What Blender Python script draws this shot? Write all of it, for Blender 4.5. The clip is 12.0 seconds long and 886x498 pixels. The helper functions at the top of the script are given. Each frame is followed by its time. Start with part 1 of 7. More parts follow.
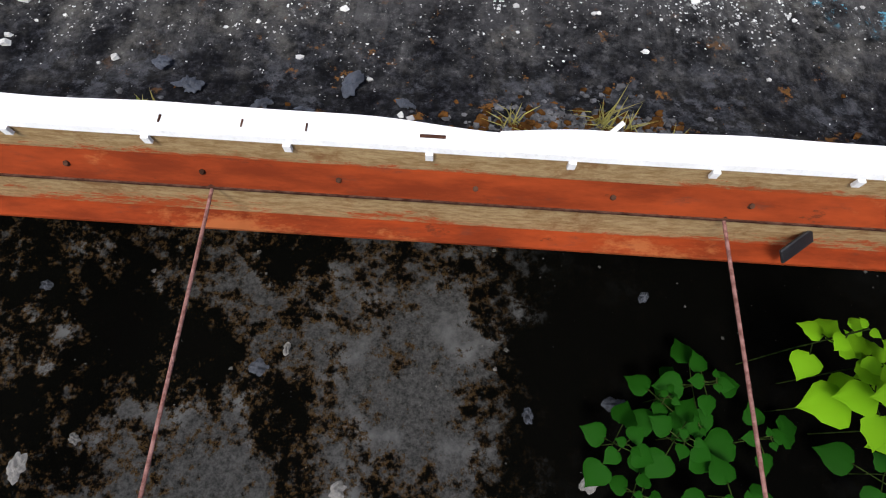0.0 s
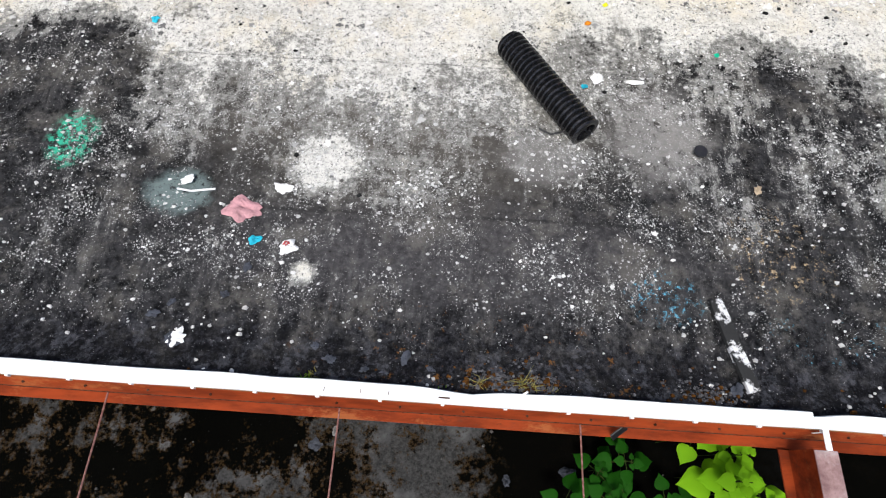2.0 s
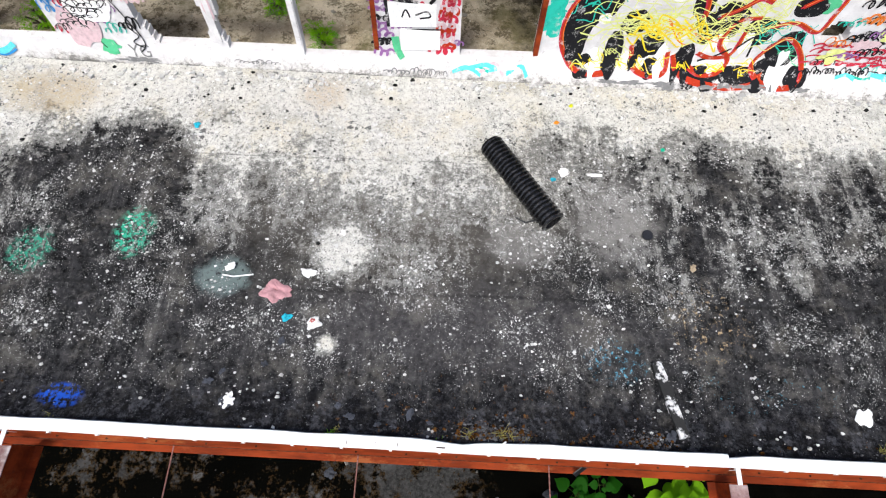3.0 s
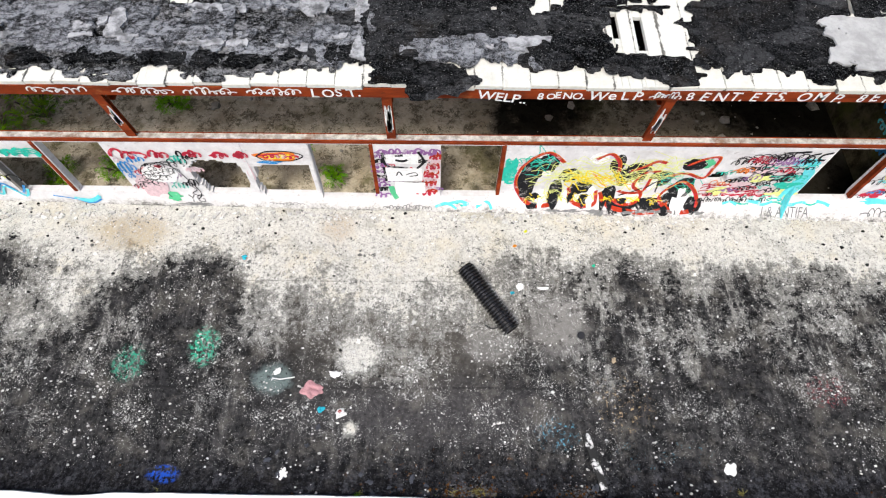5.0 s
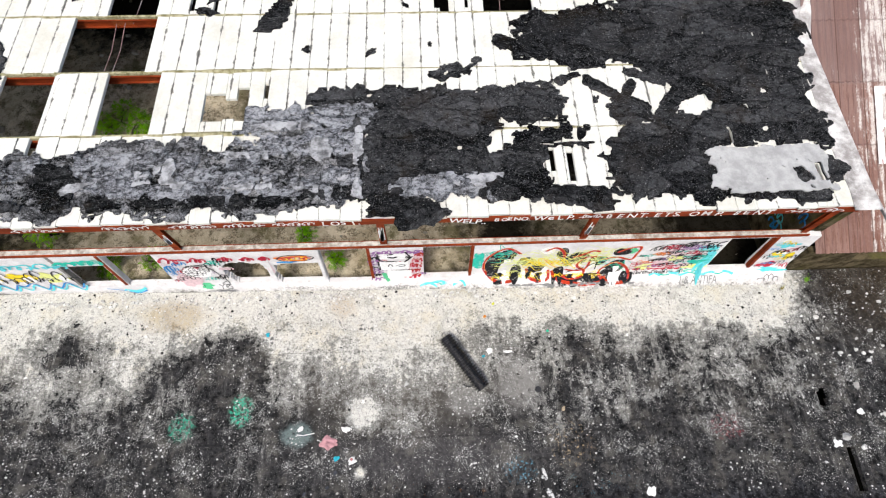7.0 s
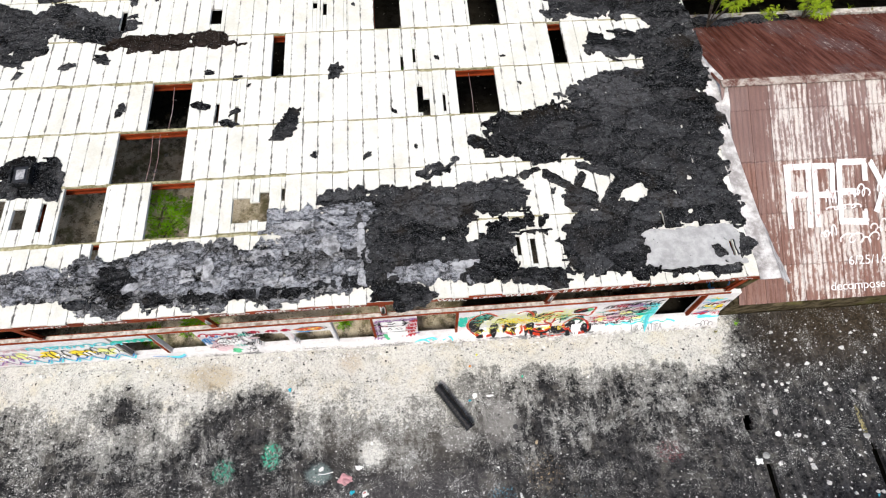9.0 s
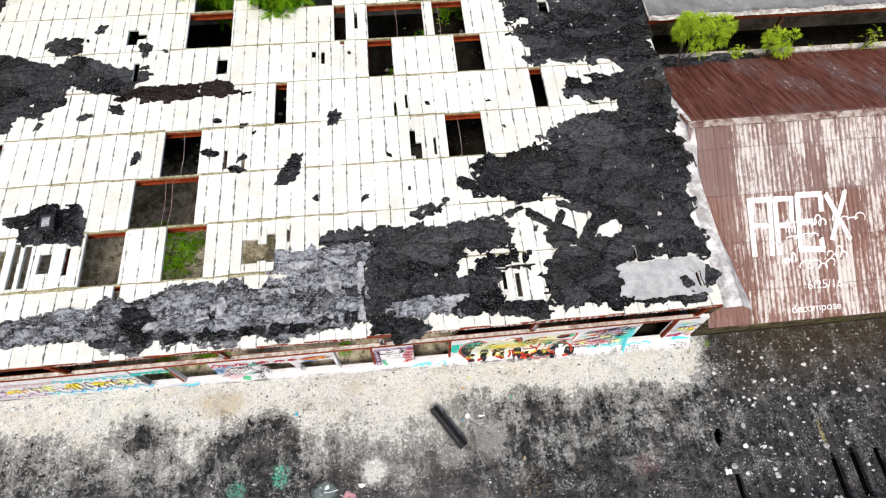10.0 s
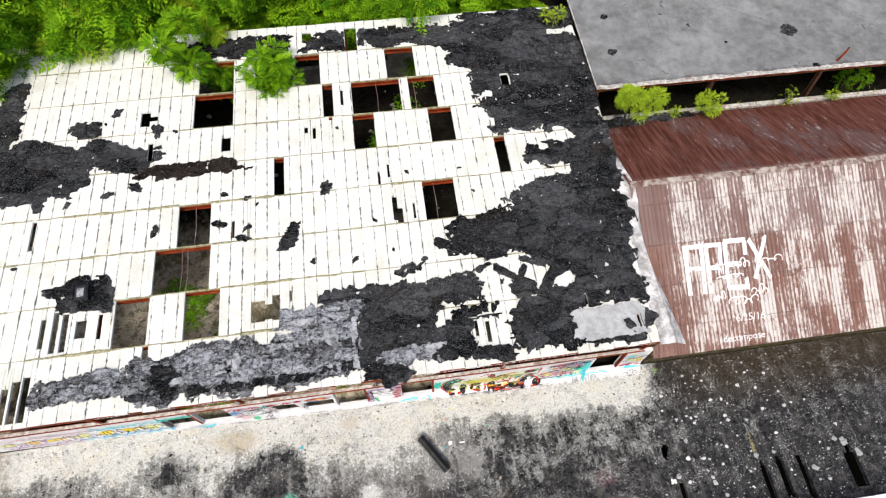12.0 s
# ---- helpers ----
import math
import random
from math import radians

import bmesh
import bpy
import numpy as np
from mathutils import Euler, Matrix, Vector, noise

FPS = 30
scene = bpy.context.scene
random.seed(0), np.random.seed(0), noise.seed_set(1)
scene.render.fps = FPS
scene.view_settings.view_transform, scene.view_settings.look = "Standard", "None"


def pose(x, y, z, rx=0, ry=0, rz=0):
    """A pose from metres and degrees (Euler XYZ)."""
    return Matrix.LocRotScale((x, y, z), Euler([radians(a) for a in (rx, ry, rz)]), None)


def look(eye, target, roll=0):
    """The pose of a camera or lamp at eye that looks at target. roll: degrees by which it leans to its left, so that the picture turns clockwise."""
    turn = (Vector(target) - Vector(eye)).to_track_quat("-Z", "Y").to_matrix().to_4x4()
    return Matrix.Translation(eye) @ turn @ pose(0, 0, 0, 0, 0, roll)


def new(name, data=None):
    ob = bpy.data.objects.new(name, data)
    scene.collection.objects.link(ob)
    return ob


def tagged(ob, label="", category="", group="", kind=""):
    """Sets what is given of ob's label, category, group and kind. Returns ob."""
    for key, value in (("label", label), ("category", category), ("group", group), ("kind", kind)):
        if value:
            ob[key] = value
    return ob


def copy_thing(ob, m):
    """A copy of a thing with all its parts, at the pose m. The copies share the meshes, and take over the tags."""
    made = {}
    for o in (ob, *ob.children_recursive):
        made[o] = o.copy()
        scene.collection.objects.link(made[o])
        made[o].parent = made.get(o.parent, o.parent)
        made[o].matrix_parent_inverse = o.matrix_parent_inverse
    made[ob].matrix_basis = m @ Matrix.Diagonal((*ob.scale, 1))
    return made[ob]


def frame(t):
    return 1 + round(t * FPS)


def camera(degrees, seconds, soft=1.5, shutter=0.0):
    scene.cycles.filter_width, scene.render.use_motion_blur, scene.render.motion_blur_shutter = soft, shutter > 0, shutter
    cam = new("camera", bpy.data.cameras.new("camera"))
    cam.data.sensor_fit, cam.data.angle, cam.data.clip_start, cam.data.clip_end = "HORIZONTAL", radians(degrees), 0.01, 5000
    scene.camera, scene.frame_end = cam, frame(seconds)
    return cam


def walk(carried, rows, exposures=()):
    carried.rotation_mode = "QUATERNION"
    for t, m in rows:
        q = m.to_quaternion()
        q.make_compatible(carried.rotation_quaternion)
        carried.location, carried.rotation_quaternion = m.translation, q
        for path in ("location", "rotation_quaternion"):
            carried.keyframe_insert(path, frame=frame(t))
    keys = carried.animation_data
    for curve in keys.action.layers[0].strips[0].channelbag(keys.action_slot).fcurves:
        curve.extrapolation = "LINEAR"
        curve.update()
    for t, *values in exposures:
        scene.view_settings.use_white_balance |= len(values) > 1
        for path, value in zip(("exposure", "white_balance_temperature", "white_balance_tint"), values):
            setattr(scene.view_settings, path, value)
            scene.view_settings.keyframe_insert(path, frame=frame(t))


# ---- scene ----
cam = camera(82.0, 12.0, soft=1.15)
PATH = [
    (0, (0.000, -0.127, 1.839), (-0.008, 0.590, -0.028), 2.40),
    (0.5, (-0.014, 0.020, 2.579), (-0.025, 0.748, 0.716), 2.43),
    (1, (-0.067, 0.167, 3.307), (-0.072, 0.907, 1.449), 2.86),
    (1.5, (-0.099, 0.309, 4.042), (-0.108, 1.062, 2.190), 2.57),
    (2, (-0.115, 0.448, 4.784), (-0.130, 1.221, 2.939), 2.02),
    (2.5, (-0.118, 0.590, 5.532), (-0.131, 1.377, 3.693), 1.83),
    (3, (-0.111, 0.735, 6.285), (-0.118, 1.533, 4.452), 1.77),
    (5, (-0.032, 1.386, 9.345), (-0.014, 2.199, 7.518), 1.57),
    (5.5, (-0.008, 1.570, 10.120), (0.022, 2.382, 8.293), 1.87),
    (6, (0.015, 1.762, 10.897), (0.061, 2.569, 9.068), 2.46),
    (6.5, (0.037, 1.962, 11.676), (0.095, 2.759, 9.843), 2.78),
    (7, (0.058, 2.167, 12.458), (0.127, 2.954, 10.621), 3.00),
    (9, (0.148, 2.989, 15.592), (0.248, 3.761, 13.750), 3.08),
    (9.5, (0.180, 3.178, 16.376), (0.290, 3.953, 14.535), 3.29),
    (10, (0.219, 3.351, 17.158), (0.340, 4.131, 15.321), 3.48),
    (10.5, (0.268, 3.504, 17.939), (0.404, 4.289, 16.105), 3.91),
    (11, (0.332, 3.630, 18.719), (0.481, 4.418, 16.886), 4.29),
    (11.5, (0.412, 3.723, 19.495), (0.573, 4.515, 17.666), 4.48),
    (12, (0.514, 3.776, 20.270), (0.683, 4.573, 18.443), 4.39),
]
walk(cam, [(t, look(eye, target, roll)) for t, eye, target, roll in PATH],
     exposures=[(0.0, 0.78, 6300, 10), (2.5, 0.75, 6300, 10), (5.0, 0.72, 6530, 10), (12.0, 0.68, 6550, 10)])

# ---- daylight under a bright overcast sky ----
SUN_EL, SUN_AZ = radians(62), radians(205)
world = bpy.data.worlds.new("overcast_sky")
scene.world = world
world.use_nodes = True
wn = world.node_tree
sky = wn.nodes.new("ShaderNodeTexSky")
sky.sky_type, sky.sun_disc = "NISHITA", False
sky.sun_elevation, sky.sun_rotation = SUN_EL, SUN_AZ
sky.air_density, sky.dust_density, sky.ozone_density = 1.0, 4.0, 1.0
wn.links.new(sky.outputs[0], wn.nodes["Background"].inputs[0])
wn.nodes["Background"].inputs[1].default_value = 0.12
sun_lamp = bpy.data.lights.new("sun", "SUN")
sun_lamp.energy, sun_lamp.angle, sun_lamp.color = 1.6, radians(14), (1.0, 0.975, 0.88)
sun = new("sun", sun_lamp)
sun.matrix_world = look((0, 0, 40), (40 * -math.sin(SUN_AZ) / math.tan(SUN_EL), 40 * -math.cos(SUN_AZ) / math.tan(SUN_EL), 0))


# ---- node materials ----
class Mat:
    """A small builder of procedural node materials in world-space metres."""

    def __init__(self, name, rough=0.85, metal=0.0):
        self.m = bpy.data.materials.new(name)
        self.m.use_nodes = True
        self.t = self.m.node_tree
        self.b = self.t.nodes["Principled BSDF"]
        self.b.inputs["Roughness"].default_value = rough
        self.b.inputs["Metallic"].default_value = metal
        self.b.inputs["Specular IOR Level"].default_value = 0.5 if rough < 0.6 else (0.08 if rough < 0.8 else 0.0)
        self.pos = self.t.nodes.new("ShaderNodeNewGeometry").outputs["Position"]

    def put(self, socket, value):
        if isinstance(value, bpy.types.NodeSocket):
            self.t.links.new(value, socket)
        elif isinstance(value, (tuple, list)) and len(value) == 3 and socket.type == "RGBA":
            socket.default_value = (*value, 1)
        else:
            socket.default_value = value

    def object_space(self):
        self.pos = self.t.nodes.new("ShaderNodeTexCoord").outputs["Object"]
        return self

    def math(self, op, a, b=0.0, clamp=False):
        n = self.t.nodes.new("ShaderNodeMath")
        n.operation, n.use_clamp = op, clamp
        self.put(n.inputs[0], a), self.put(n.inputs[1], b)
        return n.outputs[0]

    def scaled(self, s, shift=(0, 0, 0)):
        n = self.t.nodes.new("ShaderNodeMapping")
        self.put(n.inputs["Vector"], self.pos)
        n.inputs["Scale"].default_value, n.inputs["Location"].default_value = s, shift
        return n.outputs[0]

    def noise(self, scale, detail=6.0, rough=0.6, stretch=(1, 1, 1), shift=(0, 0, 0)):
        n = self.t.nodes.new("ShaderNodeTexNoise")
        self.put(n.inputs["Vector"], self.scaled(stretch, shift))
        n.inputs["Scale"].default_value, n.inputs["Detail"].default_value = scale, detail
        n.inputs["Roughness"].default_value = rough
        return n.outputs["Fac"]

    def cells(self, scale, out="Distance", stretch=(1, 1, 1)):
        n = self.t.nodes.new("ShaderNodeTexVoronoi")
        self.put(n.inputs["Vector"], self.scaled(stretch))
        n.inputs["Scale"].default_value = scale
        return n.outputs[out]

    def step(self, v, lo, hi):
        n = self.t.nodes.new("ShaderNodeMapRange")
        n.interpolation_type = "SMOOTHSTEP"
        self.put(n.inputs[0], v)
        n.inputs[1].default_value, n.inputs[2].default_value = lo, hi
        return n.outputs[0]

    def mix(self, f, a, b):
        n = self.t.nodes.new("ShaderNodeMix")
        n.data_type = "RGBA"
        self.put(n.inputs["Factor"], f), self.put(n.inputs[6], a), self.put(n.inputs[7], b)
        return n.outputs[2]

    def axis(self, i):
        n = self.t.nodes.new("ShaderNodeSeparateXYZ")
        self.put(n.inputs[0], self.pos)
        return n.outputs[i]

    def spot(self, cx, cy, rx, ry, edge=0.35, ragged=0.6, scale=3.0):
        """A stain with a ragged edge: 1 inside, 0 outside."""
        n = self.t.nodes.new("ShaderNodeVectorMath")
        n.operation = "LENGTH"
        self.put(n.inputs[0], self.scaled((1 / rx, 1 / ry, 0), (-cx / rx, -cy / ry, 0)))
        r = self.math("ADD", n.outputs["Value"], self.math("MULTIPLY", self.math("SUBTRACT", self.noise(scale, 8, 0.7), 0.5), 2 * ragged))
        return self.step(r, 1 + edge, 1 - edge)

    def flakes(self, scale, bend, stretch=(1, 1, 1)):
        """Broken plates: distance to the middle, tone of the plate, distance to its rim."""
        warp = self.t.nodes.new("ShaderNodeTexNoise")
        self.put(warp.inputs["Vector"], self.pos)
        warp.inputs["Scale"].default_value, warp.inputs["Detail"].default_value = scale * 1.3, 10
        warp.inputs["Roughness"].default_value = 0.78
        move = self.t.nodes.new("ShaderNodeVectorMath")
        move.operation = "MULTIPLY_ADD"
        self.put(move.inputs[0], warp.outputs["Color"])
        move.inputs[1].default_value = (2 * bend / scale, 2 * bend / scale, 0)
        self.put(move.inputs[2], self.scaled(stretch))
        flat = self.t.nodes.new("ShaderNodeVectorMath")
        flat.operation = "MULTIPLY"
        self.put(flat.inputs[0], move.outputs[0])
        flat.inputs[1].default_value = (1, 1, 0)
        out = []
        for feature in ("F1", "DISTANCE_TO_EDGE"):
            n = self.t.nodes.new("ShaderNodeTexVoronoi")
            n.feature = feature
            self.put(n.inputs["Vector"], flat.outputs[0])
            n.inputs["Scale"].default_value = scale
            out.append(n)
        tone = self.t.nodes.new("ShaderNodeSeparateColor")
        self.put(tone.inputs[0], out[0].outputs["Color"])
        return out[0].outputs["Distance"], tone.outputs[0], out[1].outputs["Distance"]

    def rnd(self):
        return self.t.nodes.new("ShaderNodeObjectInfo").outputs["Random"]

    def island(self):
        return self.t.nodes.new("ShaderNodeNewGeometry").outputs["Random Per Island"]

    def done(self, colour, bump=None, strength=0.4, distance=0.01, rough=None):
        self.put(self.b.inputs["Base Color"], colour)
        if rough is not None:
            self.put(self.b.inputs["Roughness"], rough)
        if bump is not None:
            n = self.t.nodes.new("ShaderNodeBump")
            n.inputs["Strength"].default_value, n.inputs["Distance"].default_value = strength, distance
            self.put(n.inputs["Height"], bump)
            self.t.links.new(n.outputs[0], self.b.inputs["Normal"])
        return self.m


def low_roof_material():
    m = Mat("weathered_roof_felt", 0.9)
    x, y = m.axis(0), m.axis(1)
    grain = m.noise(60, 4, 0.8)
    fine = m.noise(17, 8, 0.78)
    mid = m.noise(6.5, 10, 0.8)
    broad = m.noise(0.6, 5, 0.6, shift=(3, 1, 0))
    streak = m.noise(3.4, 9, 0.75, stretch=(1, 0.12, 1))
    clump = m.noise(1.3, 8, 0.7, shift=(6, 2, 0))

    def soft(cx, cy, rx, ry, k):
        n = m.t.nodes.new("ShaderNodeVectorMath")
        n.operation = "LENGTH"
        m.put(n.inputs[0], m.scaled((1 / rx, 1 / ry, 0), (-cx / rx, -cy / ry, 0)))
        return m.math("MULTIPLY", m.step(n.outputs["Value"], 1.4, 0.3), k)

    def flecks(scale, cover, size=1.0):
        """Chips of irregular size: each cell holds one if its own chance lies under cover. Gives mask and tone."""
        bend = m.t.nodes.new("ShaderNodeTexNoise")
        m.put(bend.inputs["Vector"], m.pos)
        bend.inputs["Scale"].default_value, bend.inputs["Detail"].default_value = scale * 2.2, 3
        move = m.t.nodes.new("ShaderNodeVectorMath")
        move.operation = "MULTIPLY_ADD"
        m.put(move.inputs[0], bend.outputs["Color"])
        move.inputs[1].default_value = (1.2 / scale, 1.2 / scale, 0)
        m.put(move.inputs[2], m.pos)
        n = m.t.nodes.new("ShaderNodeTexVoronoi")
        m.put(n.inputs["Vector"], move.outputs[0])
        n.inputs["Scale"].default_value = scale
        s = m.t.nodes.new("ShaderNodeSeparateColor")
        m.put(s.inputs[0], n.outputs["Color"])
        room = m.math("MULTIPLY", m.math("SUBTRACT", cover, s.outputs[0]), size)
        room = m.math("MINIMUM", room, m.math("ADD", 0.17, m.math("MULTIPLY", m.math("POWER", s.outputs[2], 3.0), 0.4)))
        return m.step(m.math("SUBTRACT", room, n.outputs["Distance"]), -0.02, 0.05), s.outputs[1]

    # how much of the pale wash is left: most along the wall, in patches elsewhere
    reach = m.math("ADD", y, m.math("MULTIPLY", m.math("SUBTRACT", broad, 0.5), 3.0))
    reach = m.math("ADD", reach, m.math("MULTIPLY", m.math("SUBTRACT", streak, 0.5), 1.5))
    reach = m.math("ADD", reach, m.math("MULTIPLY", m.math("SUBTRACT", clump, 0.5), 1.6))
    west = m.step(x, 10.4, 9.0)
    wash = m.math("MULTIPLY", m.math("MULTIPLY", m.step(reach, 4.1, 6.4), west), 0.66)
    wash = m.math("ADD", wash, m.math("MULTIPLY", m.math("MULTIPLY", m.step(y, 4.9, 6.3), west), 0.44))
    wash = m.math("ADD", wash, m.math("MULTIPLY", m.math("MULTIPLY", m.step(streak, 0.5, 0.72), 0.3), m.step(x, 12, 9)))
    wash = m.math("ADD", wash, m.math("MULTIPLY", m.step(y, 2.6, 3.6), 0.12))
    for cx, cy, rx, ry, k in ((-0.6, 4.5, 2.0, 1.3, 0.24), (1.2, 4.4, 1.3, 0.9, 0.1), (-7.3, 4.7, 0.9, 1.2, 0.25), (-9.0, 4.0, 0.35, 0.6, 0.4), (-7.9, 4.1, 0.2, 0.6, 0.4), (6.6, 5.7, 2.4, 0.6, 0.3), (-3.4, 4.5, 0.6, 0.9, 0.3), (7.3, 4.3, 1.6, 0.8, 0.14), (-1.5, 3.4, 0.42, 0.42, 0.75), (-0.8, 3.2, 0.6, 0.4, 0.2), (-10.5, 4.6, 2.5, 1.0, 0.2), (8.6, 5.4, 0.8, 0.8, 0.35),
                              (-4.9, 4.7, 1.0, 0.8, -0.42), (-8.6, 5.0, 0.8, 0.9, -0.3), (-1.55, 2.12, 0.14, 0.14, 1.0), (4.64, 3.2, 0.2, 0.3, 0.4), (13.0, 3.2, 2.4, 1.6, 0.06), (3.7, 4.9, 0.4, 0.6, -0.15), (-2.0, 5.0, 1.6, 0.9, 0.32), (0.2, 4.9, 1.6, 0.8, 0.22), (5.0, 4.2, 1.8, 1.0, 0.05), (-8.45, 4.37, 0.4, 0.4, 0.4), (-7.1, 4.6, 0.4, 0.5, 0.3), (-6.6, 5.2, 0.4, 0.5, 0.25)):
        wash = m.math("ADD", wash, soft(cx, cy, rx, ry, k))
    wash = m.math("ADD", wash, m.math("MULTIPLY", m.math("SUBTRACT", clump, 0.5), 1.1))
    wash = m.math("ADD", wash, m.math("MULTIPLY", m.math("SUBTRACT", mid, 0.45), 0.6))
    wash = m.math("MULTIPLY", wash, m.step(y, 1.2, 2.4))
    wash = m.math("SUBTRACT", wash, m.math("MULTIPLY", m.step(x, 9.6, 11.2), 0.12))
    worn = m.math("ADD", m.math("MULTIPLY", mid, 0.45), m.math("ADD", m.math("MULTIPLY", fine, 0.33), m.math("MULTIPLY", grain, 0.22)))
    cover = m.math("ADD", worn, m.math("MULTIPLY", wash, 0.36))
    dark = m.mix(m.step(mid, 0.36, 0.64), (0.004, 0.004, 0.0045), (0.038, 0.0375, 0.039))
    dark = m.mix(m.math("MULTIPLY", m.step(fine, 0.52, 0.64), 0.45), dark, (0.12, 0.117, 0.112))
    dark = m.mix(m.math("MULTIPLY", m.step(streak, 0.5, 0.66), 0.4), dark, (0.12, 0.117, 0.113))
    brown = m.math("MULTIPLY", m.spot(-0.6, 4.5, 2.4, 1.4, 0.6, 0.7, 1.5), 0.7)
    dark = m.mix(brown, dark, m.mix(fine, (0.06, 0.054, 0.046), (0.16, 0.148, 0.13)))
    dark = m.mix(soft(-0.2, 2.4, 2.8, 0.6, 0.5), dark, m.mix(m.step(fine, 0.3, 0.7), (0.035, 0.033, 0.035), (0.12, 0.115, 0.116)))
    grey = m.mix(m.step(fine, 0.3, 0.65), (0.1, 0.099, 0.092), (0.28, 0.278, 0.26))
    white = m.mix(m.step(fine, 0.28, 0.56), (0.25, 0.245, 0.225), (0.59, 0.582, 0.54))
    white = m.mix(m.math("MULTIPLY", m.step(m.noise(1.1, 7, 0.7, shift=(2, 6, 1)), 0.48, 0.66), 0.6), white, (0.55, 0.5, 0.38))
    c = m.mix(m.math("MULTIPLY", m.step(cover, 0.59, 0.65), 0.8), dark, grey)
    c = m.mix(m.step(cover, 0.69, 0.82), c, white)
    # black pitting in the pale wash
    c = m.mix(m.math("MULTIPLY", m.step(m.noise(8, 9, 0.8, shift=(1, 1, 4)), 0.58, 0.63), m.math("SUBTRACT", 0.75, m.math("MULTIPLY", m.step(y, 5.2, 6.0), 0.2))), c, (0.045, 0.043, 0.04))
    c = m.mix(m.math("MULTIPLY", m.step(m.noise(2.2, 9, 0.75, shift=(7, 3, 2)), 0.5, 0.64), 0.35), c, (0.17, 0.16, 0.14))
    smooth = m.mix(fine, (0.15, 0.146, 0.138), (0.3, 0.29, 0.275))
    c = m.mix(m.math("MULTIPLY", m.math("MULTIPLY", m.spot(2.23, 4.0, 0.5, 0.6, 0.5, 0.8, 2.2), m.step(mid, 0.34, 0.5)), 0.8), c, smooth)
    c = m.mix(m.math("MULTIPLY", m.spot(0.95, 3.6, 0.45, 0.3, 0.45, 0.6, 2.2), 0.55), c, smooth)
    c = m.mix(m.math("MULTIPLY", m.math("MULTIPLY", m.spot(-6.24, 5.9, 0.75, 0.36, 0.5, 0.9, 3), m.step(fine, 0.3, 0.6)), 0.75), c, (0.36, 0.28, 0.16))
    c = m.mix(m.math("MULTIPLY", m.math("MULTIPLY", m.spot(-2.1, 6.0, 0.3, 0.3, 0.5, 0.9, 3), m.step(fine, 0.35, 0.6)), 0.6), c, (0.38, 0.27, 0.16))
    c = m.mix(m.math("MULTIPLY", m.spot(-3.82, 3.56, 0.35, 0.25, 0.4, 0.6), 0.8), c, (0.012, 0.012, 0.013))
    # welded laps between the sheets of felt
    for at, lo, hi in ((2.82, 0.035, 0.005), (4.85, 0.02, 0.0)):
        lap = m.math("ABSOLUTE", m.math("SUBTRACT", m.math("ADD", y, m.math("MULTIPLY", m.math("SUBTRACT", clump, 0.5), 0.12)), at))
        c = m.mix(m.math("MULTIPLY", m.step(lap, lo, hi), m.math("MULTIPLY", m.step(mid, 0.4, 0.6), 0.7)), c, (0.012, 0.012, 0.012))
    # wet black band of moss and silt along the open edge
    wet = m.step(m.math("ADD", m.math("ADD", y, m.math("MULTIPLY", x, 0.012)), m.math("MULTIPLY", m.math("SUBTRACT", mid, 0.5), 2.4)), 1.95, 1.2)
    c = m.mix(m.math("MULTIPLY", wet, 0.85), c, m.mix(m.step(fine, 0.45, 0.7), (0.005, 0.005, 0.006), (0.035, 0.035, 0.042)))
    slate = m.math("MULTIPLY", m.step(m.noise(3.6, 9, 0.75, shift=(2, 8, 0)), 0.53, 0.56), m.step(y, 1.75, 1.3))
    c = m.mix(m.math("MULTIPLY", slate, 0.6), c, m.mix(m.step(fine, 0.35, 0.65), (0.014, 0.0145, 0.017), (0.08, 0.082, 0.092)))
    rusty = m.math("MULTIPLY", m.step(m.noise(7.5, 8, 0.75, shift=(9, 4, 0)), 0.6, 0.64), m.step(y, 2.3, 1.3))
    c = m.mix(m.math("MULTIPLY", rusty, m.spot(0.3, 1.3, 1.5, 0.7, 0.5, 0.6)), c, (0.13, 0.06, 0.018))
    # sprayed and spilt paint
    for cx, cy, rx, ry, col, thr in ((-4.34, 3.56, 0.24, 0.33, (0.04, 0.36, 0.23), 0.5), (-5.65, 3.24, 0.27, 0.3, (0.03, 0.26, 0.17), 0.52), (-3.0, 2.97, 0.34, 0.25, (0.125, 0.16, 0.157), 0.42),
                                     (-4.6, 1.4, 0.25, 0.13, (0.015, 0.07, 0.4), 0.5), (2.05, 2.05, 0.35, 0.25, (0.1, 0.33, 0.46), 0.58), (7.0, 2.8, 0.35, 0.3, (0.2, 0.035, 0.045), 0.55),
                                     (3.8, 1.72, 0.9, 0.25, (0.1, 0.3, 0.4), 0.64), (12.93, 3.15, 0.07, 0.42, (0.3, 0.26, 0.11), 0.5), (3.3, 2.6, 0.5, 0.5, (0.4, 0.3, 0.18), 0.6)):
        c = m.mix(m.math("MULTIPLY", m.spot(cx, cy, rx, ry, 0.3, 0.6, 5), m.step(m.noise(14, 6, 0.75), thr - 0.04, thr + 0.06)), c, col)
    # brown silt at the far ends
    c = m.mix(m.math("MULTIPLY", m.step(m.math("ADD", x, m.math("MULTIPLY", mid, 3)), -12.2, -13.6), 0.8), c, m.mix(fine, (0.09, 0.06, 0.025), (0.22, 0.15, 0.07)))
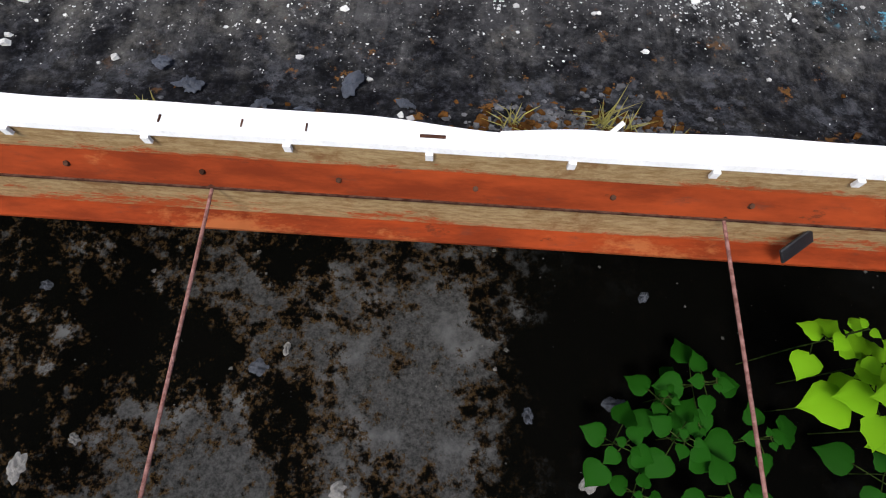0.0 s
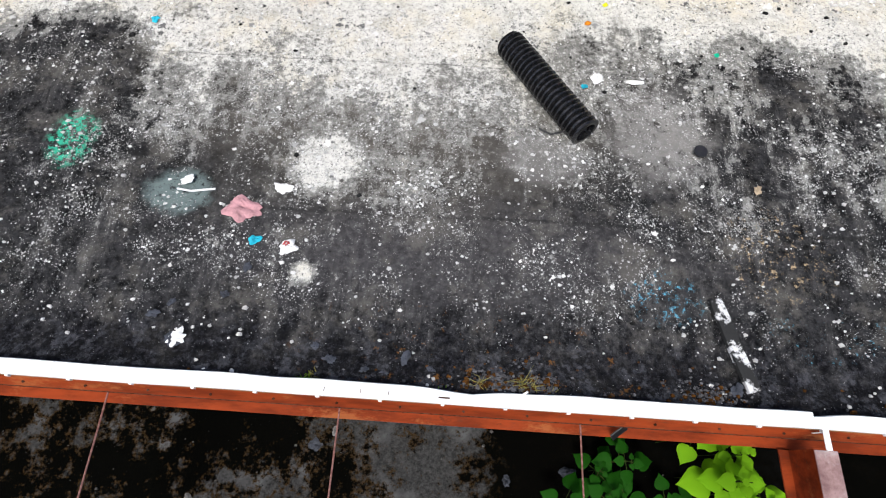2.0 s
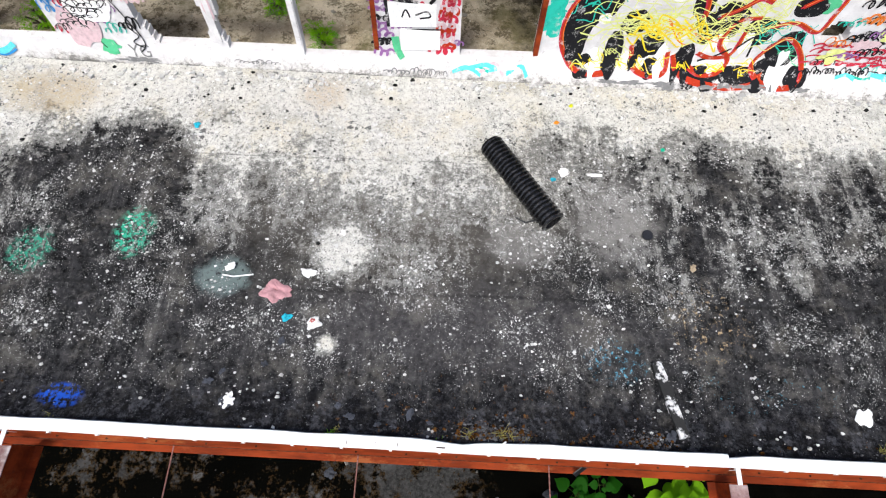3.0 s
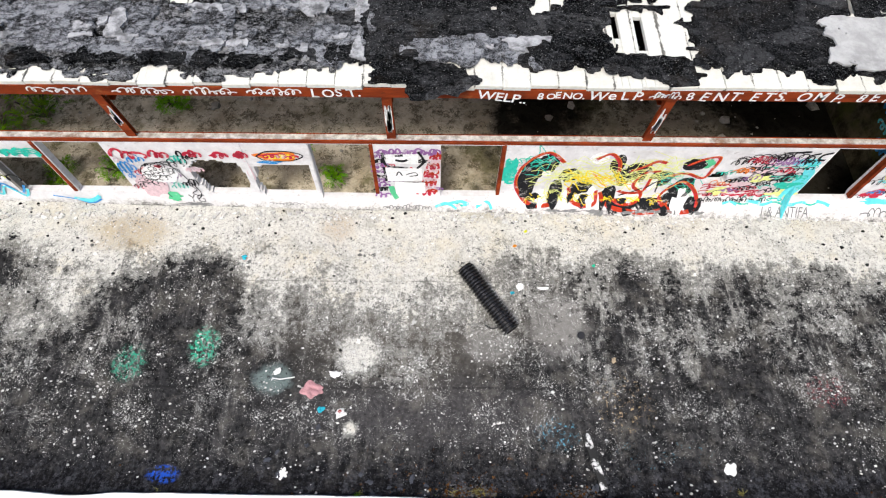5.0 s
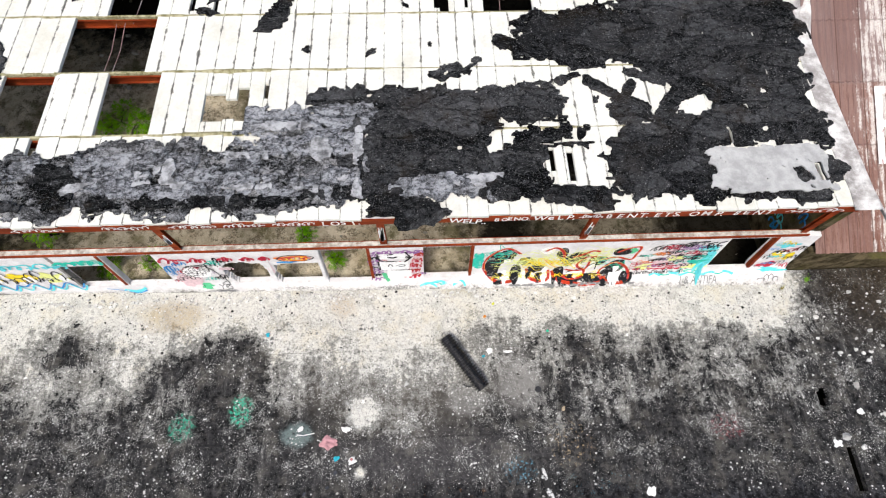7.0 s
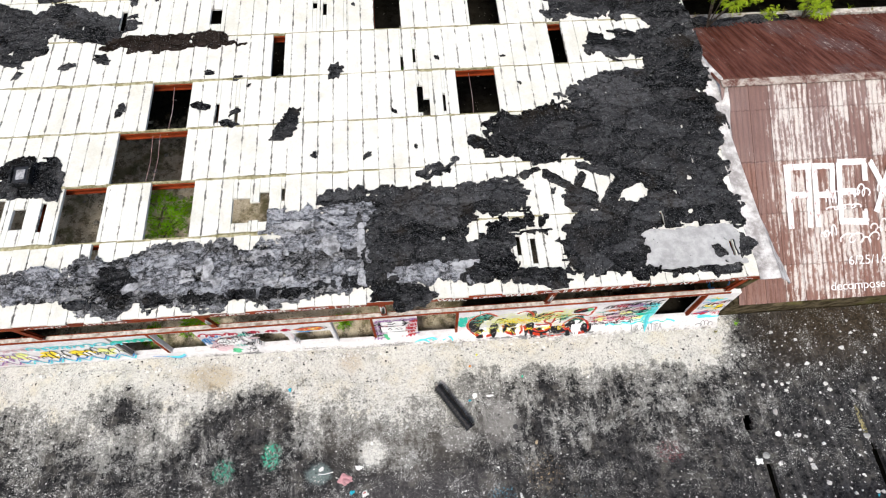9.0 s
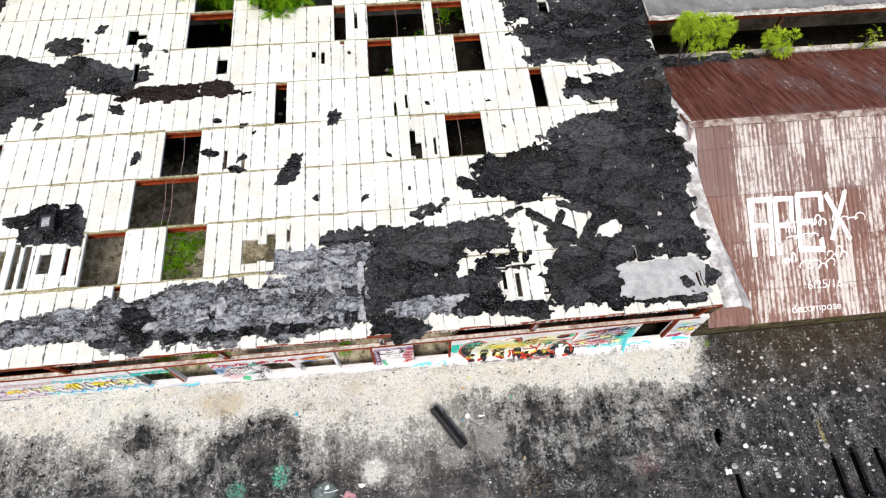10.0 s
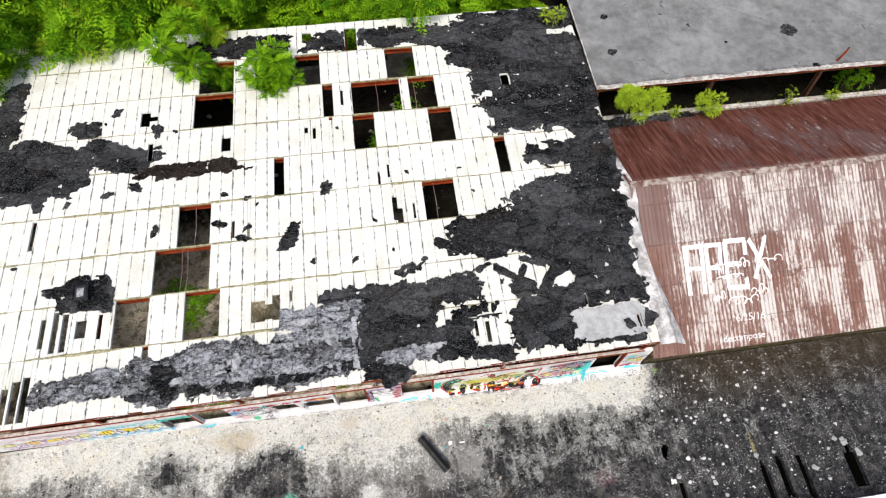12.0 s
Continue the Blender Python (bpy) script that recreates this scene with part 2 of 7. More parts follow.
    c = m.mix(m.math("MULTIPLY", m.step(m.math("ADD", x, m.math("MULTIPLY", broad, 3)), 10.5, 14.0), m.math("MULTIPLY", m.step(y, 4.0, 6.2), 0.75)), c, m.mix(m.step(fine, 0.4, 0.6), (0.015, 0.012, 0.008), (0.07, 0.05, 0.03)))
    # flecks of paint, thickest where the wash breaks up
    near = m.step(y, 1.0, 2.6)
    gather = m.math("ADD", m.math("MULTIPLY", m.math("SUBTRACT", m.step(clump, 0.38, 0.62), 0.3), 0.75), m.math("MULTIPLY", m.step(wash, 0.0, 0.55), 0.3))
    gather = m.math("MULTIPLY", m.math("ADD", gather, m.math("MULTIPLY", m.step(streak, 0.45, 0.7), 0.2)), m.math("ADD", 0.2, m.math("MULTIPLY", near, 0.8)))
    gather = m.math("SUBTRACT", gather, m.math("ADD", m.math("MULTIPLY", m.step(y, 2.0, 1.25), 0.25), m.math("MULTIPLY", m.step(x, 9.6, 11.2), 0.1)))
    for scale, plus in ((76.0, 0.34), (43.0, 0.24), (23.0, 0.03), (11.0, -0.25)):
        f, tone = flecks(scale, m.math("ADD", gather, plus), 1.3)
        c = m.mix(f, c, m.mix(m.math("POWER", tone, 1.5), (0.1, 0.1, 0.098), (0.72, 0.72, 0.7)))
    f, tone = flecks(16.0, m.math("MULTIPLY", m.step(wash, 0.25, 0.9), 0.2), 1.6)
    c = m.mix(m.math("MULTIPLY", f, 0.85), c, m.mix(tone, (0.01, 0.01, 0.01), (0.06, 0.055, 0.05)))
    return m.done(c, m.math("ADD", fine, m.math("MULTIPLY", mid, 1.5)), 0.5, 0.02)


def speckled(name, dark, light, scale=6.0, rough=0.85, lo=0.35, hi=0.65, bump=0.3, metal=0.0, stain=None, island=0.0):
    m = Mat(name, rough, metal)
    c = m.mix(m.step(m.noise(scale, 8, 0.7), lo, hi), dark, light)
    c = m.mix(m.math("MULTIPLY", m.step(m.noise(scale * 7, 5, 0.7), 0.5, 0.75), 0.35), c, tuple(0.6 * v for v in dark))
    if stain:
        c = m.mix(m.math("MULTIPLY", m.step(m.noise(scale * 0.35, 7, 0.7, shift=(5, 2, 1)), 0.5, 0.68), 0.8), c, stain)
    if island:
        c = m.mix(m.math("MULTIPLY", m.island(), island), c, tuple(0.35 * v for v in light))
    return m.done(c, m.noise(scale * 5, 6, 0.7), bump, 0.01)


PLANK_WIDTH = 0.43


def plank_material():
    m = Mat("whitewashed_roof_plank", 0.8)
    r = m.rnd()
    fine = m.noise(18, 7, 0.7)
    streak = m.noise(5, 6, 0.7, stretch=(1, 0.2, 1))
    c = m.mix(m.step(fine, 0.3, 0.7), (0.6, 0.598, 0.55), (0.72, 0.717, 0.665))
    c = m.mix(m.math("MULTIPLY", m.step(streak, 0.56, 0.74), 0.45), c, (0.42, 0.41, 0.38))
    c = m.mix(m.math("MULTIPLY", m.step(m.noise(0.7, 7, 0.7), 0.48, 0.68), 0.5), c, (0.5, 0.48, 0.39))
    c = m.mix(m.math("MULTIPLY", r, 0.18), c, (0.5, 0.49, 0.46))
    across = m.math("PINGPONG", m.math("ADD", m.axis(0), 15.4), PLANK_WIDTH / 2)
    worn = m.math("ADD", across, m.math("MULTIPLY", m.math("SUBTRACT", m.noise(4.5, 10, 0.8, stretch=(1, 0.6, 1)), 0.5), 0.3))
    c = m.mix(m.math("MULTIPLY", m.step(worn, 0.016, -0.004), 0.9), c, (0.12, 0.115, 0.105))
    c = m.mix(m.step(m.noise(2.1, 9, 0.75, shift=(2, 7, 0)), 0.69, 0.72), c, (0.06, 0.06, 0.065))
    return m.done(c, m.math("ADD", fine, streak), 0.3, 0.01)


def tar_material(name="torn_bitumen_felt", tones=((0.006, 0.006, 0.0065), (0.095, 0.095, 0.098)), worn=(0.19, 0.192, 0.2), amount=0.5, brown=0.45, smear=0.56):
    m = Mat(name, 0.8)
    fine = m.noise(34, 8, 0.85)
    grit = m.noise(9, 12, 0.85, stretch=(0.8, 1.2, 1), shift=(6, 2, 5))
    mid = m.noise(1.6, 9, 0.75)
    scuff = m.noise(2.4, 12, 0.8, stretch=(0.8, 1.2, 1), shift=(1, 5, 0))
    across = m.noise(2.2, 12, 0.8, stretch=(1.25, 0.8, 1), shift=(7, 1, 0))
    tear = m.noise(2.0, 10, 0.68, stretch=(0.75, 1.3, 1), shift=(8, 3, 0))
    big, tone, rim = m.flakes(1.1, 0.4, (0.7, 1.5, 1))
    huge, tone0, rim0 = m.flakes(0.42, 0.3, (0.7, 1.3, 1))
    small, tone2, rim2 = m.flakes(4.6, 0.9, (0.8, 1.25, 1))
    # patches of plies laid and torn at different times
    level = m.math("ADD", m.math("ADD", m.math("MULTIPLY", tone, 0.4), m.math("MULTIPLY", tone0, 0.35)), m.math("ADD", m.math("MULTIPLY", tone2, 0.2), m.math("MULTIPLY", mid, 0.4)))
    c = m.mix(m.step(level, 0.4, 1.05), *tones)
    c = m.mix(m.math("MULTIPLY", m.step(grit, 0.5, 0.4), 0.7), c, tuple(0.6 * v for v in tones[0]))
    # scuffed and dusty where feet and rain have worn the surface, along and across the roof
    dust = m.math("ADD", m.math("MAXIMUM", scuff, m.math("SUBTRACT", across, 0.03)), m.math("MULTIPLY", m.math("SUBTRACT", grit, 0.5), 0.5))
    c = m.mix(m.math("MULTIPLY", m.step(dust, smear, smear + 0.09), amount), c, worn)
    c = m.mix(m.math("MULTIPLY", m.step(fine, 0.55, 0.6), 0.7), c, tuple(1.2 * v for v in worn))
    # lips where one ply has torn off the next: a pale edge over a black crack
    lip = m.math("ABSOLUTE", m.math("SUBTRACT", tear, 0.5))
    c = m.mix(m.math("MULTIPLY", m.step(lip, 0.016, 0.004), m.math("MULTIPLY", m.step(grit, 0.45, 0.55), 0.6)), c, tuple(1.2 * v for v in worn))
    crack = m.math("ABSOLUTE", m.math("SUBTRACT", tear, 0.482))
    c = m.mix(m.math("MULTIPLY", m.step(crack, 0.014, 0.003), 0.75), c, (0.002, 0.002, 0.002))
    c = m.mix(m.math("MULTIPLY", m.step(rim, 0.02, 0.004), 0.6), c, (0.002, 0.002, 0.002))
    c = m.mix(m.math("MULTIPLY", m.step(rim2, 0.03, 0.006), m.math("MULTIPLY", m.step(mid, 0.42, 0.52), 0.75)), c, (0.003, 0.003, 0.003))
    # joints of the planks telegraph through
    seam = m.math("ADD", m.math("PINGPONG", m.math("ADD", m.axis(0), 15.4), PLANK_WIDTH / 2), m.math("MULTIPLY", m.math("SUBTRACT", scuff, 0.5), 0.06))
    c = m.mix(m.math("MULTIPLY", m.step(seam, 0.014, 0.004), m.math("MULTIPLY", m.step(mid, 0.45, 0.55), 0.4)), c, (0.003, 0.003, 0.003))
    c = m.mix(m.step(m.noise(30, 4, 0.6), 0.655, 0.675), c, (0.45, 0.45, 0.44))
    c = m.mix(m.math("MULTIPLY", m.step(m.noise(1.1, 6, 0.7, shift=(4, 3, 0)), 0.54, 0.68), brown), c, (0.045, 0.034, 0.024))
    relief = m.math("ADD", m.math("MULTIPLY", m.step(rim, 0.0, 0.03), 0.8), m.math("ADD", m.math("MULTIPLY", m.step(rim2, 0.0, 0.06), 0.3), m.math("ADD", m.math("MULTIPLY", grit, 2.0), m.math("ADD", fine, m.math("MULTIPLY", m.step(tear, 0.48, 0.5), 1.2)))))
    return m.done(c, relief, 1.0, 0.035)


def rust_sheet_material():
    m = Mat("rusted_corrugated_iron", 0.7)
    x, y = m.axis(0), m.axis(1)
    streak = m.noise(7.0, 8, 0.72, stretch=(1, 0.12, 0.04))
    line = m.noise(26.0, 5, 0.65, stretch=(1, 0.04, 0.02))
    broad = m.noise(0.7, 6, 0.65, stretch=(1, 0.6, 0.2))
    fine = m.noise(30, 7, 0.75)
    chip = m.noise(9, 9, 0.8, stretch=(1, 0.5, 0.3), shift=(4, 0, 0))
    front = m.step(y, 12.95, 12.7)
    # courses of sheets, each weathered in its own way
    course = m.math("FLOOR", m.math("DIVIDE", m.math("SUBTRACT", y, 7.62), 1.48))
    col = m.math("FLOOR", m.math("DIVIDE", m.math("ADD", x, 0.1), 0.62))
    seed = m.math("ADD", m.math("MULTIPLY", col, 12.9), m.math("MULTIPLY", course, 7.3))
    sheet = m.math("FRACT", m.math("MULTIPLY", m.math("SINE", seed), 43.7))
    column = m.math("FRACT", m.math("MULTIPLY", m.math("SINE", m.math("MULTIPLY", col, 5.7)), 33.7))
    other = m.math("FRACT", m.math("MULTIPLY", m.math("SINE", m.math("MULTIPLY", seed, 1.7)), 91.3))
    c = m.mix(m.step(broad, 0.35, 0.65), (0.17, 0.08, 0.058), (0.25, 0.15, 0.125))
    c = m.mix(m.math("MULTIPLY", other, 0.3), c, (0.2, 0.15, 0.145))
    c = m.mix(m.math("MULTIPLY", m.step(line, 0.47, 0.62), 0.55), c, (0.085, 0.036, 0.026))
    c = m.mix(m.math("MULTIPLY", m.step(fine, 0.5, 0.66), 0.35), c, (0.3, 0.2, 0.17))
    c = m.mix(m.math("MULTIPLY", m.step(chip, 0.56, 0.64), 0.45), c, (0.1, 0.04, 0.025))
    # bare purlin-high band below the ridge keeps its greyish primer
    c = m.mix(m.math("MULTIPLY", m.math("MULTIPLY", m.step(y, 10.5, 10.62), front), 0.5), c, m.mix(other, (0.17, 0.12, 0.115), (0.27, 0.22, 0.215)))
    # what is left of the white paint hangs on in the flutes of some sheets
    flute = m.math("MULTIPLY", m.math("SINE", m.math("MULTIPLY", x, 2 * math.pi / 0.16)), 0.035)
    worn = m.math("ADD", m.math("MULTIPLY", streak, 0.48), m.math("ADD", m.math("MULTIPLY", line, 0.26), m.math("ADD", m.math("MULTIPLY", chip, 0.5), flute)))
    worn = m.math("ADD", worn, m.math("ADD", m.math("MULTIPLY", m.math("SUBTRACT", sheet, 0.5), 0.07), m.math("MULTIPLY", m.math("SUBTRACT", column, 0.5), 0.12)))
    worn = m.math("ADD", worn, m.math("MULTIPLY", m.math("SUBTRACT", broad, 0.5), 0.35))
    worn = m.math("SUBTRACT", worn, m.math("MULTIPLY", m.step(x, 11.3, 10.5), 0.16))
    paint_left = m.math("MULTIPLY", m.step(worn, 0.605, 0.7), m.math("ADD", 0.1, m.math("MULTIPLY", front, 0.76)))
    c = m.mix(paint_left, c, m.mix(m.step(fine, 0.35, 0.65), (0.46, 0.41, 0.38), (0.68, 0.65, 0.61)))
    # side laps and end laps
    c = m.mix(m.math("MULTIPLY", m.step(m.math("PINGPONG", m.math("ADD", x, 0.1), 0.31), 0.016, 0.003), 0.7), c, (0.06, 0.026, 0.02))
    lap = m.math("PINGPONG", m.math("SUBTRACT", m.math("ADD", y, m.math("MULTIPLY", m.math("SUBTRACT", streak, 0.5), 0.08)), 7.62), 0.74)
    c = m.mix(m.math("MULTIPLY", m.math("MULTIPLY", m.step(lap, 0.035, 0.006), m.step(chip, 0.42, 0.55)), 0.5), c, (0.055, 0.025, 0.02))
    # the back slope has rusted through its paint
    back = m.step(y, 13.0, 13.25)
    red = m.mix(m.step(streak, 0.35, 0.65), (0.06, 0.018, 0.012), (0.15, 0.06, 0.045))
    red = m.mix(m.math("MULTIPLY", m.step(m.math("ADD", broad, m.math("MULTIPLY", m.math("SUBTRACT", chip, 0.5), 0.3)), 0.5, 0.6), 0.7), red, (0.12, 0.075, 0.072))
    torn = m.noise(6.0, 9, 0.8, stretch=(1, 0.3, 0.3), shift=(5, 1, 2))
    red = m.mix(m.step(m.math("ADD", m.math("MULTIPLY", m.math("SUBTRACT", broad, 0.5), 0.35), m.math("ADD", torn, m.math("MULTIPLY", m.math("SUBTRACT", fine, 0.5), 0.35))), 0.6, 0.66), red, (0.4, 0.33, 0.3))
    c = m.mix(back, c, red)
    return m.done(c, m.math("ADD", streak, fine), 0.4, 0.008)


def red_steel_material():
    m = Mat("red_primed_steel", 0.65)
    fine = m.noise(14, 7, 0.7, stretch=(0.3, 1, 1))
    c = m.mix(m.step(m.noise(5, 6, 0.65, stretch=(0.25, 1, 1)), 0.35, 0.65), (0.125, 0.02, 0.006), (0.265, 0.044, 0.011))
    c = m.mix(m.math("MULTIPLY", m.step(fine, 0.56, 0.7), 0.5), c, (0.08, 0.03, 0.02))
    c = m.mix(m.math("MULTIPLY", m.step(m.noise(2.6, 9, 0.78, stretch=(0.5, 1, 1), shift=(3, 3, 3)), 0.55, 0.66), 0.6), c, (0.34, 0.12, 0.04))
    c = m.mix(m.math("MULTIPLY", m.step(m.noise(9, 9, 0.8, stretch=(0.4, 1, 1), shift=(1, 7, 3)), 0.6, 0.66), 0.7), c, (0.07, 0.02, 0.01))
    return m.done(c, fine, 0.35, 0.004)


def plaster_material():
    m = Mat("whitewashed_wall", 0.8)
    c = m.mix(m.step(m.noise(4, 8, 0.7), 0.35, 0.7), (0.6, 0.585, 0.59), (0.74, 0.73, 0.73))
    c = m.mix(m.math("MULTIPLY", m.step(m.noise(1.7, 9, 0.78, stretch=(0.6, 1, 1.6), shift=(4, 1, 2)), 0.5, 0.66), 0.5), c, (0.46, 0.44, 0.43))
    c = m.mix(m.math("MULTIPLY", m.step(m.noise(9, 8, 0.75), 0.58, 0.68), 0.6), c, (0.3, 0.27, 0.25))
    # splashed silt along the foot
    foot = m.math("ADD", m.axis(2), m.math("MULTIPLY", m.math("SUBTRACT", m.noise(3.2, 10, 0.8, stretch=(1, 1, 1.5), shift=(1, 2, 3)), 0.5), 0.75))
    c = m.mix(m.math("MULTIPLY", m.step(foot, 0.15, -0.02), 0.8), c, m.mix(m.step(m.noise(17, 8, 0.78), 0.35, 0.6), (0.14, 0.135, 0.125), (0.6, 0.58, 0.54)))
    c = m.mix(m.math("MULTIPLY", m.step(foot, 0.02, -0.06), 0.75), c, (0.09, 0.086, 0.08))
    return m.done(c, m.noise(20, 6), 0.3, 0.006)


ROOF_FELT = low_roof_material()
PLANK = plank_material()
TAR = tar_material()
GREY_TAR = tar_material("weathered_grey_felt", ((0.05, 0.05, 0.052), (0.33, 0.337, 0.36)), (0.5, 0.51, 0.54), 0.9, 0.1, 0.47)
SLATE_TAR = tar_material("slate_grey_felt", ((0.022, 0.022, 0.023), (0.095, 0.096, 0.1)), (0.13, 0.132, 0.14), 0.4, 0.2)
DUSTY_TAR = tar_material("dusty_grey_felt", ((0.008, 0.008, 0.008), (0.18, 0.18, 0.182)), (0.46, 0.463, 0.475), 0.85, 0.2, 0.48)
BROWN_TAR = tar_material("brown_black_felt", ((0.02, 0.014, 0.011), (0.06, 0.045, 0.038)), (0.09, 0.075, 0.065), 0.4, 0.7)
RUST = rust_sheet_material()
RED = red_steel_material()
WHITE_WALL = plaster_material()


def mossy_floor_material():
    m = Mat("mossy_concrete_floor", 0.9)
    mid = m.noise(1.0, 10, 0.72, shift=(0.4, 2.2, 0))
    fine = m.noise(18, 8, 0.75)
    patch = m.math("ADD", mid, m.math("MULTIPLY", m.math("SUBTRACT", m.noise(5, 9, 0.8), 0.5), 0.7))
    c = m.mix(m.step(fine, 0.3, 0.7), (0.016, 0.016, 0.016), (0.06, 0.06, 0.06))
    c = m.mix(m.step(m.noise(1.5, 4, 0.5, shift=(7, 7, 0)), 0.5, 0.75), c, (0.1, 0.102, 0.105))
    bare = m.math("MAXIMUM", m.spot(-0.5, 0.9, 1.0, 2.0, 0.8, 0.9, 1.5), m.spot(-2.0, -0.7, 1.0, 0.7, 0.7, 0.7, 1.5))
    patch = m.math("ADD", patch, m.math("SUBTRACT", m.math("MULTIPLY", bare, 0.1), 0.045))
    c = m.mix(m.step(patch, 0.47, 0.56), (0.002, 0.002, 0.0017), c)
    c = m.mix(m.math("MULTIPLY", m.step(m.math("ABSOLUTE", m.math("SUBTRACT", patch, 0.5)), 0.05, 0.0), m.step(fine, 0.45, 0.55)), c, (0.04, 0.024, 0.01))
    c = m.mix(m.step(m.noise(30, 4, 0.6, shift=(3, 0, 0)), 0.71, 0.75), c, (0.16, 0.155, 0.15))
    # the east side turns almost black, the middle is bare
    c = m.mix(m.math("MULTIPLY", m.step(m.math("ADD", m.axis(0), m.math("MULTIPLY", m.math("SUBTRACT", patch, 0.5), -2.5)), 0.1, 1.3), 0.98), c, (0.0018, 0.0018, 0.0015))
    return m.done(c, m.math("ADD", fine, mid), 0.5, 0.02)


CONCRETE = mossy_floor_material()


def hall_floor_material():
    m = Mat("littered_factory_floor", 0.95)
    mid, fine = m.noise(1.6, 9, 0.72), m.noise(15, 8, 0.75)
    c = m.mix(m.step(mid, 0.3, 0.65), (0.36, 0.3, 0.215), (0.7, 0.62, 0.49))
    plate, tone, rim = m.flakes(2.2, 0.6)
    c = m.mix(m.math("MULTIPLY", tone, 0.3), c, (0.2, 0.17, 0.12))
    c = m.mix(m.math("MULTIPLY", m.step(m.noise(3.5, 12, 0.85, shift=(9, 1, 0)), 0.5, 0.56), 0.8), c, (0.085, 0.068, 0.04))
    c = m.mix(m.step(m.noise(7, 9, 0.8, shift=(4, 4, 4)), 0.6, 0.66), c, (0.07, 0.06, 0.035))
    c = m.mix(m.math("MULTIPLY", m.step(fine, 0.5, 0.7), 0.5), c, (0.15, 0.13, 0.09))
    c = m.mix(m.step(m.noise(20, 4, 0.7, shift=(2, 0, 0)), 0.63, 0.67), c, (0.72, 0.68, 0.58))
    c = m.mix(m.math("MULTIPLY", m.step(m.noise(0.8, 7, 0.7, shift=(5, 2, 1)), 0.5, 0.62), 0.75), c, (0.12, 0.11, 0.05))
    # shade indoors put into the colour: east, back and south-west corner
    hall_shade = m.math("MAXIMUM", m.step(m.math("ADD", m.axis(0), m.math("MULTIPLY", m.math("SUBTRACT", mid, 0.5), 4)), 0.4, 1.8), m.step(m.math("ADD", m.axis(1), m.math("MULTIPLY", m.math("SUBTRACT", mid, 0.5), 5)), 14.2, 16.0))
    hall_shade = m.math("MAXIMUM", hall_shade, m.spot(-13.0, 8.4, 2.6, 1.8, 0.5, 0.7))
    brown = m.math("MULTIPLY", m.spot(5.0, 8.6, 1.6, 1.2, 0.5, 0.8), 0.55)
    c = m.mix(m.math("MULTIPLY", m.math("SUBTRACT", hall_shade, brown, True), 0.975), c, (0.006, 0.0055, 0.0045))
    return m.done(c, m.math("ADD", fine, mid), 0.6, 0.02)


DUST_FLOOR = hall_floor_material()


def grey_roof_material():
    m = Mat("smooth_grey_roof", 0.85)
    fine, mid = m.noise(22, 8, 0.8), m.noise(1.4, 9, 0.75)
    plate, tone, rim = m.flakes(0.45, 0.5)
    c = m.mix(m.step(mid, 0.3, 0.7), (0.12, 0.12, 0.119), (0.23, 0.23, 0.228))
    c = m.mix(m.math("MULTIPLY", m.step(m.noise(0.5, 7, 0.7, shift=(3, 3, 0)), 0.5, 0.68), 0.45), c, (0.33, 0.33, 0.325))
    c = m.mix(m.math("MULTIPLY", m.step(fine, 0.56, 0.64), 0.5), c, (0.08, 0.08, 0.08))
    c = m.mix(m.math("MULTIPLY", m.step(rim, 0.012, 0.001), m.math("MULTIPLY", m.step(mid, 0.5, 0.6), 0.8)), c, (0.03, 0.03, 0.03))
    c = m.mix(m.math("MULTIPLY", m.step(m.math("ADD", m.axis(1), m.math("MULTIPLY", mid, 0.8)), 18.55, 18.25), 0.6), c, (0.06, 0.058, 0.055))
    return m.done(c, fine, 0.4, 0.01)

BLOCK = speckled("grey_block_wall", (0.16, 0.15, 0.14), (0.3, 0.29, 0.27), 2.0)
GREY_ROOF = grey_roof_material()
STAINED = speckled("brown_stained_wall", (0.12, 0.095, 0.06), (0.34, 0.29, 0.22), 0.9, stain=(0.05, 0.03, 0.02))
CURB = speckled("pale_weathered_curb", (0.28, 0.25, 0.22), (0.62, 0.6, 0.56), 7.0, stain=(0.2, 0.11, 0.07))
EARTH = speckled("leaf_littered_earth", (0.03, 0.035, 0.015), (0.08, 0.075, 0.04), 0.8, 0.95)
FLASHING = speckled("white_painted_flashing", (0.74, 0.74, 0.74), (0.84, 0.84, 0.84), 8.0, 0.5, 0.3, 0.6, 0.1)
PALE_STRIP = speckled("pale_worn_felt", (0.13, 0.132, 0.138), (0.4, 0.404, 0.42), 5.0, 0.85, 0.35, 0.6, 0.3, stain=(0.05, 0.05, 0.053))
GREY_FELT = speckled("light_grey_felt", (0.33, 0.33, 0.328), (0.45, 0.45, 0.447), 3.0, 0.8, 0.35, 0.65, 0.2, stain=(0.26, 0.26, 0.258))
BLACK_PLASTIC = speckled("black_plastic", (0.008, 0.008, 0.009), (0.02, 0.02, 0.022), 8.0, 0.4, 0.3, 0.7, 0.1)
SILT_WALL = speckled("silt_caked_wall", (0.03, 0.024, 0.014), (0.13, 0.105, 0.065), 3.0, stain=(0.09, 0.09, 0.025))
DARK_STEEL = speckled("dark_rusted_steel", (0.025, 0.012, 0.008), (0.09, 0.045, 0.03), 6.0)
MOSS = speckled("dry_moss", (0.16, 0.145, 0.07), (0.42, 0.39, 0.25), 9.0, 0.95)


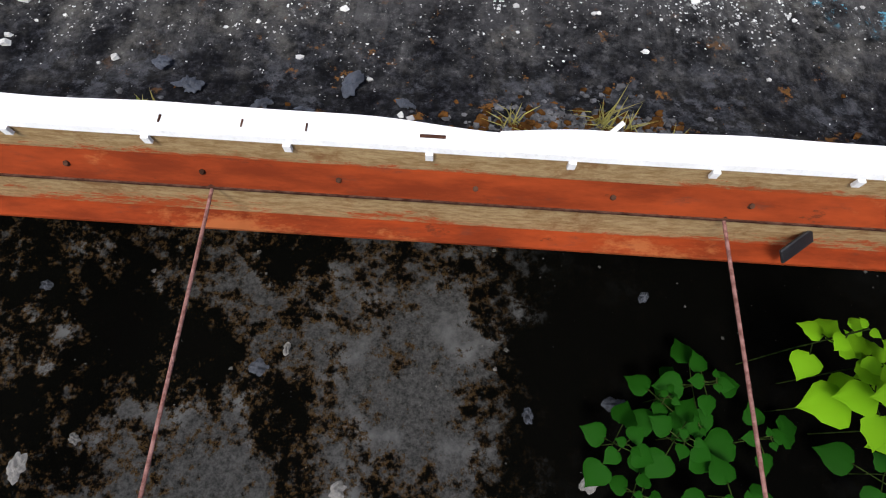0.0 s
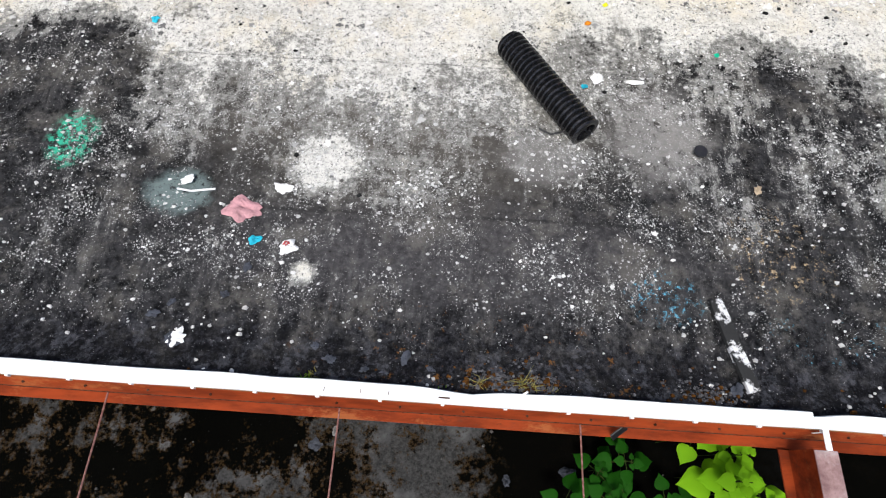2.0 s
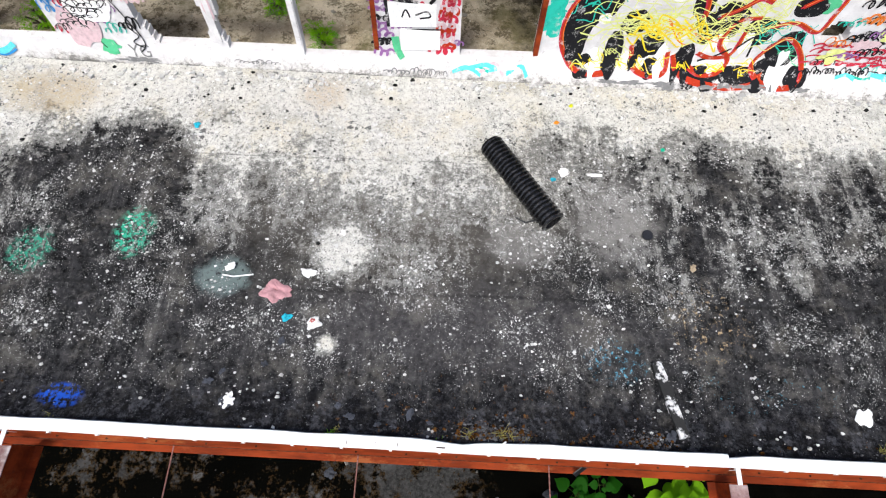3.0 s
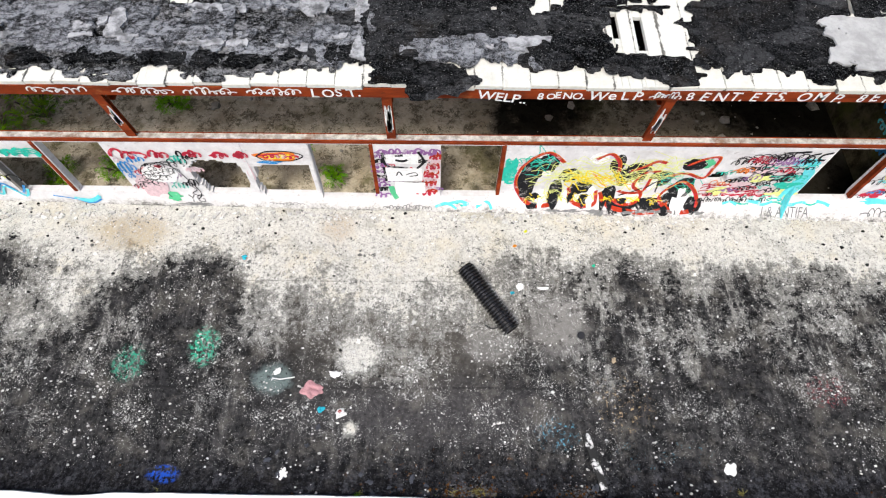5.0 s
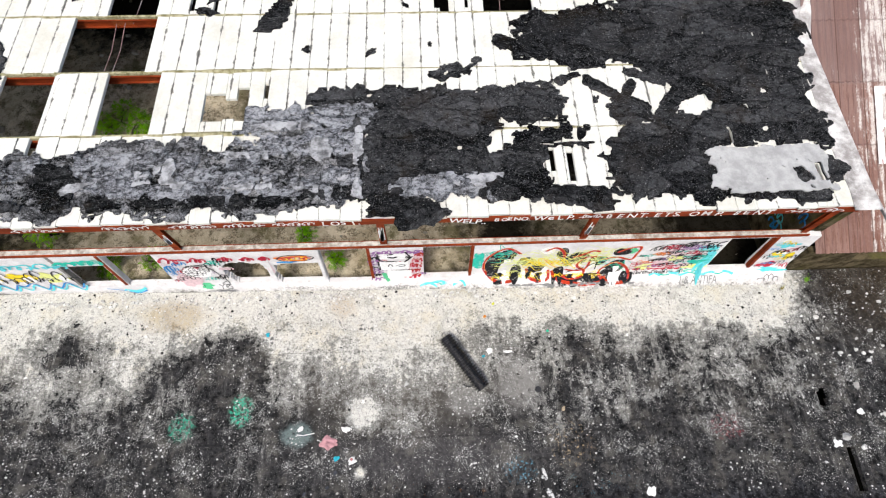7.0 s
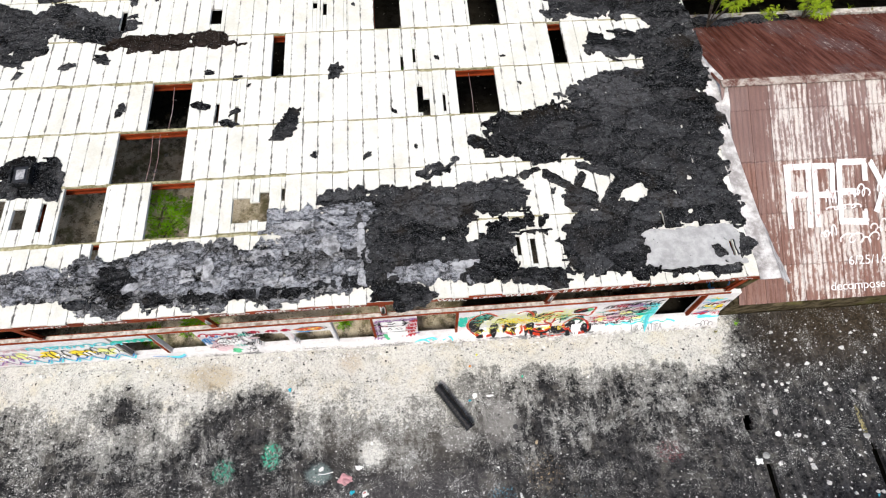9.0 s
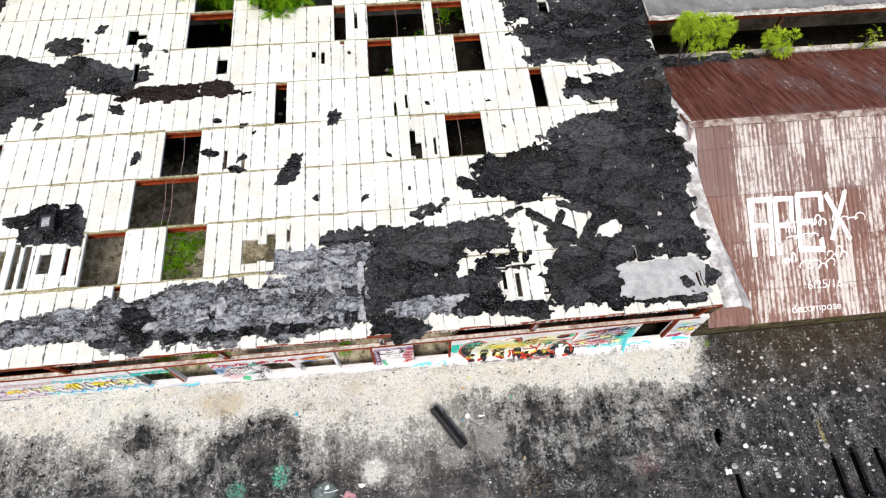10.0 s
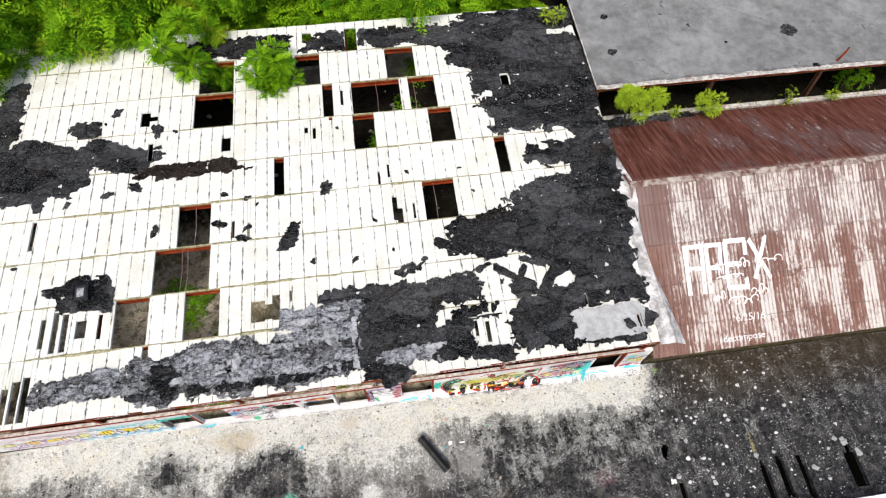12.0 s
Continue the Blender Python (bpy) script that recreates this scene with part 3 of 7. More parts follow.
# ---- mesh helpers ----
def box(bm, x0, x1, y0, y1, z0, z1):
    v = [bm.verts.new((x, y, z)) for z in (z0, z1) for y in (y0, y1) for x in (x0, x1)]
    for f in ((0, 2, 3, 1), (4, 5, 7, 6), (0, 1, 5, 4), (2, 6, 7, 3), (0, 4, 6, 2), (1, 3, 7, 5)):
        bm.faces.new([v[i] for i in f])
    return v


def part(name, bm, material, parent=None, label="", smooth=False):
    me = bpy.data.meshes.new(name)
    bm.normal_update()
    bm.to_mesh(me)
    bm.free()
    me.materials.append(material)
    if smooth:
        me.polygons.foreach_set("use_smooth", [True] * len(me.polygons))
    ob = new(name, me)
    ob.parent = parent
    if label:
        tagged(ob, label)
    return ob


def raw(name, verts, faces, material, parent=None, label="", smooth=False):
    me = bpy.data.meshes.new(name)
    me.from_pydata(verts, [], faces)
    me.materials.append(material)
    if smooth:
        me.polygons.foreach_set("use_smooth", [True] * len(me.polygons))
    ob = new(name, me)
    ob.parent = parent
    if label:
        tagged(ob, label)
    return ob


def boxes(*list_of):
    bm = bmesh.new()
    for b in list_of:
        box(bm, *b)
    return bm


def pierced(us, vs, holes, d0, d1, place):
    """A slab over the cuts us x vs, from depth d0 to d1, with rectangular holes through it; place(u, v, d) gives the point."""
    us = sorted(set(round(u, 4) for u in us) | set(round(e, 4) for h in holes for e in h[:2]))
    vs = sorted(set(round(v, 4) for v in vs) | set(round(e, 4) for h in holes for e in h[2:4]))
    nu, nv = len(us) - 1, len(vs) - 1

    def solid(i, j):
        if not (0 <= i < nu and 0 <= j < nv):
            return False
        u, v = (us[i] + us[i + 1]) / 2, (vs[j] + vs[j + 1]) / 2
        return not any(h[0] < u < h[1] and h[2] < v < h[3] for h in holes)

    verts, index, faces = [], {}, []

    def at(i, j, k):
        if (i, j, k) not in index:
            index[i, j, k] = len(verts)
            verts.append(place(us[i], vs[j], (d0, d1)[k]))
        return index[i, j, k]

    for i in range(nu):
        for j in range(nv):
            if solid(i, j):
                faces.append((at(i, j, 1), at(i + 1, j, 1), at(i + 1, j + 1, 1), at(i, j + 1, 1)))
                faces.append((at(i, j, 0), at(i, j + 1, 0), at(i + 1, j + 1, 0), at(i + 1, j, 0)))
                for di, dj, a, b in ((-1, 0, (0, 0), (0, 1)), (1, 0, (1, 1), (1, 0)), (0, -1, (1, 0), (0, 0)), (0, 1, (0, 1), (1, 1))):
                    if not solid(i + di, j + dj):
                        faces.append((at(i + a[0], j + a[1], 0), at(i + a[0], j + a[1], 1), at(i + b[0], j + b[1], 1), at(i + b[0], j + b[1], 0)))
    return verts, faces


def span(a, b, step):
    n = max(1, round((b - a) / step))
    return [a + (b - a) * i / n for i in range(n + 1)]


def ibeam(bm, p, q, depth, width, up=(0, 0, 1), web=0.012, flange=0.016):
    """A steel I-section from p to q; p and q lie on the middle of its top flange."""
    p, q, up = Vector(p), Vector(q), Vector(up)
    along = (q - p).normalized()
    side = along.cross(up).normalized()
    for s0, s1, h0, h1 in ((-width / 2, width / 2, -flange, 0), (-web / 2, web / 2, -depth + flange, -flange), (-width / 2, width / 2, -depth, -depth + flange)):
        v = [bm.verts.new(e + side * s + up * h) for e in (p, q) for h in (h0, h1) for s in (s0, s1)]
        for f in ((0, 2, 3, 1), (4, 5, 7, 6), (0, 1, 5, 4), (2, 6, 7, 3), (0, 4, 6, 2), (1, 3, 7, 5)):
            bm.faces.new([v[i] for i in f])


def rod(bm, points, radius, n=8):
    """A round bar through the points."""
    rings = []
    points = [Vector(p) for p in points]
    for i, p in enumerate(points):
        d = (points[min(i + 1, len(points) - 1)] - points[max(i - 1, 0)]).normalized()
        a = d.cross(Vector((0.31, 0.17, 0.93))).normalized()
        b = d.cross(a)
        rings.append([bm.verts.new(p + radius * (math.cos(2 * math.pi * k / n) * a + math.sin(2 * math.pi * k / n) * b)) for k in range(n)])
    for r, s in zip(rings, rings[1:]):
        for k in range(n):
            bm.faces.new((r[k], r[(k + 1) % n], s[(k + 1) % n], s[k]))
    bm.faces.new(rings[0][::-1]), bm.faces.new(rings[-1])


# ---- the large structure ----
FLOOR_Z, HALL_Z = -4.3, -0.35
ground = tagged(part("ground", boxes((-400, 400, -400, 400, FLOOR_Z - 1.0, FLOOR_Z - 0.25)), EARTH), "dark earth with leaf litter round the factory", "ground", kind="structure")
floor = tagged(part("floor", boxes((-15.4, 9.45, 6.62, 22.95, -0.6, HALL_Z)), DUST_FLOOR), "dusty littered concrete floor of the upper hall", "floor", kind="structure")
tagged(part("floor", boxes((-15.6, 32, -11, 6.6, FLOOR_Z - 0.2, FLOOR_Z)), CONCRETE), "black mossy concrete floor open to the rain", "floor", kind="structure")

HOLES_LOW = [(12.9, 13.16, 1.2, 2.45), (12.95, 13.1, 2.45, 2.62), (13.56, 13.84, 1.35, 2.55), (13.6, 13.75, 2.55, 2.7), (14.38, 14.64, 1.2, 2.62), (9.68, 9.88, 1.4, 2.3), (16.25, 16.75, 1.35, 2.45), (16.4, 16.65, 2.45, 2.7), (9.38, 9.62, 3.2, 3.52), (9.46, 9.68, 3.36, 3.6), (9.42, 9.55, 3.1, 3.3)]


def roof_point(u, v, d):
    lift = 0.05 * noise.noise((u * 0.4, v * 0.4, 0)) + 0.012 * noise.noise((u * 2, v * 2, 3)) - 0.02 if d == 0 else 0
    cant = 0.11 * max(0.0, 1 - abs(v - 0.98) / 0.3) if d == 0 else 0
    # the open edge is not quite parallel to the wall
    return (u, v - 0.012 * u * max(0.0, 1 - (v - 0.98) / 3), d + lift + cant)


v, f = pierced(span(-15.4, 32, 0.4), span(0.98, 6.62, 0.4), HOLES_LOW, -0.16, 0.0, roof_point)
low_roof = tagged(raw("low_roof", v, f, ROOF_FELT, smooth=False), "flat lower roof of worn grey bitumen felt", "roof", kind="structure")

# graffiti wall: it leans back a little towards its top
WALL_Y, WALL_TOP = 6.6, 1.74
OPENINGS = [(-8.42, -7.42, 0.3, 1.3), (-7.3, -6.15, 0.3, 1.72), (-4.62, -3.85, 0.29, 1.2), (-4.68, -4.62, 0.33, 1.24), (-4.74, -4.68, 0.5, 1.16), (-4.79, -4.74, 0.56, 1.1), (-4.82, -4.79, 0.68, 0.98), (-4.71, -4.68, 0.4, 0.5), (-4.6, -4.42, 1.2, 1.27), (-4.42, -4.1, 1.2, 1.24), (-4.35, -4.2, 1.24, 1.28), (-3.85, -3.81, 0.35, 1.1), (-3.81, -3.77, 0.5, 0.92),
            (-3.56, -2.5, 0.25, 1.1), (-3.4, -2.5, 1.1, 1.15), (-3.6, -3.56, 0.35, 0.8), (-3.64, -3.6, 0.45, 0.7), (-2.4, -1.3, 0.2, 1.72), (0.0, 1.13, 0.28, 1.72), (7.25, 8.35, 0.28, 1.72), (5.24, 5.56, 0.72, 1.0), (5.2, 5.24, 0.78, 0.95), (5.3, 5.5, 1.0, 1.06), (5.56, 5.6, 0.75, 0.9)]


def wall_point(u, v, d):
    return (u, WALL_Y + 0.13 * max(v, 0) - (0.2 + 0.0185 * u) * max(0.0, 1 - max(v, 0) / 0.45) ** 2 + d, v)


v, f = pierced([-14.6, 9.4], [-0.15] + [0.05 * k for k in range(10)] + [WALL_TOP], OPENINGS, 0.14, 0.0, wall_point)
wall_south = tagged(raw("wall_south", v, f, WHITE_WALL), "whitewashed wall covered in graffiti with broken openings", "wall", kind="structure")

ROW, ROW0, PW, X0, X1, ROOF_Z = 1.74, 7.22, 0.43, -15.4, 9.5, 3.25
walls = [("wall_north", (X0, 1.0, 22.75, 22.95, HALL_Z, 0.7)), ("wall_north", (1.0, X1, 22.75, 22.95, HALL_Z, 2.9)), ("wall_west", (-15.6, -15.4, 6.6, 22.95, FLOOR_Z, 0.6)), ("wall_east", (9.25, 9.45, 6.95, 22.9, HALL_Z, 3.1)),
         ("wall_lower_west", (-15.6, -15.4, -11, 6.6, FLOOR_Z, -0.17)), ("wall_lower_north", (-15.4, 32, 6.4, 6.6, FLOOR_Z, -0.17)), ("wall_far_east", (32, 32.2, -11, 24, FLOOR_Z, 0.3)), ("wall_near", (-15.6, 32, -11.2, -11, FLOOR_Z, 0.0)),
         ("wall_annex", (9.5, 10.9, 6.66, 6.84, -0.16, 1.08)), ("wall_annex", (10.9, 12.0, 6.66, 6.84, -0.16, 0.55)), ("wall_annex", (12.0, 32, 6.66, 6.84, -0.16, 1.08))]
for name, b in walls:
    tagged(part(name, boxes(b), SILT_WALL if name in ("wall_annex", "wall_east") else BLOCK), {"wall_annex": "dark wall caked with brown silt and moss", "wall_east": "soot-dark wall with blue graffiti"}.get(name, "bare grey block wall"), "wall", kind="structure")

# ---- upper roof: planks on red purlins ----
upper_roof = tagged(part("upper_roof", boxes(*[(X0 + 0.1, X1 - 0.1, ROW0 + ROW * k - 0.03, ROW0 + ROW * k + 0.03, ROOF_Z - 0.075, ROOF_Z - 0.005) for k in range(1, 9)]), MOSS),
                    "white plank roof with missing planks and torn black felt", "roof", kind="structure")
for k in range(1, 10):
    bm = bmesh.new()
    ibeam(bm, (X0, ROW0 + ROW * k, ROOF_Z - 0.08), (X1, ROW0 + ROW * k, ROOF_Z - 0.08), 0.22, 0.13)
    part("purlin", bm, RED, upper_roof, "rust-red steel purlin")
# missing planks: row, from x, to x
GAPS = [(1, -9.3, -8.2), (1, -7.0, -5.83), (2, -8.15, -6.23), (3, -7.42, -6.28), (3, 1.66, 2.88), (4, -3.96, -3.58), (4, 4.8, 5.22), (5, -0.77, 0.07), (5, 2.32, 3.3),
        (6, -7.14, -5.58), (6, -0.73, 1.3), (6, 1.68, 2.8), (6, -1.94, -1.53), (7, -7.0, -5.6), (7, -4.7, -3.15), (7, -3.06, -2.0), (7, 0.84, 2.08)]
LOSS = [(x0, x1, ROW0 + ROW * k, ROW0 + ROW * (k + 1)) for k, x0, x1 in GAPS]
# broken ends and slots: x from, x to, y from, y to
LOSS += [(0.0, 0.08, 14.25, 14.8), (0.39, 0.47, 14.5, 15.1), (0.44, 0.62, 12.6, 13.6), (0.58, 0.8, 12.45, 13.1), (1.2, 1.28, 12.6, 13.25), (-12.58, -12.43, 12.95, 14.1), (-8.8, -8.62, 16.3, 17.15), (-9.2, -8.85, 18.0, 18.7), (-8.95, -8.55, 18.25, 18.5)]
LOSS += [(-4.94, -4.84, 12.5, 13.15), (-5.5, -5.4, 12.6, 13.3), (2.78, 2.89, 7.85, 8.4), (3.15, 3.29, 7.6, 8.32), (-2.74, -2.6, 16.95, 17.25), (-2.42, -2.3, 16.65, 17.2), (-11.66, -11.5, 9.3, 10.3), (-11.28, -11.1, 9.1, 10.5)]
LOSS += [(-10.97, -10.78, 9.1, 10.4), (-10.52, -10.18, 9.5, 10.1), (-9.82, -9.68, 9.4, 10.25), (-12.5, -12.28, 7.0, 8.1), (-12.2, -11.98, 7.0, 8.3), (-11.9, -11.68, 7.0, 8.4), (-8.28, -8.12, 8.5, 8.96), (8.44, 8.58, 7.42, 7.88), (5.68, 6.02, 18.5, 19.1)]
LOSS += [(-0.84, -0.32, 21.14, 22.5), (-1.24, -1.1, 18.2, 19.0), (-3.46, -3.34, 9.9, 10.3), (-6.0, -5.64, 16.45, 17.1), (-4.76, -4.3, 9.3, 10.05), (-4.3, -4.05, 9.36, 9.9), (-4.05, -3.8, 9.3, 10.2), (1.1, 1.5, 22.1, 22.5), (2.2, 2.5, 22.3, 22.6), (-2.7, -2.3, 21.9, 22.4), (6.8, 6.9, 8.45, 8.85), (-1.75, -1.6, 17.5, 17.66)]


def in_gap(x, y, grow=0.0):
    return any(a - grow < x < b + grow and c - grow < y < d + grow for a, b, c, d in LOSS)


rng = random.Random(4)


def plank_mesh(width, length):
    bm = bmesh.new()
    box(bm, -width / 2 + 0.002, width / 2 - 0.002, 0.005, length - 0.005, -0.075, 0)
    bmesh.ops.bevel(bm, geom=[e for e in bm.edges if all(w.co.z > -0.01 for w in e.verts)], offset=0.008, segments=1, affect="EDGES")
    me = bpy.data.meshes.new("plank")
    bm.to_mesh(me)
    bm.free()
    me.materials.append(PLANK)
    return me


def pieces(xa, xb, ya, yb):
    """The plank's rectangle less the losses: columns, each cut into lengths."""
    near = [r for r in LOSS if r[0] < xb and r[1] > xa and r[2] < yb and r[3] > ya]
    xs = sorted({xa, xb} | {e for r in near for e in r[:2] if xa + 0.03 < e < xb - 0.03})
    for u, w in zip(xs, xs[1:]):
        cuts = sorted((max(ya, r[2]), min(yb, r[3])) for r in near if r[0] < (u + w) / 2 < r[1])
        at = ya
        for c, d in cuts + [(yb, yb)]:
            if c - at > 0.08:
                yield u, w, at, c
            at = max(at, d)


meshes = {}
rest_v, rest_f = [], []
for k in range(9):
    for i in range(int((X1 - X0) / PW + 0.5)):
        xa = X0 + PW * i
        y0 = ROW0 + ROW * k - (0.37 + 0.05 * rng.random() if k == 0 else 0)
        lift, lean = rng.uniform(-0.008, 0.006), (rng.uniform(-0.25, 0.25), rng.uniform(-0.7, 0.7), rng.uniform(-0.3, 0.3))
        for u, w, c, d in pieces(xa, xa + PW, y0, ROW0 + ROW * (k + 1)):
            key = (round(w - u, 3), round(d - c, 2))
            me = meshes.get(key) or meshes.setdefault(key, plank_mesh(*key))
            m = pose(xa + PW / 2, y0, ROOF_Z + lift, *lean) @ pose((u + w) / 2 - xa - PW / 2, c - y0, 0)
            if k < 5:
                ob = new("plank", me)
                ob.parent = upper_roof
                ob.matrix_basis = m
            else:
                base = len(rest_v)
                rest_v += [m @ q.co for q in me.vertices]
                rest_f += [[base + n for n in p.vertices] for p in me.polygons]
far_planks = tagged(raw("far_planks", rest_v, rest_f, PLANK, upper_roof), "white roof planks", kind="stuff")
# moss grown into the joints over the purlins
for k in range(1, 9):
    y = ROW0 + ROW * k
    verts, faces = [], []
    n = int((X1 - X0 - 0.2) / 0.06)
    for i in range(n + 1):
        x = X0 + 0.1 + 0.06 * i
        a = max(0.0, 0.6 + noise.noise((x * 0.35, k * 3.1, 0)) + 0.5 * noise.noise((x * 2.5, k, 2)))
        w = 0.022 + 0.06 * a * (0.6 + 0.4 * (k in (1, 2, 3, 4)))
        wob = 0.02 * noise.noise((x * 1.7, k, 5))
        verts += [(x, y + wob - w, ROOF_Z - 0.02), (x, y + wob, ROOF_Z + 0.006 + 0.014 * a), (x, y + wob + w, ROOF_Z - 0.02)]
    for i in range(n):
        if not in_gap(X0 + 0.13 + 0.06 * i, y - 0.1) and not in_gap(X0 + 0.13 + 0.06 * i, y + 0.1):
            for e in (0, 1):
                faces.append((3 * i + e, 3 * i + 3 + e, 3 * i + 4 + e, 3 * i + 1 + e))
    raw("moss_joint", verts, faces, MOSS, upper_roof, "dry moss grown in the roof joints")

# front fascia beam, ledge and posts of the raised roof
bm = bmesh.new()
box(bm, -14.9, 9.3, 6.83, 6.85, 2.985, 3.165)
box(bm, -14.9, 9.3, 6.83, 6.98, 2.965, 2.985)
fascia = tagged(part("fascia_beam", bm, RED), "rust-red steel fascia beam scrawled with white writing", "beam")
bm = boxes((-14.7, 9.05, 6.85, 6.955, 1.78, 1.84))
ledge = tagged(part("ledge", bm, CURB), "weathered flaking ledge above the graffiti wall", "ledge", kind="structure")
part("angle", boxes((-14.7, 9.05, 6.82, 6.85, 1.745, 1.82), (-14.7, 9.05, 6.85, 6.98, 1.745, 1.775)), RED, ledge, "rust-red steel angle")
part("back_angle", boxes((-14.7, 9.05, 6.955, 6.97, 1.78, 1.85)), RED, ledge, "rust-red steel angle")
for x in (-14.6, -10.03, -5.47, -0.88, 3.68, 8.9):
    bm = bmesh.new()
    ibeam(bm, (x, 6.87, 1.84), (x, 6.87, 2.965), 0.08, 0.16, (0, -1, 0))
    tagged(part("post", bm, RED), "rust-red steel post between ledge and roof", "post", "posts of the raised roof")

# ---- torn felt ----
def felt(name, blobs, z, material, label, seed, cell=0.05, ragged=0.5, limit=-0.07, square=4.0, parent=None):
    """A torn sheet: the union of rounded patches (x, y, half length, half width, weight, turn) less those of negative weight."""
    xs = np.arange(X0, X1 + 0.15, cell)
    ys = np.arange(6.84, 22.9, cell)
    gx, gy = np.meshgrid((xs[:-1] + xs[1:]) / 2, (ys[:-1] + ys[1:]) / 2, indexing="ij")
    value = np.full(gx.shape, -9.0)
    for cx, cy, rx, ry, w, *turn in blobs:
        a = radians(turn[0]) if turn else 0.0
        px, py = (gx - cx) * math.cos(a) + (gy - cy) * math.sin(a), (gy - cy) * math.cos(a) - (gx - cx) * math.sin(a)
        r = (np.abs(px / rx) ** square + np.abs(py / ry) ** square) ** (1 / square)
        d = (1 - r) * min(rx, ry) / 0.6
        value = np.maximum(value, d) if w > 0 else np.minimum(value, -d)
    keep = {}
    for i, j in zip(*np.where(value > -1.2)):
        p = (gx[i, j], gy[i, j], seed)
        q = (p[0] + 0.22 * noise.noise((p[0] * 1.6, p[1] * 1.6, seed)), p[1] + 0.22 * noise.noise((p[0] * 1.6, p[1] * 1.6, seed + 4)))
        n = 0.75 * noise.fractal((p[0] * 0.9, p[1] * 1.2, seed), 0.75, 2.1, 7) + 0.2 * noise.noise((p[0] * 9, p[1] * 9, seed))
        n += 0.35 * noise.cell((q[0] * 1.5, q[1] * 2.6, seed)) + 0.16 * noise.cell((q[0] * 5.1, q[1] * 5.1, seed))
        # it peels along the planks
        n += 0.22 * noise.cell(((p[0] - X0) / PW, q[1] * 1.9, seed))
        if value[i, j] + ragged * n > limit and not in_gap(p[0], p[1], 0.02) and noise.noise((p[0] * 4.1, p[1] * 4.6, seed + 2)) + 0.25 * noise.noise((p[0] * 13, p[1] * 13, seed)) < 0.62:
            keep[i, j] = True
    # each island is a sheet of its own; crumbs are left out
    made = []
    left = set(keep)
    while left:
        stack, island = [left.pop()], {}
        while stack:
            i, j = stack.pop()
            island[i, j] = True
            for q in ((i + 1, j), (i - 1, j), (i, j + 1), (i, j - 1)):
                if q in left:
                    left.remove(q)
                    stack.append(q)
        if len(island) >= 5:
            made.append(sheet(name, island, xs, ys, z, material, label if len(island) > 120 else "small torn scrap of felt stuck to the roof", seed, parent))
    return max(made, key=lambda ob: len(ob.data.polygons))


def sheet(name, keep, xs, ys, z, material, label, seed, parent=None):
    verts, index, faces = [], {}, []

    def at(i, j, low):
        if (i, j, low) not in index:
            index[i, j, low] = len(verts)
            a, b = xs[i], ys[j]
            q = (a * 1.3, b * 1.3, seed + 9)
            jx, jy = 0.04 * noise.noise((a * 5, b * 5, 1)), 0.04 * noise.noise((a * 5, b * 5, 7))
            lift = 0.012 * (1 + noise.noise(q)) + 0.008 * noise.noise((a * 6, b * 6, seed))
            verts.append((a + jx, b + jy, z + (-0.004 if low else 0.012 + lift)))
        return index[i, j, low]

    for i, j in keep:
        faces.append((at(i, j, 0), at(i + 1, j, 0), at(i + 1, j + 1, 0), at(i, j + 1, 0)))
        for di, dj, a, b in ((-1, 0, (0, 1), (0, 0)), (1, 0, (1, 0), (1, 1)), (0, -1, (0, 0), (1, 0)), (0, 1, (1, 1), (0, 1))):
            if (i + di, j + dj) not in keep:
                faces.append((at(i + a[0], j + a[1], 0), at(i + a[0], j + a[1], 1), at(i + b[0], j + b[1], 1), at(i + b[0], j + b[1], 0)))
    # soften the outline
    tops = {index[k]: k for k in index if not k[2]}
    rim = {}
    for f in faces:
        if any(q not in tops for q in f):
            a, b = [q for q in f if q in tops]
            rim.setdefault(a, []).append(b)
            rim.setdefault(b, []).append(a)
    for _ in range(1):
        old = {q: verts[q] for q in rim}
        for q, near in rim.items():
            if len(near) == 2:
                verts[q] = (0.7 * old[q][0] + 0.15 * (old[near[0]][0] + old[near[1]][0]), 0.7 * old[q][1] + 0.15 * (old[near[0]][1] + old[near[1]][1]), old[q][2])
    for (i, j, low), q in index.items():
        if low and (i, j, 0) in index:
            t = verts[index[i, j, 0]]
            verts[q] = (t[0], t[1], verts[q][2])
    if parent:
        return raw(name, verts, faces, material, parent, label)
    return tagged(raw(name, verts, faces, material), label, "roofing felt", "torn felt on the roof")


west_felt = felt("roofing_felt", [(-5.9, 7.85, 2.0, 0.8, 1), (-3.0, 7.85, 1.7, 0.75, 1), (-8.2, 7.95, 0.75, 0.5, 1), (-10.4, 7.75, 1.05, 0.38, 1), (-9.2, 7.75, 0.5, 0.32, 1), (-2.6, 8.95, 0.95, 0.55, 1), (-4.2, 9.0, 0.35, 0.4, -1)],
                 ROOF_Z + 0.004, DUSTY_TAR, "dusty grey torn felt along the front of the roof", 2.0)
front_felt = felt("roofing_felt", [(-0.1, 8.65, 1.75, 1.42, 1), (-1.6, 9.6, 0.9, 0.5, 1), (2.1, 9.6, 1.1, 0.52, 1), (1.9, 7.8, 0.85, 0.7, 1), (2.75, 8.72, 0.6, 0.13, 1, -8), (3.2, 7.2, 0.8, 0.12, 1), (-0.2, 7.05, 0.6, 0.3, 1),
                                   (2.25, 8.92, 0.65, 0.12, -1, -6), (3.25, 7.95, 0.58, 0.45, -1)], ROOF_Z + 0.016, TAR, "torn black bitumen felt along the front of the roof", 3.0)
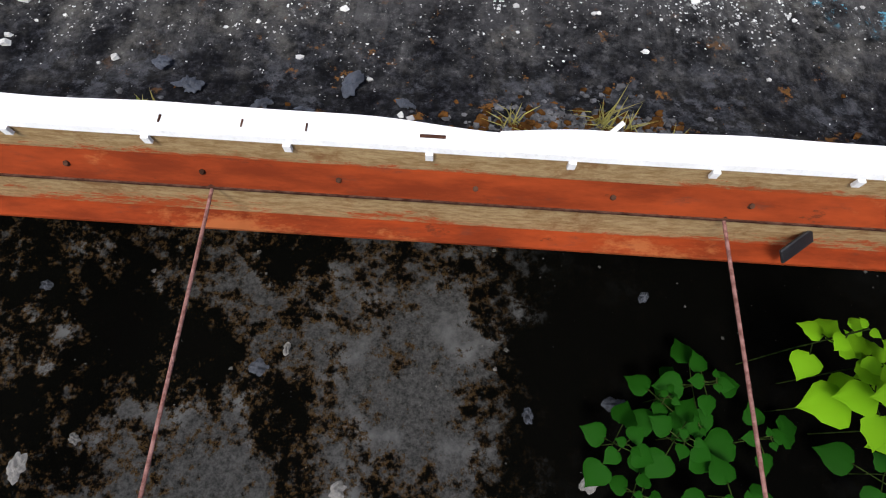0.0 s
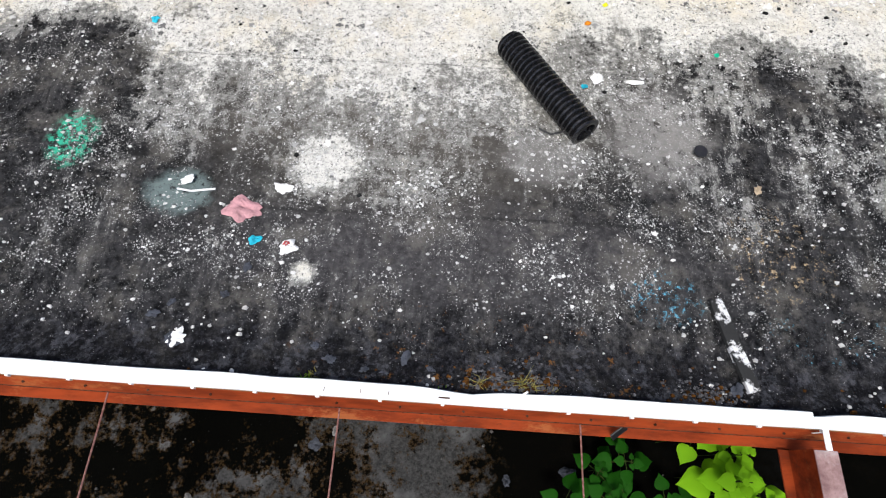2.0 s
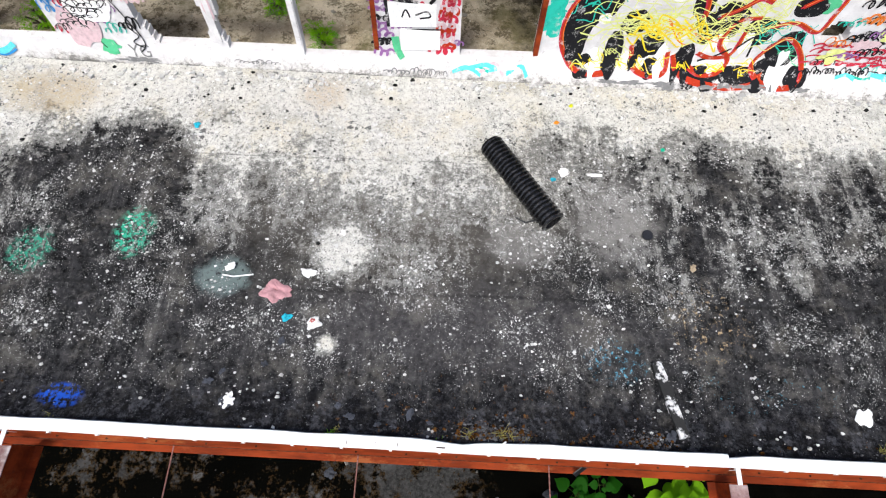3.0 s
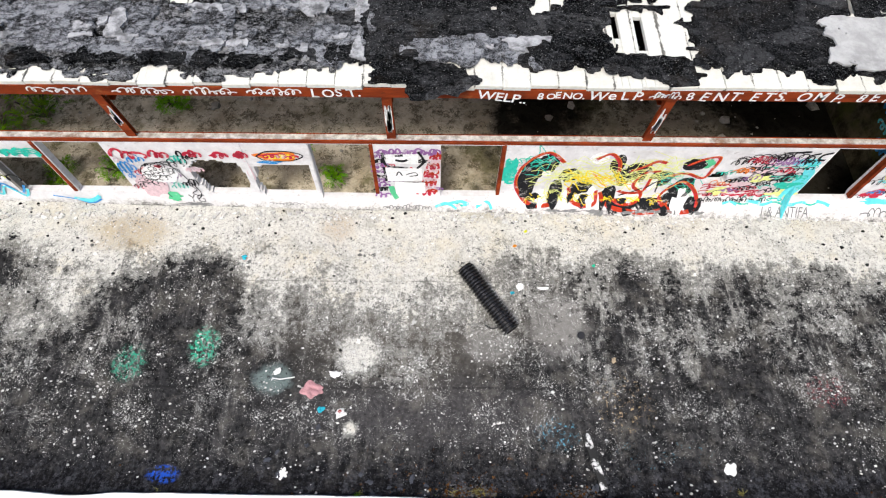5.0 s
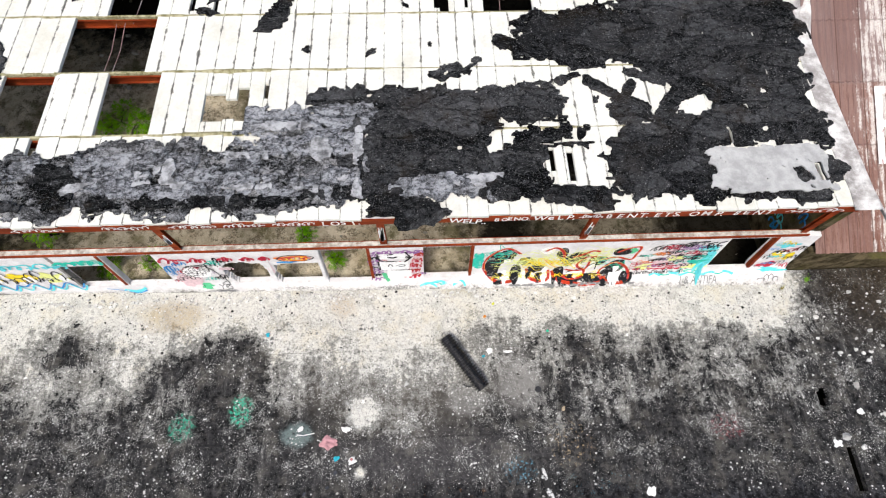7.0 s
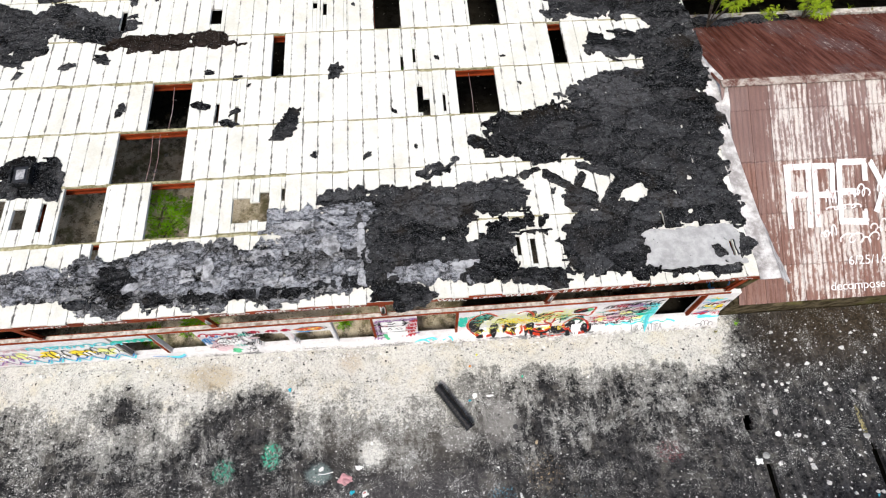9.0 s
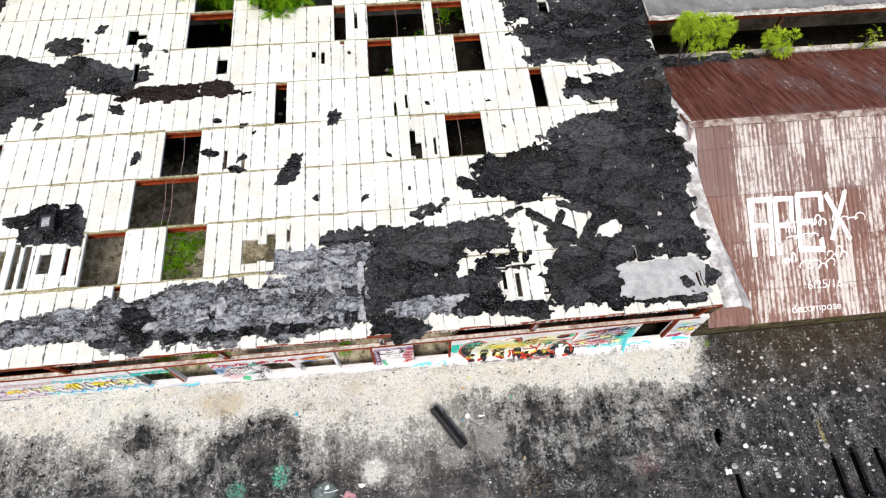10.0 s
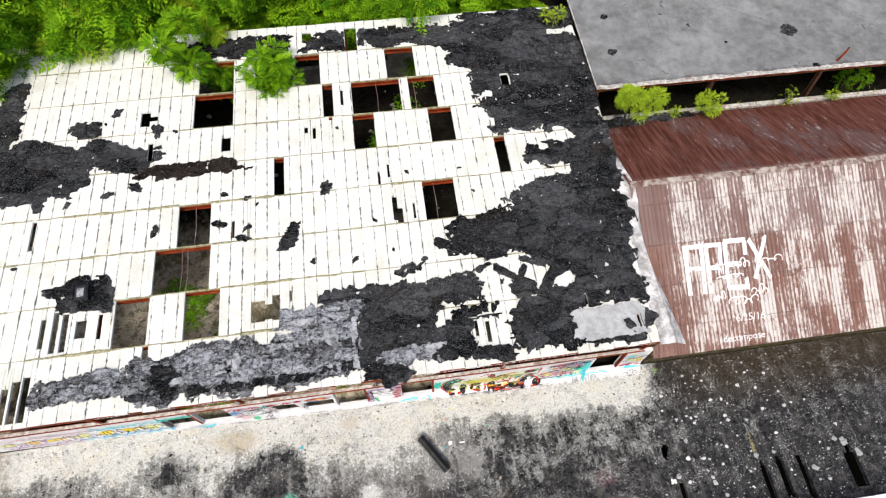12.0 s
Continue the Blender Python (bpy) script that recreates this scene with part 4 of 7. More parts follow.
corner_felt = felt("roofing_felt", [(5.3, 8.2, 1.2, 1.0, 1), (7.2, 8.85, 1.75, 0.5, 1), (7.3, 7.55, 1.5, 0.48, 1), (7.9, 9.6, 1.3, 1.0, 1), (4.5, 11.6, 2.1, 0.78, 1, 4), (7.3, 11.6, 2.2, 1.5, 1), (6.5, 12.9, 1.7, 0.7, 1, 12), (8.6, 14.0, 1.05, 1.2, 1), (6.9, 10.2, 0.8, 0.4, 1), (4.65, 9.2, 0.5, 0.4, 1), (4.25, 8.8, 0.35, 0.25, 1), (9.4, 8.8, 0.38, 2.0, -1), (9.65, 10.6, 0.3, 1.3, -1), (8.75, 7.1, 0.35, 0.45, -1), (5.7, 9.85, 0.9, 0.28, -1), (4.1, 10.0, 0.5, 0.45, -1)],
                   ROOF_Z + 0.006, TAR, "torn black bitumen felt at the roof's corner", 5.0)
back_felt = felt("roofing_felt", [(7.0, 18.7, 2.6, 2.7, 1), (6.0, 20.8, 2.6, 1.3, 1), (7.35, 14.75, 1.3, 0.42, 1), (9.0, 15.5, 0.65, 1.4, 1), (2.3, 21.75, 2.6, 0.5, 1), (6.9, 22.1, 2.7, 0.7, 1), (8.6, 16.4, 1.0, 0.5, 1), (4.5, 16.9, 0.5, 0.9, -1, 20), (5.0, 18.1, 0.35, 0.2, -1)],
                 ROOF_Z + 0.006, TAR, "torn black bitumen felt along the back of the roof", 8.0)
felt("roofing_felt", [(-1.5, 21.75, 1.1, 0.45, 1), (-5.6, 21.9, 2.2, 0.5, 1), (0.6, 21.7, 0.9, 0.45, 1)], ROOF_Z + 0.006, TAR, "strip of torn black felt at the back of the roof", 9.0)
felt("roofing_felt", [(-12.7, 16.4, 1.9, 1.15, 1, -14), (-10.0, 16.7, 1.5, 0.55, 1, -18), (-14.3, 18.6, 0.45, 1.6, 1), (-11.2, 18.0, 0.55, 0.35, 1, 20), (-13.5, 15.3, 1.2, 0.45, 1)],
     ROOF_Z + 0.006, TAR, "tongue of torn black felt across white planks", 12.0, ragged=0.4)
felt("roofing_felt", [(-7.2, 15.7, 1.65, 0.26, 1, 1)], ROOF_Z + 0.006, BROWN_TAR, "long brown-black scrap of felt on white planks", 13.0, ragged=0.3)
felt("roofing_felt", [(-10.3, 11.0, 0.8, 0.62, 1), (-11.4, 11.2, 0.3, 0.2, 1)], ROOF_Z + 0.006, TAR, "ragged black felt patch round a roof vent", 15.0, ragged=0.4)
felt("roofing_felt", [(0.68, 10.55, 0.55, 0.2, 1, 12), (-3.3, 12.4, 0.2, 0.45, 1, -35)], ROOF_Z + 0.006, TAR, "small scrap of black felt on white planks", 17.0, ragged=0.3)
# strips peeled off and lying across the bare planks
for at in ((4.32, 9.9, 0.42, 0.11, -36), (4.72, 9.8, 0.42, 0.11, 58), (5.75, 9.6, 0.55, 0.14, 52), (6.15, 9.85, 0.3, 0.12, 20), (5.2, 10.35, 0.35, 0.1, -20), (3.35, 10.3, 0.25, 0.06, 30)):
    felt("roofing_felt", [(at[0], at[1], at[2], at[3], 1, at[4])], ROOF_Z + 0.008, TAR, "torn strip of black felt on white planks", 18.0 + at[0], cell=0.04, ragged=0.1, square=8.0)
# upper layers stuck to it
felt("layer", [(-2.6, 9.2, 1.0, 0.3, 1), (-2.9, 8.55, 0.75, 0.3, 1), (-1.55, 8.3, 0.32, 0.75, 1), (-3.9, 7.75, 1.1, 0.35, 1), (-2.3, 7.75, 0.9, 0.3, 1), (-6.3, 7.95, 0.9, 0.42, 1), (0.35, 7.55, 0.9, 0.3, 1), (-4.9, 8.2, 0.5, 0.2, 1), (-5.1, 7.5, 0.6, 0.2, 1), (-10.2, 7.8, 0.4, 0.2, 1), (-9.2, 7.9, 0.2, 0.2, 1), (-8.2, 8.1, 0.3, 0.3, 1), (-2.6, 8.1, 0.9, 0.12, -1)],
     ROOF_Z + 0.044, GREY_TAR, "weathered grey upper layer of roofing felt", 31.0, ragged=0.55, square=8.0, parent=west_felt)
felt("layer", [(-2.95, 8.3, 0.62, 0.075, 1), (-3.9, 7.58, 1.1, 0.06, 1, -1), (-1.32, 7.95, 0.09, 0.6, 1), (-1.62, 7.75, 0.22, 0.1, 1), (-2.1, 8.5, 0.2, 0.28, 1), (-3.2, 9.08, 0.9, 0.07, 1), (-5.2, 7.85, 0.1, 0.35, 1, -12), (1.2, 7.66, 0.38, 0.09, 1), (-6.6, 7.75, 0.6, 0.05, 1, 14)],
     ROOF_Z + 0.066, PALE_STRIP, "pale worn strip of roofing felt", 41.0, cell=0.03, ragged=0.2, limit=0.0, square=6.0, parent=west_felt)
felt("layer", [(0.4, 9.3, 1.3, 0.5, 1), (1.9, 7.9, 0.6, 0.45, 1, 25), (-0.6, 8.3, 0.5, 0.3, 1), (2.3, 9.65, 0.6, 0.3, 1), (-7.4, 7.75, 0.5, 0.3, 1, -30), (-3.4, 7.28, 1.7, 0.07, 1), (-1.9, 7.35, 0.6, 0.12, 1)], ROOF_Z + 0.05, TAR, "loose upper layer of black roofing felt", 35.0, ragged=0.3, square=8.0, parent=front_felt)
felt("layer", [(5.1, 8.1, 0.95, 0.75, 1), (6.5, 9.0, 0.35, 0.2, 1, 40), (7.0, 12.2, 1.2, 0.4, 1), (4.4, 11.7, 1.3, 0.5, 1), (8.3, 11.3, 0.8, 0.25, 1), (7.4, 10.4, 0.6, 0.3, 1), (8.4, 9.6, 0.4, 0.4, 1)], ROOF_Z + 0.034, SLATE_TAR, "loose upper layer of slate-grey roofing felt", 36.0, ragged=0.35, square=8.0, parent=corner_felt)
felt("layer", [(6.4, 16.9, 0.5, 0.5, 1), (6.6, 20.0, 0.7, 0.5, 1), (8.2, 19.0, 0.5, 0.8, 1), (5.4, 20.6, 0.6, 0.4, 1)], ROOF_Z + 0.034, SLATE_TAR, "dull slate-grey upper layer of roofing felt", 37.0, ragged=0.3, square=8.0, parent=back_felt)
felt("panel", [(7.45, 7.72, 1.2, 0.52, 1, 1), (8.1, 7.6, 0.17, 0.22, -1, 20), (6.3, 7.15, 0.2, 0.12, -1)], ROOF_Z + 0.05, GREY_FELT, "pale grey felt panel", 21.0, cell=0.04, ragged=0.14, square=10.0, parent=corner_felt)

# ---- the rusty corrugated roof beside it ----
def corrugated(name, xa, xb, ya, za, yb, zb, label, pitch=0.16, depth=0.025):
    n = int((xb - xa) / pitch) * 4
    rows = 8
    verts, faces = [], []
    for j in range(rows + 1):
        s = j / rows
        for i in range(n + 1):
            x = xa + (xb - xa) * i / n
            w = (0, 1, 1, 0)[i % 4] * depth + 0.012 * noise.noise((x, s * 4, 2))
            verts.append((x, ya + (yb - ya) * s, za + (zb - za) * s + w))
    for j in range(rows):
        for i in range(n):
            a = j * (n + 1) + i
            faces.append((a, a + 1, a + n + 2, a + n + 1))
    ob = raw(name, verts, faces, RUST)
    mod = ob.modifiers.new("thickness", "SOLIDIFY")
    mod.thickness = 0.01
    return tagged(ob, label, "roof", kind="structure")


corrugated("corrugated_roof", 9.6, 32, 6.6, 1.15, 12.85, 3.5, "rust-brown corrugated iron roof with flaking pale paint")
corrugated("corrugated_roof", 9.6, 32, 12.85, 3.5, 17.1, 1.85, "rust-brown corrugated iron back slope")

# ---- the building next door ----
GREY_Z = 3.3
grey_roof = tagged(part("grey_roof", boxes((9.7, 40, 17.85, 34, GREY_Z - 0.12, GREY_Z)), GREY_ROOF), "smooth flat grey roof of the next building", "roof", kind="structure")
part("eave_strip", boxes((9.68, 40, 17.8, 17.85, GREY_Z - 0.05, GREY_Z + 0.02), (9.66, 9.7, 17.88, 34, GREY_Z - 0.02, GREY_Z + 0.03)), CURB, grey_roof, "thin pale metal edge strip")
verts, faces = [], []
for i in range(420):
    x = 9.68 + i * 0.07
    out = 0.03 + 0.05 * noise.noise((x * 1.8, 1, 0)) + 0.03 * noise.noise((x * 7, 2, 0))
    back = 0.12 + 0.1 * noise.noise((x * 1.1, 5, 0)) + 0.05 * noise.noise((x * 6, 7, 0))
    verts += [(x, 17.8 - out, GREY_Z - 0.03), (x, 17.82, GREY_Z + 0.035 + 0.01 * noise.noise((x * 3, 0, 9))), (x, 17.84 + max(0.03, back), GREY_Z + 0.006)]
for i in range(419):
    for e in (0, 1):
        faces.append((3 * i + e, 3 * i + 3 + e, 3 * i + 4 + e, 3 * i + 1 + e))
raw("edge_crust", verts, faces, CURB, grey_roof, "pale crumbling crust along the eave")
part("fascia", boxes((9.75, 40, 17.9, 17.96, GREY_Z - 0.3, GREY_Z - 0.06)), RED, grey_roof, "rust-red steel fascia")
tagged(part("curb", boxes((9.7, 40, 17.2, 17.42, 1.5, 1.86)), CURB), "low pale curb below dark clerestory openings", "curb", kind="structure")
tagged(part("wall_annex_back", boxes((9.7, 40, 20.6, 20.8, HALL_Z, GREY_Z - 0.12)), STAINED), "dim stained wall behind the openings", "wall", kind="structure")
tagged(part("floor_annex", boxes((9.5, 40, 6.8, 34, HALL_Z - 0.2, HALL_Z)), DUST_FLOOR), "dusty concrete floor of the next building", "floor", kind="structure")
for x in (9.85, 15.2, 20.4, 25.6):
    bm = bmesh.new()
    ibeam(bm, (x, 17.55, 1.5), (x, 17.95, GREY_Z - 0.15), 0.16, 0.16, (0, -1, 0))
    tagged(part("post", bm, DARK_STEEL), "dark rust-red steel post under the grey roof", "post", "posts of the grey roof")
bm = bmesh.new()
rod(bm, [(21.0, 18.15, GREY_Z - 0.05), (21.05, 18.2, GREY_Z + 0.5), (21.15, 18.3, GREY_Z + 0.62)], 0.05, 10)
tagged(part("vent_pipe", bm, RED), "leaning rusty vent pipe on the grey roof", "pipe")
bm = bmesh.new()
for k in range(60):
    x = 9.62 + k * 0.38
    box(bm, x + 0.004, x + 0.376, 12.72, 12.98, 3.52 + 0.004 * (k % 3), 3.555 + 0.004 * (k % 3))
tagged(part("ridge_cap", bm, speckled("flaking_ridge_cap", (0.12, 0.05, 0.04), (0.45, 0.4, 0.35), 4.0)), "flaking pale ridge cap on rusty iron", "ridge cap", kind="structure")
bm = bmesh.new()
strip = []
for k in range(20):
    y = 6.72 + 0.5 * k
    z = min(1.15 + (y - 6.6) * 0.376, 1.85 + 0.388 * (17.1 - y)) + 0.06
    out = max(10.15 - 0.05 * k, 9.8) + 0.05 * noise.noise((y * 2, 0, 0))
    strip.append([bm.verts.new(p) for p in ((9.0 + 0.1 * noise.noise((y * 1.7, 3, 0)) + 0.05 * max(0.0, y - 8.5), y, ROOF_Z + 0.012), (9.55, y, ROOF_Z + 0.02), (out, y, max(z, 2.75)), (out + 0.02, y, max(z, 2.7) - 0.06))])
for a, b in zip(strip, strip[1:]):
    for k in range(3):
        bm.faces.new((a[k], a[k + 1], b[k + 1], b[k]))
tagged(part("side_flashing", bm, speckled("flaked_white_upstand", (0.28, 0.26, 0.25), (0.68, 0.665, 0.65), 2.2, stain=(0.05, 0.05, 0.052))), "flaked white upstand between the two roofs", "flashing", kind="structure").modifiers.new("thickness", "SOLIDIFY").thickness = 0.012

# ---- steel edge of the open bay ----
EDGE_X0, EDGE_X1 = -15.4, 32.0


def banded_cream(name, cut, level=0.0, creep=0.0):
    m = Mat(name, 0.75)
    run = m.noise(2.6, 10, 0.8, stretch=(0.4, 1, 1.6))
    fine = m.noise(40, 5, 0.75, stretch=(0.3, 1, 1))
    c = m.mix(m.step(fine, 0.3, 0.7), (0.22, 0.13, 0.055), (0.4, 0.29, 0.15))
    c = m.mix(m.math("MULTIPLY", m.step(m.noise(7, 8, 0.75, stretch=(0.6, 1, 0.5), shift=(2, 2, 2)), 0.52, 0.64), 0.6), c, (0.17, 0.07, 0.025))
    worn = m.math("ADD", run, m.math("MULTIPLY", m.math("SUBTRACT", fine, 0.5), 0.45))
    worn = m.math("ADD", worn, m.math("MULTIPLY", m.math("SUBTRACT", level, m.axis(2)), creep))
    c = m.mix(m.step(worn, cut, cut + 0.07), c, m.mix(fine, (0.2, 0.04, 0.012), (0.4, 0.085, 0.025)))
    return m.done(c, fine, 0.3, 0.004)


RUSTY_CREAM = banded_cream("rusty_flaking_cream_paint", 0.52, 0.005, 2.4)
CREAM = banded_cream("stained_cream_paint", 0.55, -0.33, 1.0)
DARK_LINE = speckled("dark_joint", (0.03, 0.012, 0.008), (0.1, 0.05, 0.035), 20.0)
bm = bmesh.new()
v = [bm.verts.new((x, y, z)) for x in (EDGE_X0, EDGE_X1) for y, z in ((0.93, -0.02), (0.86, -0.15), (0.875, -0.165), (0.95, -0.03))]
for f in ((0, 1, 5, 4), (1, 2, 6, 5), (2, 3, 7, 6), (3, 0, 4, 7), (3, 2, 1, 0), (4, 5, 6, 7)):
    bm.faces.new([v[i] for i in f])
edge = tagged(part("edge_beam", bm, RED), "rust-red steel edge beam of the flat roof", "beam")
part("top_plate", boxes((EDGE_X0, EDGE_X1, 0.931, 0.979, -0.03, 0.16)), RUSTY_CREAM, edge, "rust-stained cream top plate")
part("joint", boxes((EDGE_X0, EDGE_X1, 0.852, 0.862, -0.164, -0.15)), DARK_LINE, edge, "dark weld line")
part("web", boxes((EDGE_X0, EDGE_X1, 0.875, 0.89, -0.43, -0.16)), CREAM, edge, "rust-stained cream web of the beam")
part("lower_flange", boxes((EDGE_X0, EDGE_X1, 0.78, 0.975, -0.45, -0.43)), RED, edge, "red-painted lower flange")
bolt_mesh = None
for i in range(-20, 25):
    x = -1.048 + 0.582 * i
    if bolt_mesh is None:
        bm = bmesh.new()
        bmesh.ops.create_cone(bm, cap_ends=True, segments=6, radius1=0.014, radius2=0.012, depth=0.02, matrix=Matrix.Rotation(math.pi / 2, 4, "X"))
        ob = part("bolt", bm, DARK_STEEL, edge, "dark rusty bolt")
        bolt_mesh = ob.data
    else:
        ob = new("bolt", bolt_mesh)
        ob.parent = edge
    ob.matrix_basis = pose(x, 0.893, -0.083, -60, 0, 0)


def flashing_sheet(xa, xb, dips, seed, zb=0.0):
    """White sheet-metal coping with a folded front lip; dips pull its back edge down near given places."""
    n = int((xb - xa) / 0.07) + 1
    prof = ((1.065, 0.14), (1.055, 0.165), (0.95, 0.17), (0.925, 0.167), (0.92, 0.135))
    verts, faces = [], []
    for i in range(n + 1):
        x = xa + (xb - xa) * i / n
        w = 0.012 * noise.noise((x * 0.8, seed, 0))
        sag = sum(a * math.exp(-((x - c) / s) ** 2) for c, s, a in dips)
        for k, (y, z) in enumerate(prof):
            edge_wave = (0.012 * noise.noise((x * 2.2, seed, 5)) - sag) if k < 2 else 0
            verts.append((x, y + w + edge_wave, z + zb + 0.006 * noise.noise((x * 2, k, seed)) - (0.01 if k == 0 else 0)))
    for i in range(n):
        for k in range(4):
            a = i * 5 + k
            faces.append((a, a + 1, a + 6, a + 5))
    ob = raw("flashing", verts, faces, FLASHING)
    mod = ob.modifiers.new("thickness", "SOLIDIFY")
    mod.thickness = 0.004
    return tagged(ob, "white painted sheet-metal flashing bent along the roof edge", "flashing", "flashing sheets on the roof edge")


first = flashing_sheet(-3.6, 0.21, [(0.25, 0.4, 0.045)], 2.0)
flashing_sheet(0.19, 3.15, [(0.1, 0.3, 0.045)], 6.0, 0.006)
flashing_sheet(3.1, 9.0, [(3.1, 0.3, 0.04), (7.0, 0.5, 0.05)], 9.0)
flashing_sheet(8.95, 20.0, [(12.0, 0.5, 0.05)], 11.0, 0.006)
flashing_sheet(-9.2, -3.55, [(-6.0, 0.5, 0.05)], 13.0, 0.006)
flashing_sheet(-15.4, -9.15, [(-12.0, 0.5, 0.05)], 14.0)
clip_mesh = None
for i in range(-26, 34):
    x = -1.188 + 0.554 * i
    if not -15.3 < x < 19.9:
        continue
    if clip_mesh is None:
        ob = part("strap", boxes((-0.015, 0.015, -0.004, 0.012, -0.02, 0.02)), FLASHING, None)
        clip_mesh = ob.data
    else:
        ob = new("strap", clip_mesh)
    ob.location = (x, 0.912, 0.115)
    ob.parent = edge
# scratches and cuts in the coping
bm = boxes((-0.12, -0.02, 0.965, 0.977, 0.168, 0.176))
part("cut", bm, DARK_LINE, first, "dark slit")
for x in (-1.13, -0.81, -0.56):
    part("seam_mark", boxes((x, x + 0.006, 0.96, 0.995, 0.168, 0.175)), DARK_LINE, first, "small rusty scratch")
bm = boxes((-0.09, 0.09, -0.008, 0.008, -0.045, 0.045))
bmesh.ops.bevel(bm, geom=bm.edges[:], offset=0.005, segments=1, affect="EDGES")
tab = tagged(part("rubber_tab", bm, BLACK_PLASTIC), "black torn rubber tab stuck on the edge beam", "tab")
tab.matrix_basis = pose(1.6, 0.82, -0.3, -38, -12, 38)

# sag rods across the open bay
for x, bow in ((-7.4, 0.02), (-3.2, 0.02), (-1.03, 0.015), (1.2, 0.03), (5.3, 0.02), (7.4, 0.02)):
    bm = bmesh.new()
    rod(bm, [(x + bow * math.sin(k / 9 * 3.1), 0.875 - 0.615 * k, -0.16 - 0.04 * math.sin(k / 9 * 3.1)) for k in range(10)], 0.008, 8)
    ob = tagged(part("sag_rod", bm, speckled("pinkish_rusty_rod", (0.14, 0.06, 0.05), (0.3, 0.16, 0.14), 30.0) if "pinkish_rusty_rod" not in bpy.data.materials else bpy.data.materials["pinkish_rusty_rod"]),
                "thin pinkish rusty sag rod across the open bay", "rod", "sag rods")
    bm = bmesh.new()
    bmesh.ops.create_cone(bm, cap_ends=True, segments=6, radius1=0.02, radius2=0.02, depth=0.015, matrix=Matrix.Translation((x, 0.868, -0.16)) @ Matrix.Rotation(math.pi / 2, 4, "X"))
    part("nut", bm, DARK_LINE, ob, "rusty nut")
PALE_STEEL = speckled("faded_pink_steel", (0.16, 0.09, 0.085), (0.32, 0.21, 0.2), 4.0, 0.7, stain=(0.5, 0.48, 0.46))
for x in (-14.2, -4.98, 3.24, 12.4):
    bm = bmesh.new()
    ibeam(bm, (x, 0.77, 0.1), (x, -5.2, 0.1), 0.5, 0.2)
    ob = tagged(part("cross_beam", bm, RED), "rust-red cross beam over the open bay with a faded pink top", "beam", "cross beams of the open bay")
    part("top_flange", boxes((x - 0.1, x + 0.1, -5.2, 0.755, 0.102, 0.112)), PALE_STEEL, ob, "faded pink top flange")
    part("bracket", boxes((x - 0.025, x + 0.025, 0.755, 0.96, 0.15, 0.16), (x - 0.02, x + 0.02, 0.9, 0.906, 0.0, 0.15)), FLASHING, ob, "white bracket over the flashing")
tagged(part("edge_beam", boxes((EDGE_X0, EDGE_X1, -5.4, -5.2, -0.4, 0.1)), RED), "rust-red steel beam on the near side of the open bay", "beam")
tagged(part("near_roof", boxes((EDGE_X0, EDGE_X1, -11.2, -5.4, 0.0, 0.12)), ROOF_FELT), "flat felt roof on the near side of the bay", "roof", kind="structure")

skew = Matrix.Translation((0, 0.9, 0)) @ Matrix.Rotation(radians(-0.7), 4, "Z") @ Matrix.Translation((0, -0.9, 0))
for ob in list(bpy.data.objects):
    if ob.parent is None and ob.name.split(".")[0] in ("edge_beam", "flashing", "sag_rod", "cross_beam", "rubber_tab"):
        ob.matrix_basis = skew @ ob.matrix_basis


# ---- loose things on the flat roof ----
def corrugated_pipe():
    bm = bmesh.new()
    n, rings, length = 24, 184, 1.5
    rows = []
    for i in range(rings + 1):
        s = i / rings
        ph = s * 23 * 2 * math.pi
        r = 0.146 + 0.03 * max(-0.5, min(0.5, math.sin(ph) + 0.1)) / 0.5
        rows.append([bm.verts.new((r * math.cos(2 * math.pi * k / n), length * s, 0.174 + r * math.sin(2 * math.pi * k / n))) for k in range(n)])
    inner = [[bm.verts.new((0.12 * math.cos(2 * math.pi * k / n), length * e, 0.174 + 0.12 * math.sin(2 * math.pi * k / n))) for k in range(n)] for e in (0, 1)]
    for a, b in zip(rows, rows[1:]):
        for k in range(n):
            bm.faces.new((a[k], b[k], b[(k + 1) % n], a[(k + 1) % n]))
    for k in range(n):
        bm.faces.new((rows[0][k], rows[0][(k + 1) % n], inner[0][(k + 1) % n], inner[0][k]))
        bm.faces.new((rows[-1][(k + 1) % n], rows[-1][k], inner[1][k], inner[1][(k + 1) % n]))
        bm.faces.new((inner[0][k], inner[0][(k + 1) % n], inner[1][(k + 1) % n], inner[1][k]))
    return part("drain_pipe", bm, speckled("scuffed_black_pipe", (0.006, 0.006, 0.007), (0.02, 0.02, 0.022), 14.0, 0.22, 0.3, 0.7, 0.15), smooth=False)


pipe = tagged(corrugated_pipe(), "short black corrugated plastic drain pipe lying on the roof", "pipe")
pipe.matrix_basis = pose(1.33, 3.84, 0.0, 0, 0, 34.5)
bm = bmesh.new()
rod(bm, [(0.85, 3.98, 0.02), (0.98, 3.9, 0.03), (1.12, 3.93, 0.06), (1.22, 4.02, 0.12), (1.27, 4.0, 0.2)], 0.012, 6)
part("torn_strip", bm, BLACK_PLASTIC, None).parent = pipe
bpy.data.objects["torn_strip"].matrix_parent_inverse = pipe.matrix_basis.inverted()
bm = bmesh.new()
rod(bm, [(0.5, 5.04, 0.15), (0.4, 5.1, 0.2), (0.42, 5.2, 0.13), (0.47, 5.22, 0.05)], 0.01, 6)
ob = part("end_wire", bm, BLACK_PLASTIC, pipe)
ob.matrix_parent_inverse = pipe.matrix_basis.inverted()

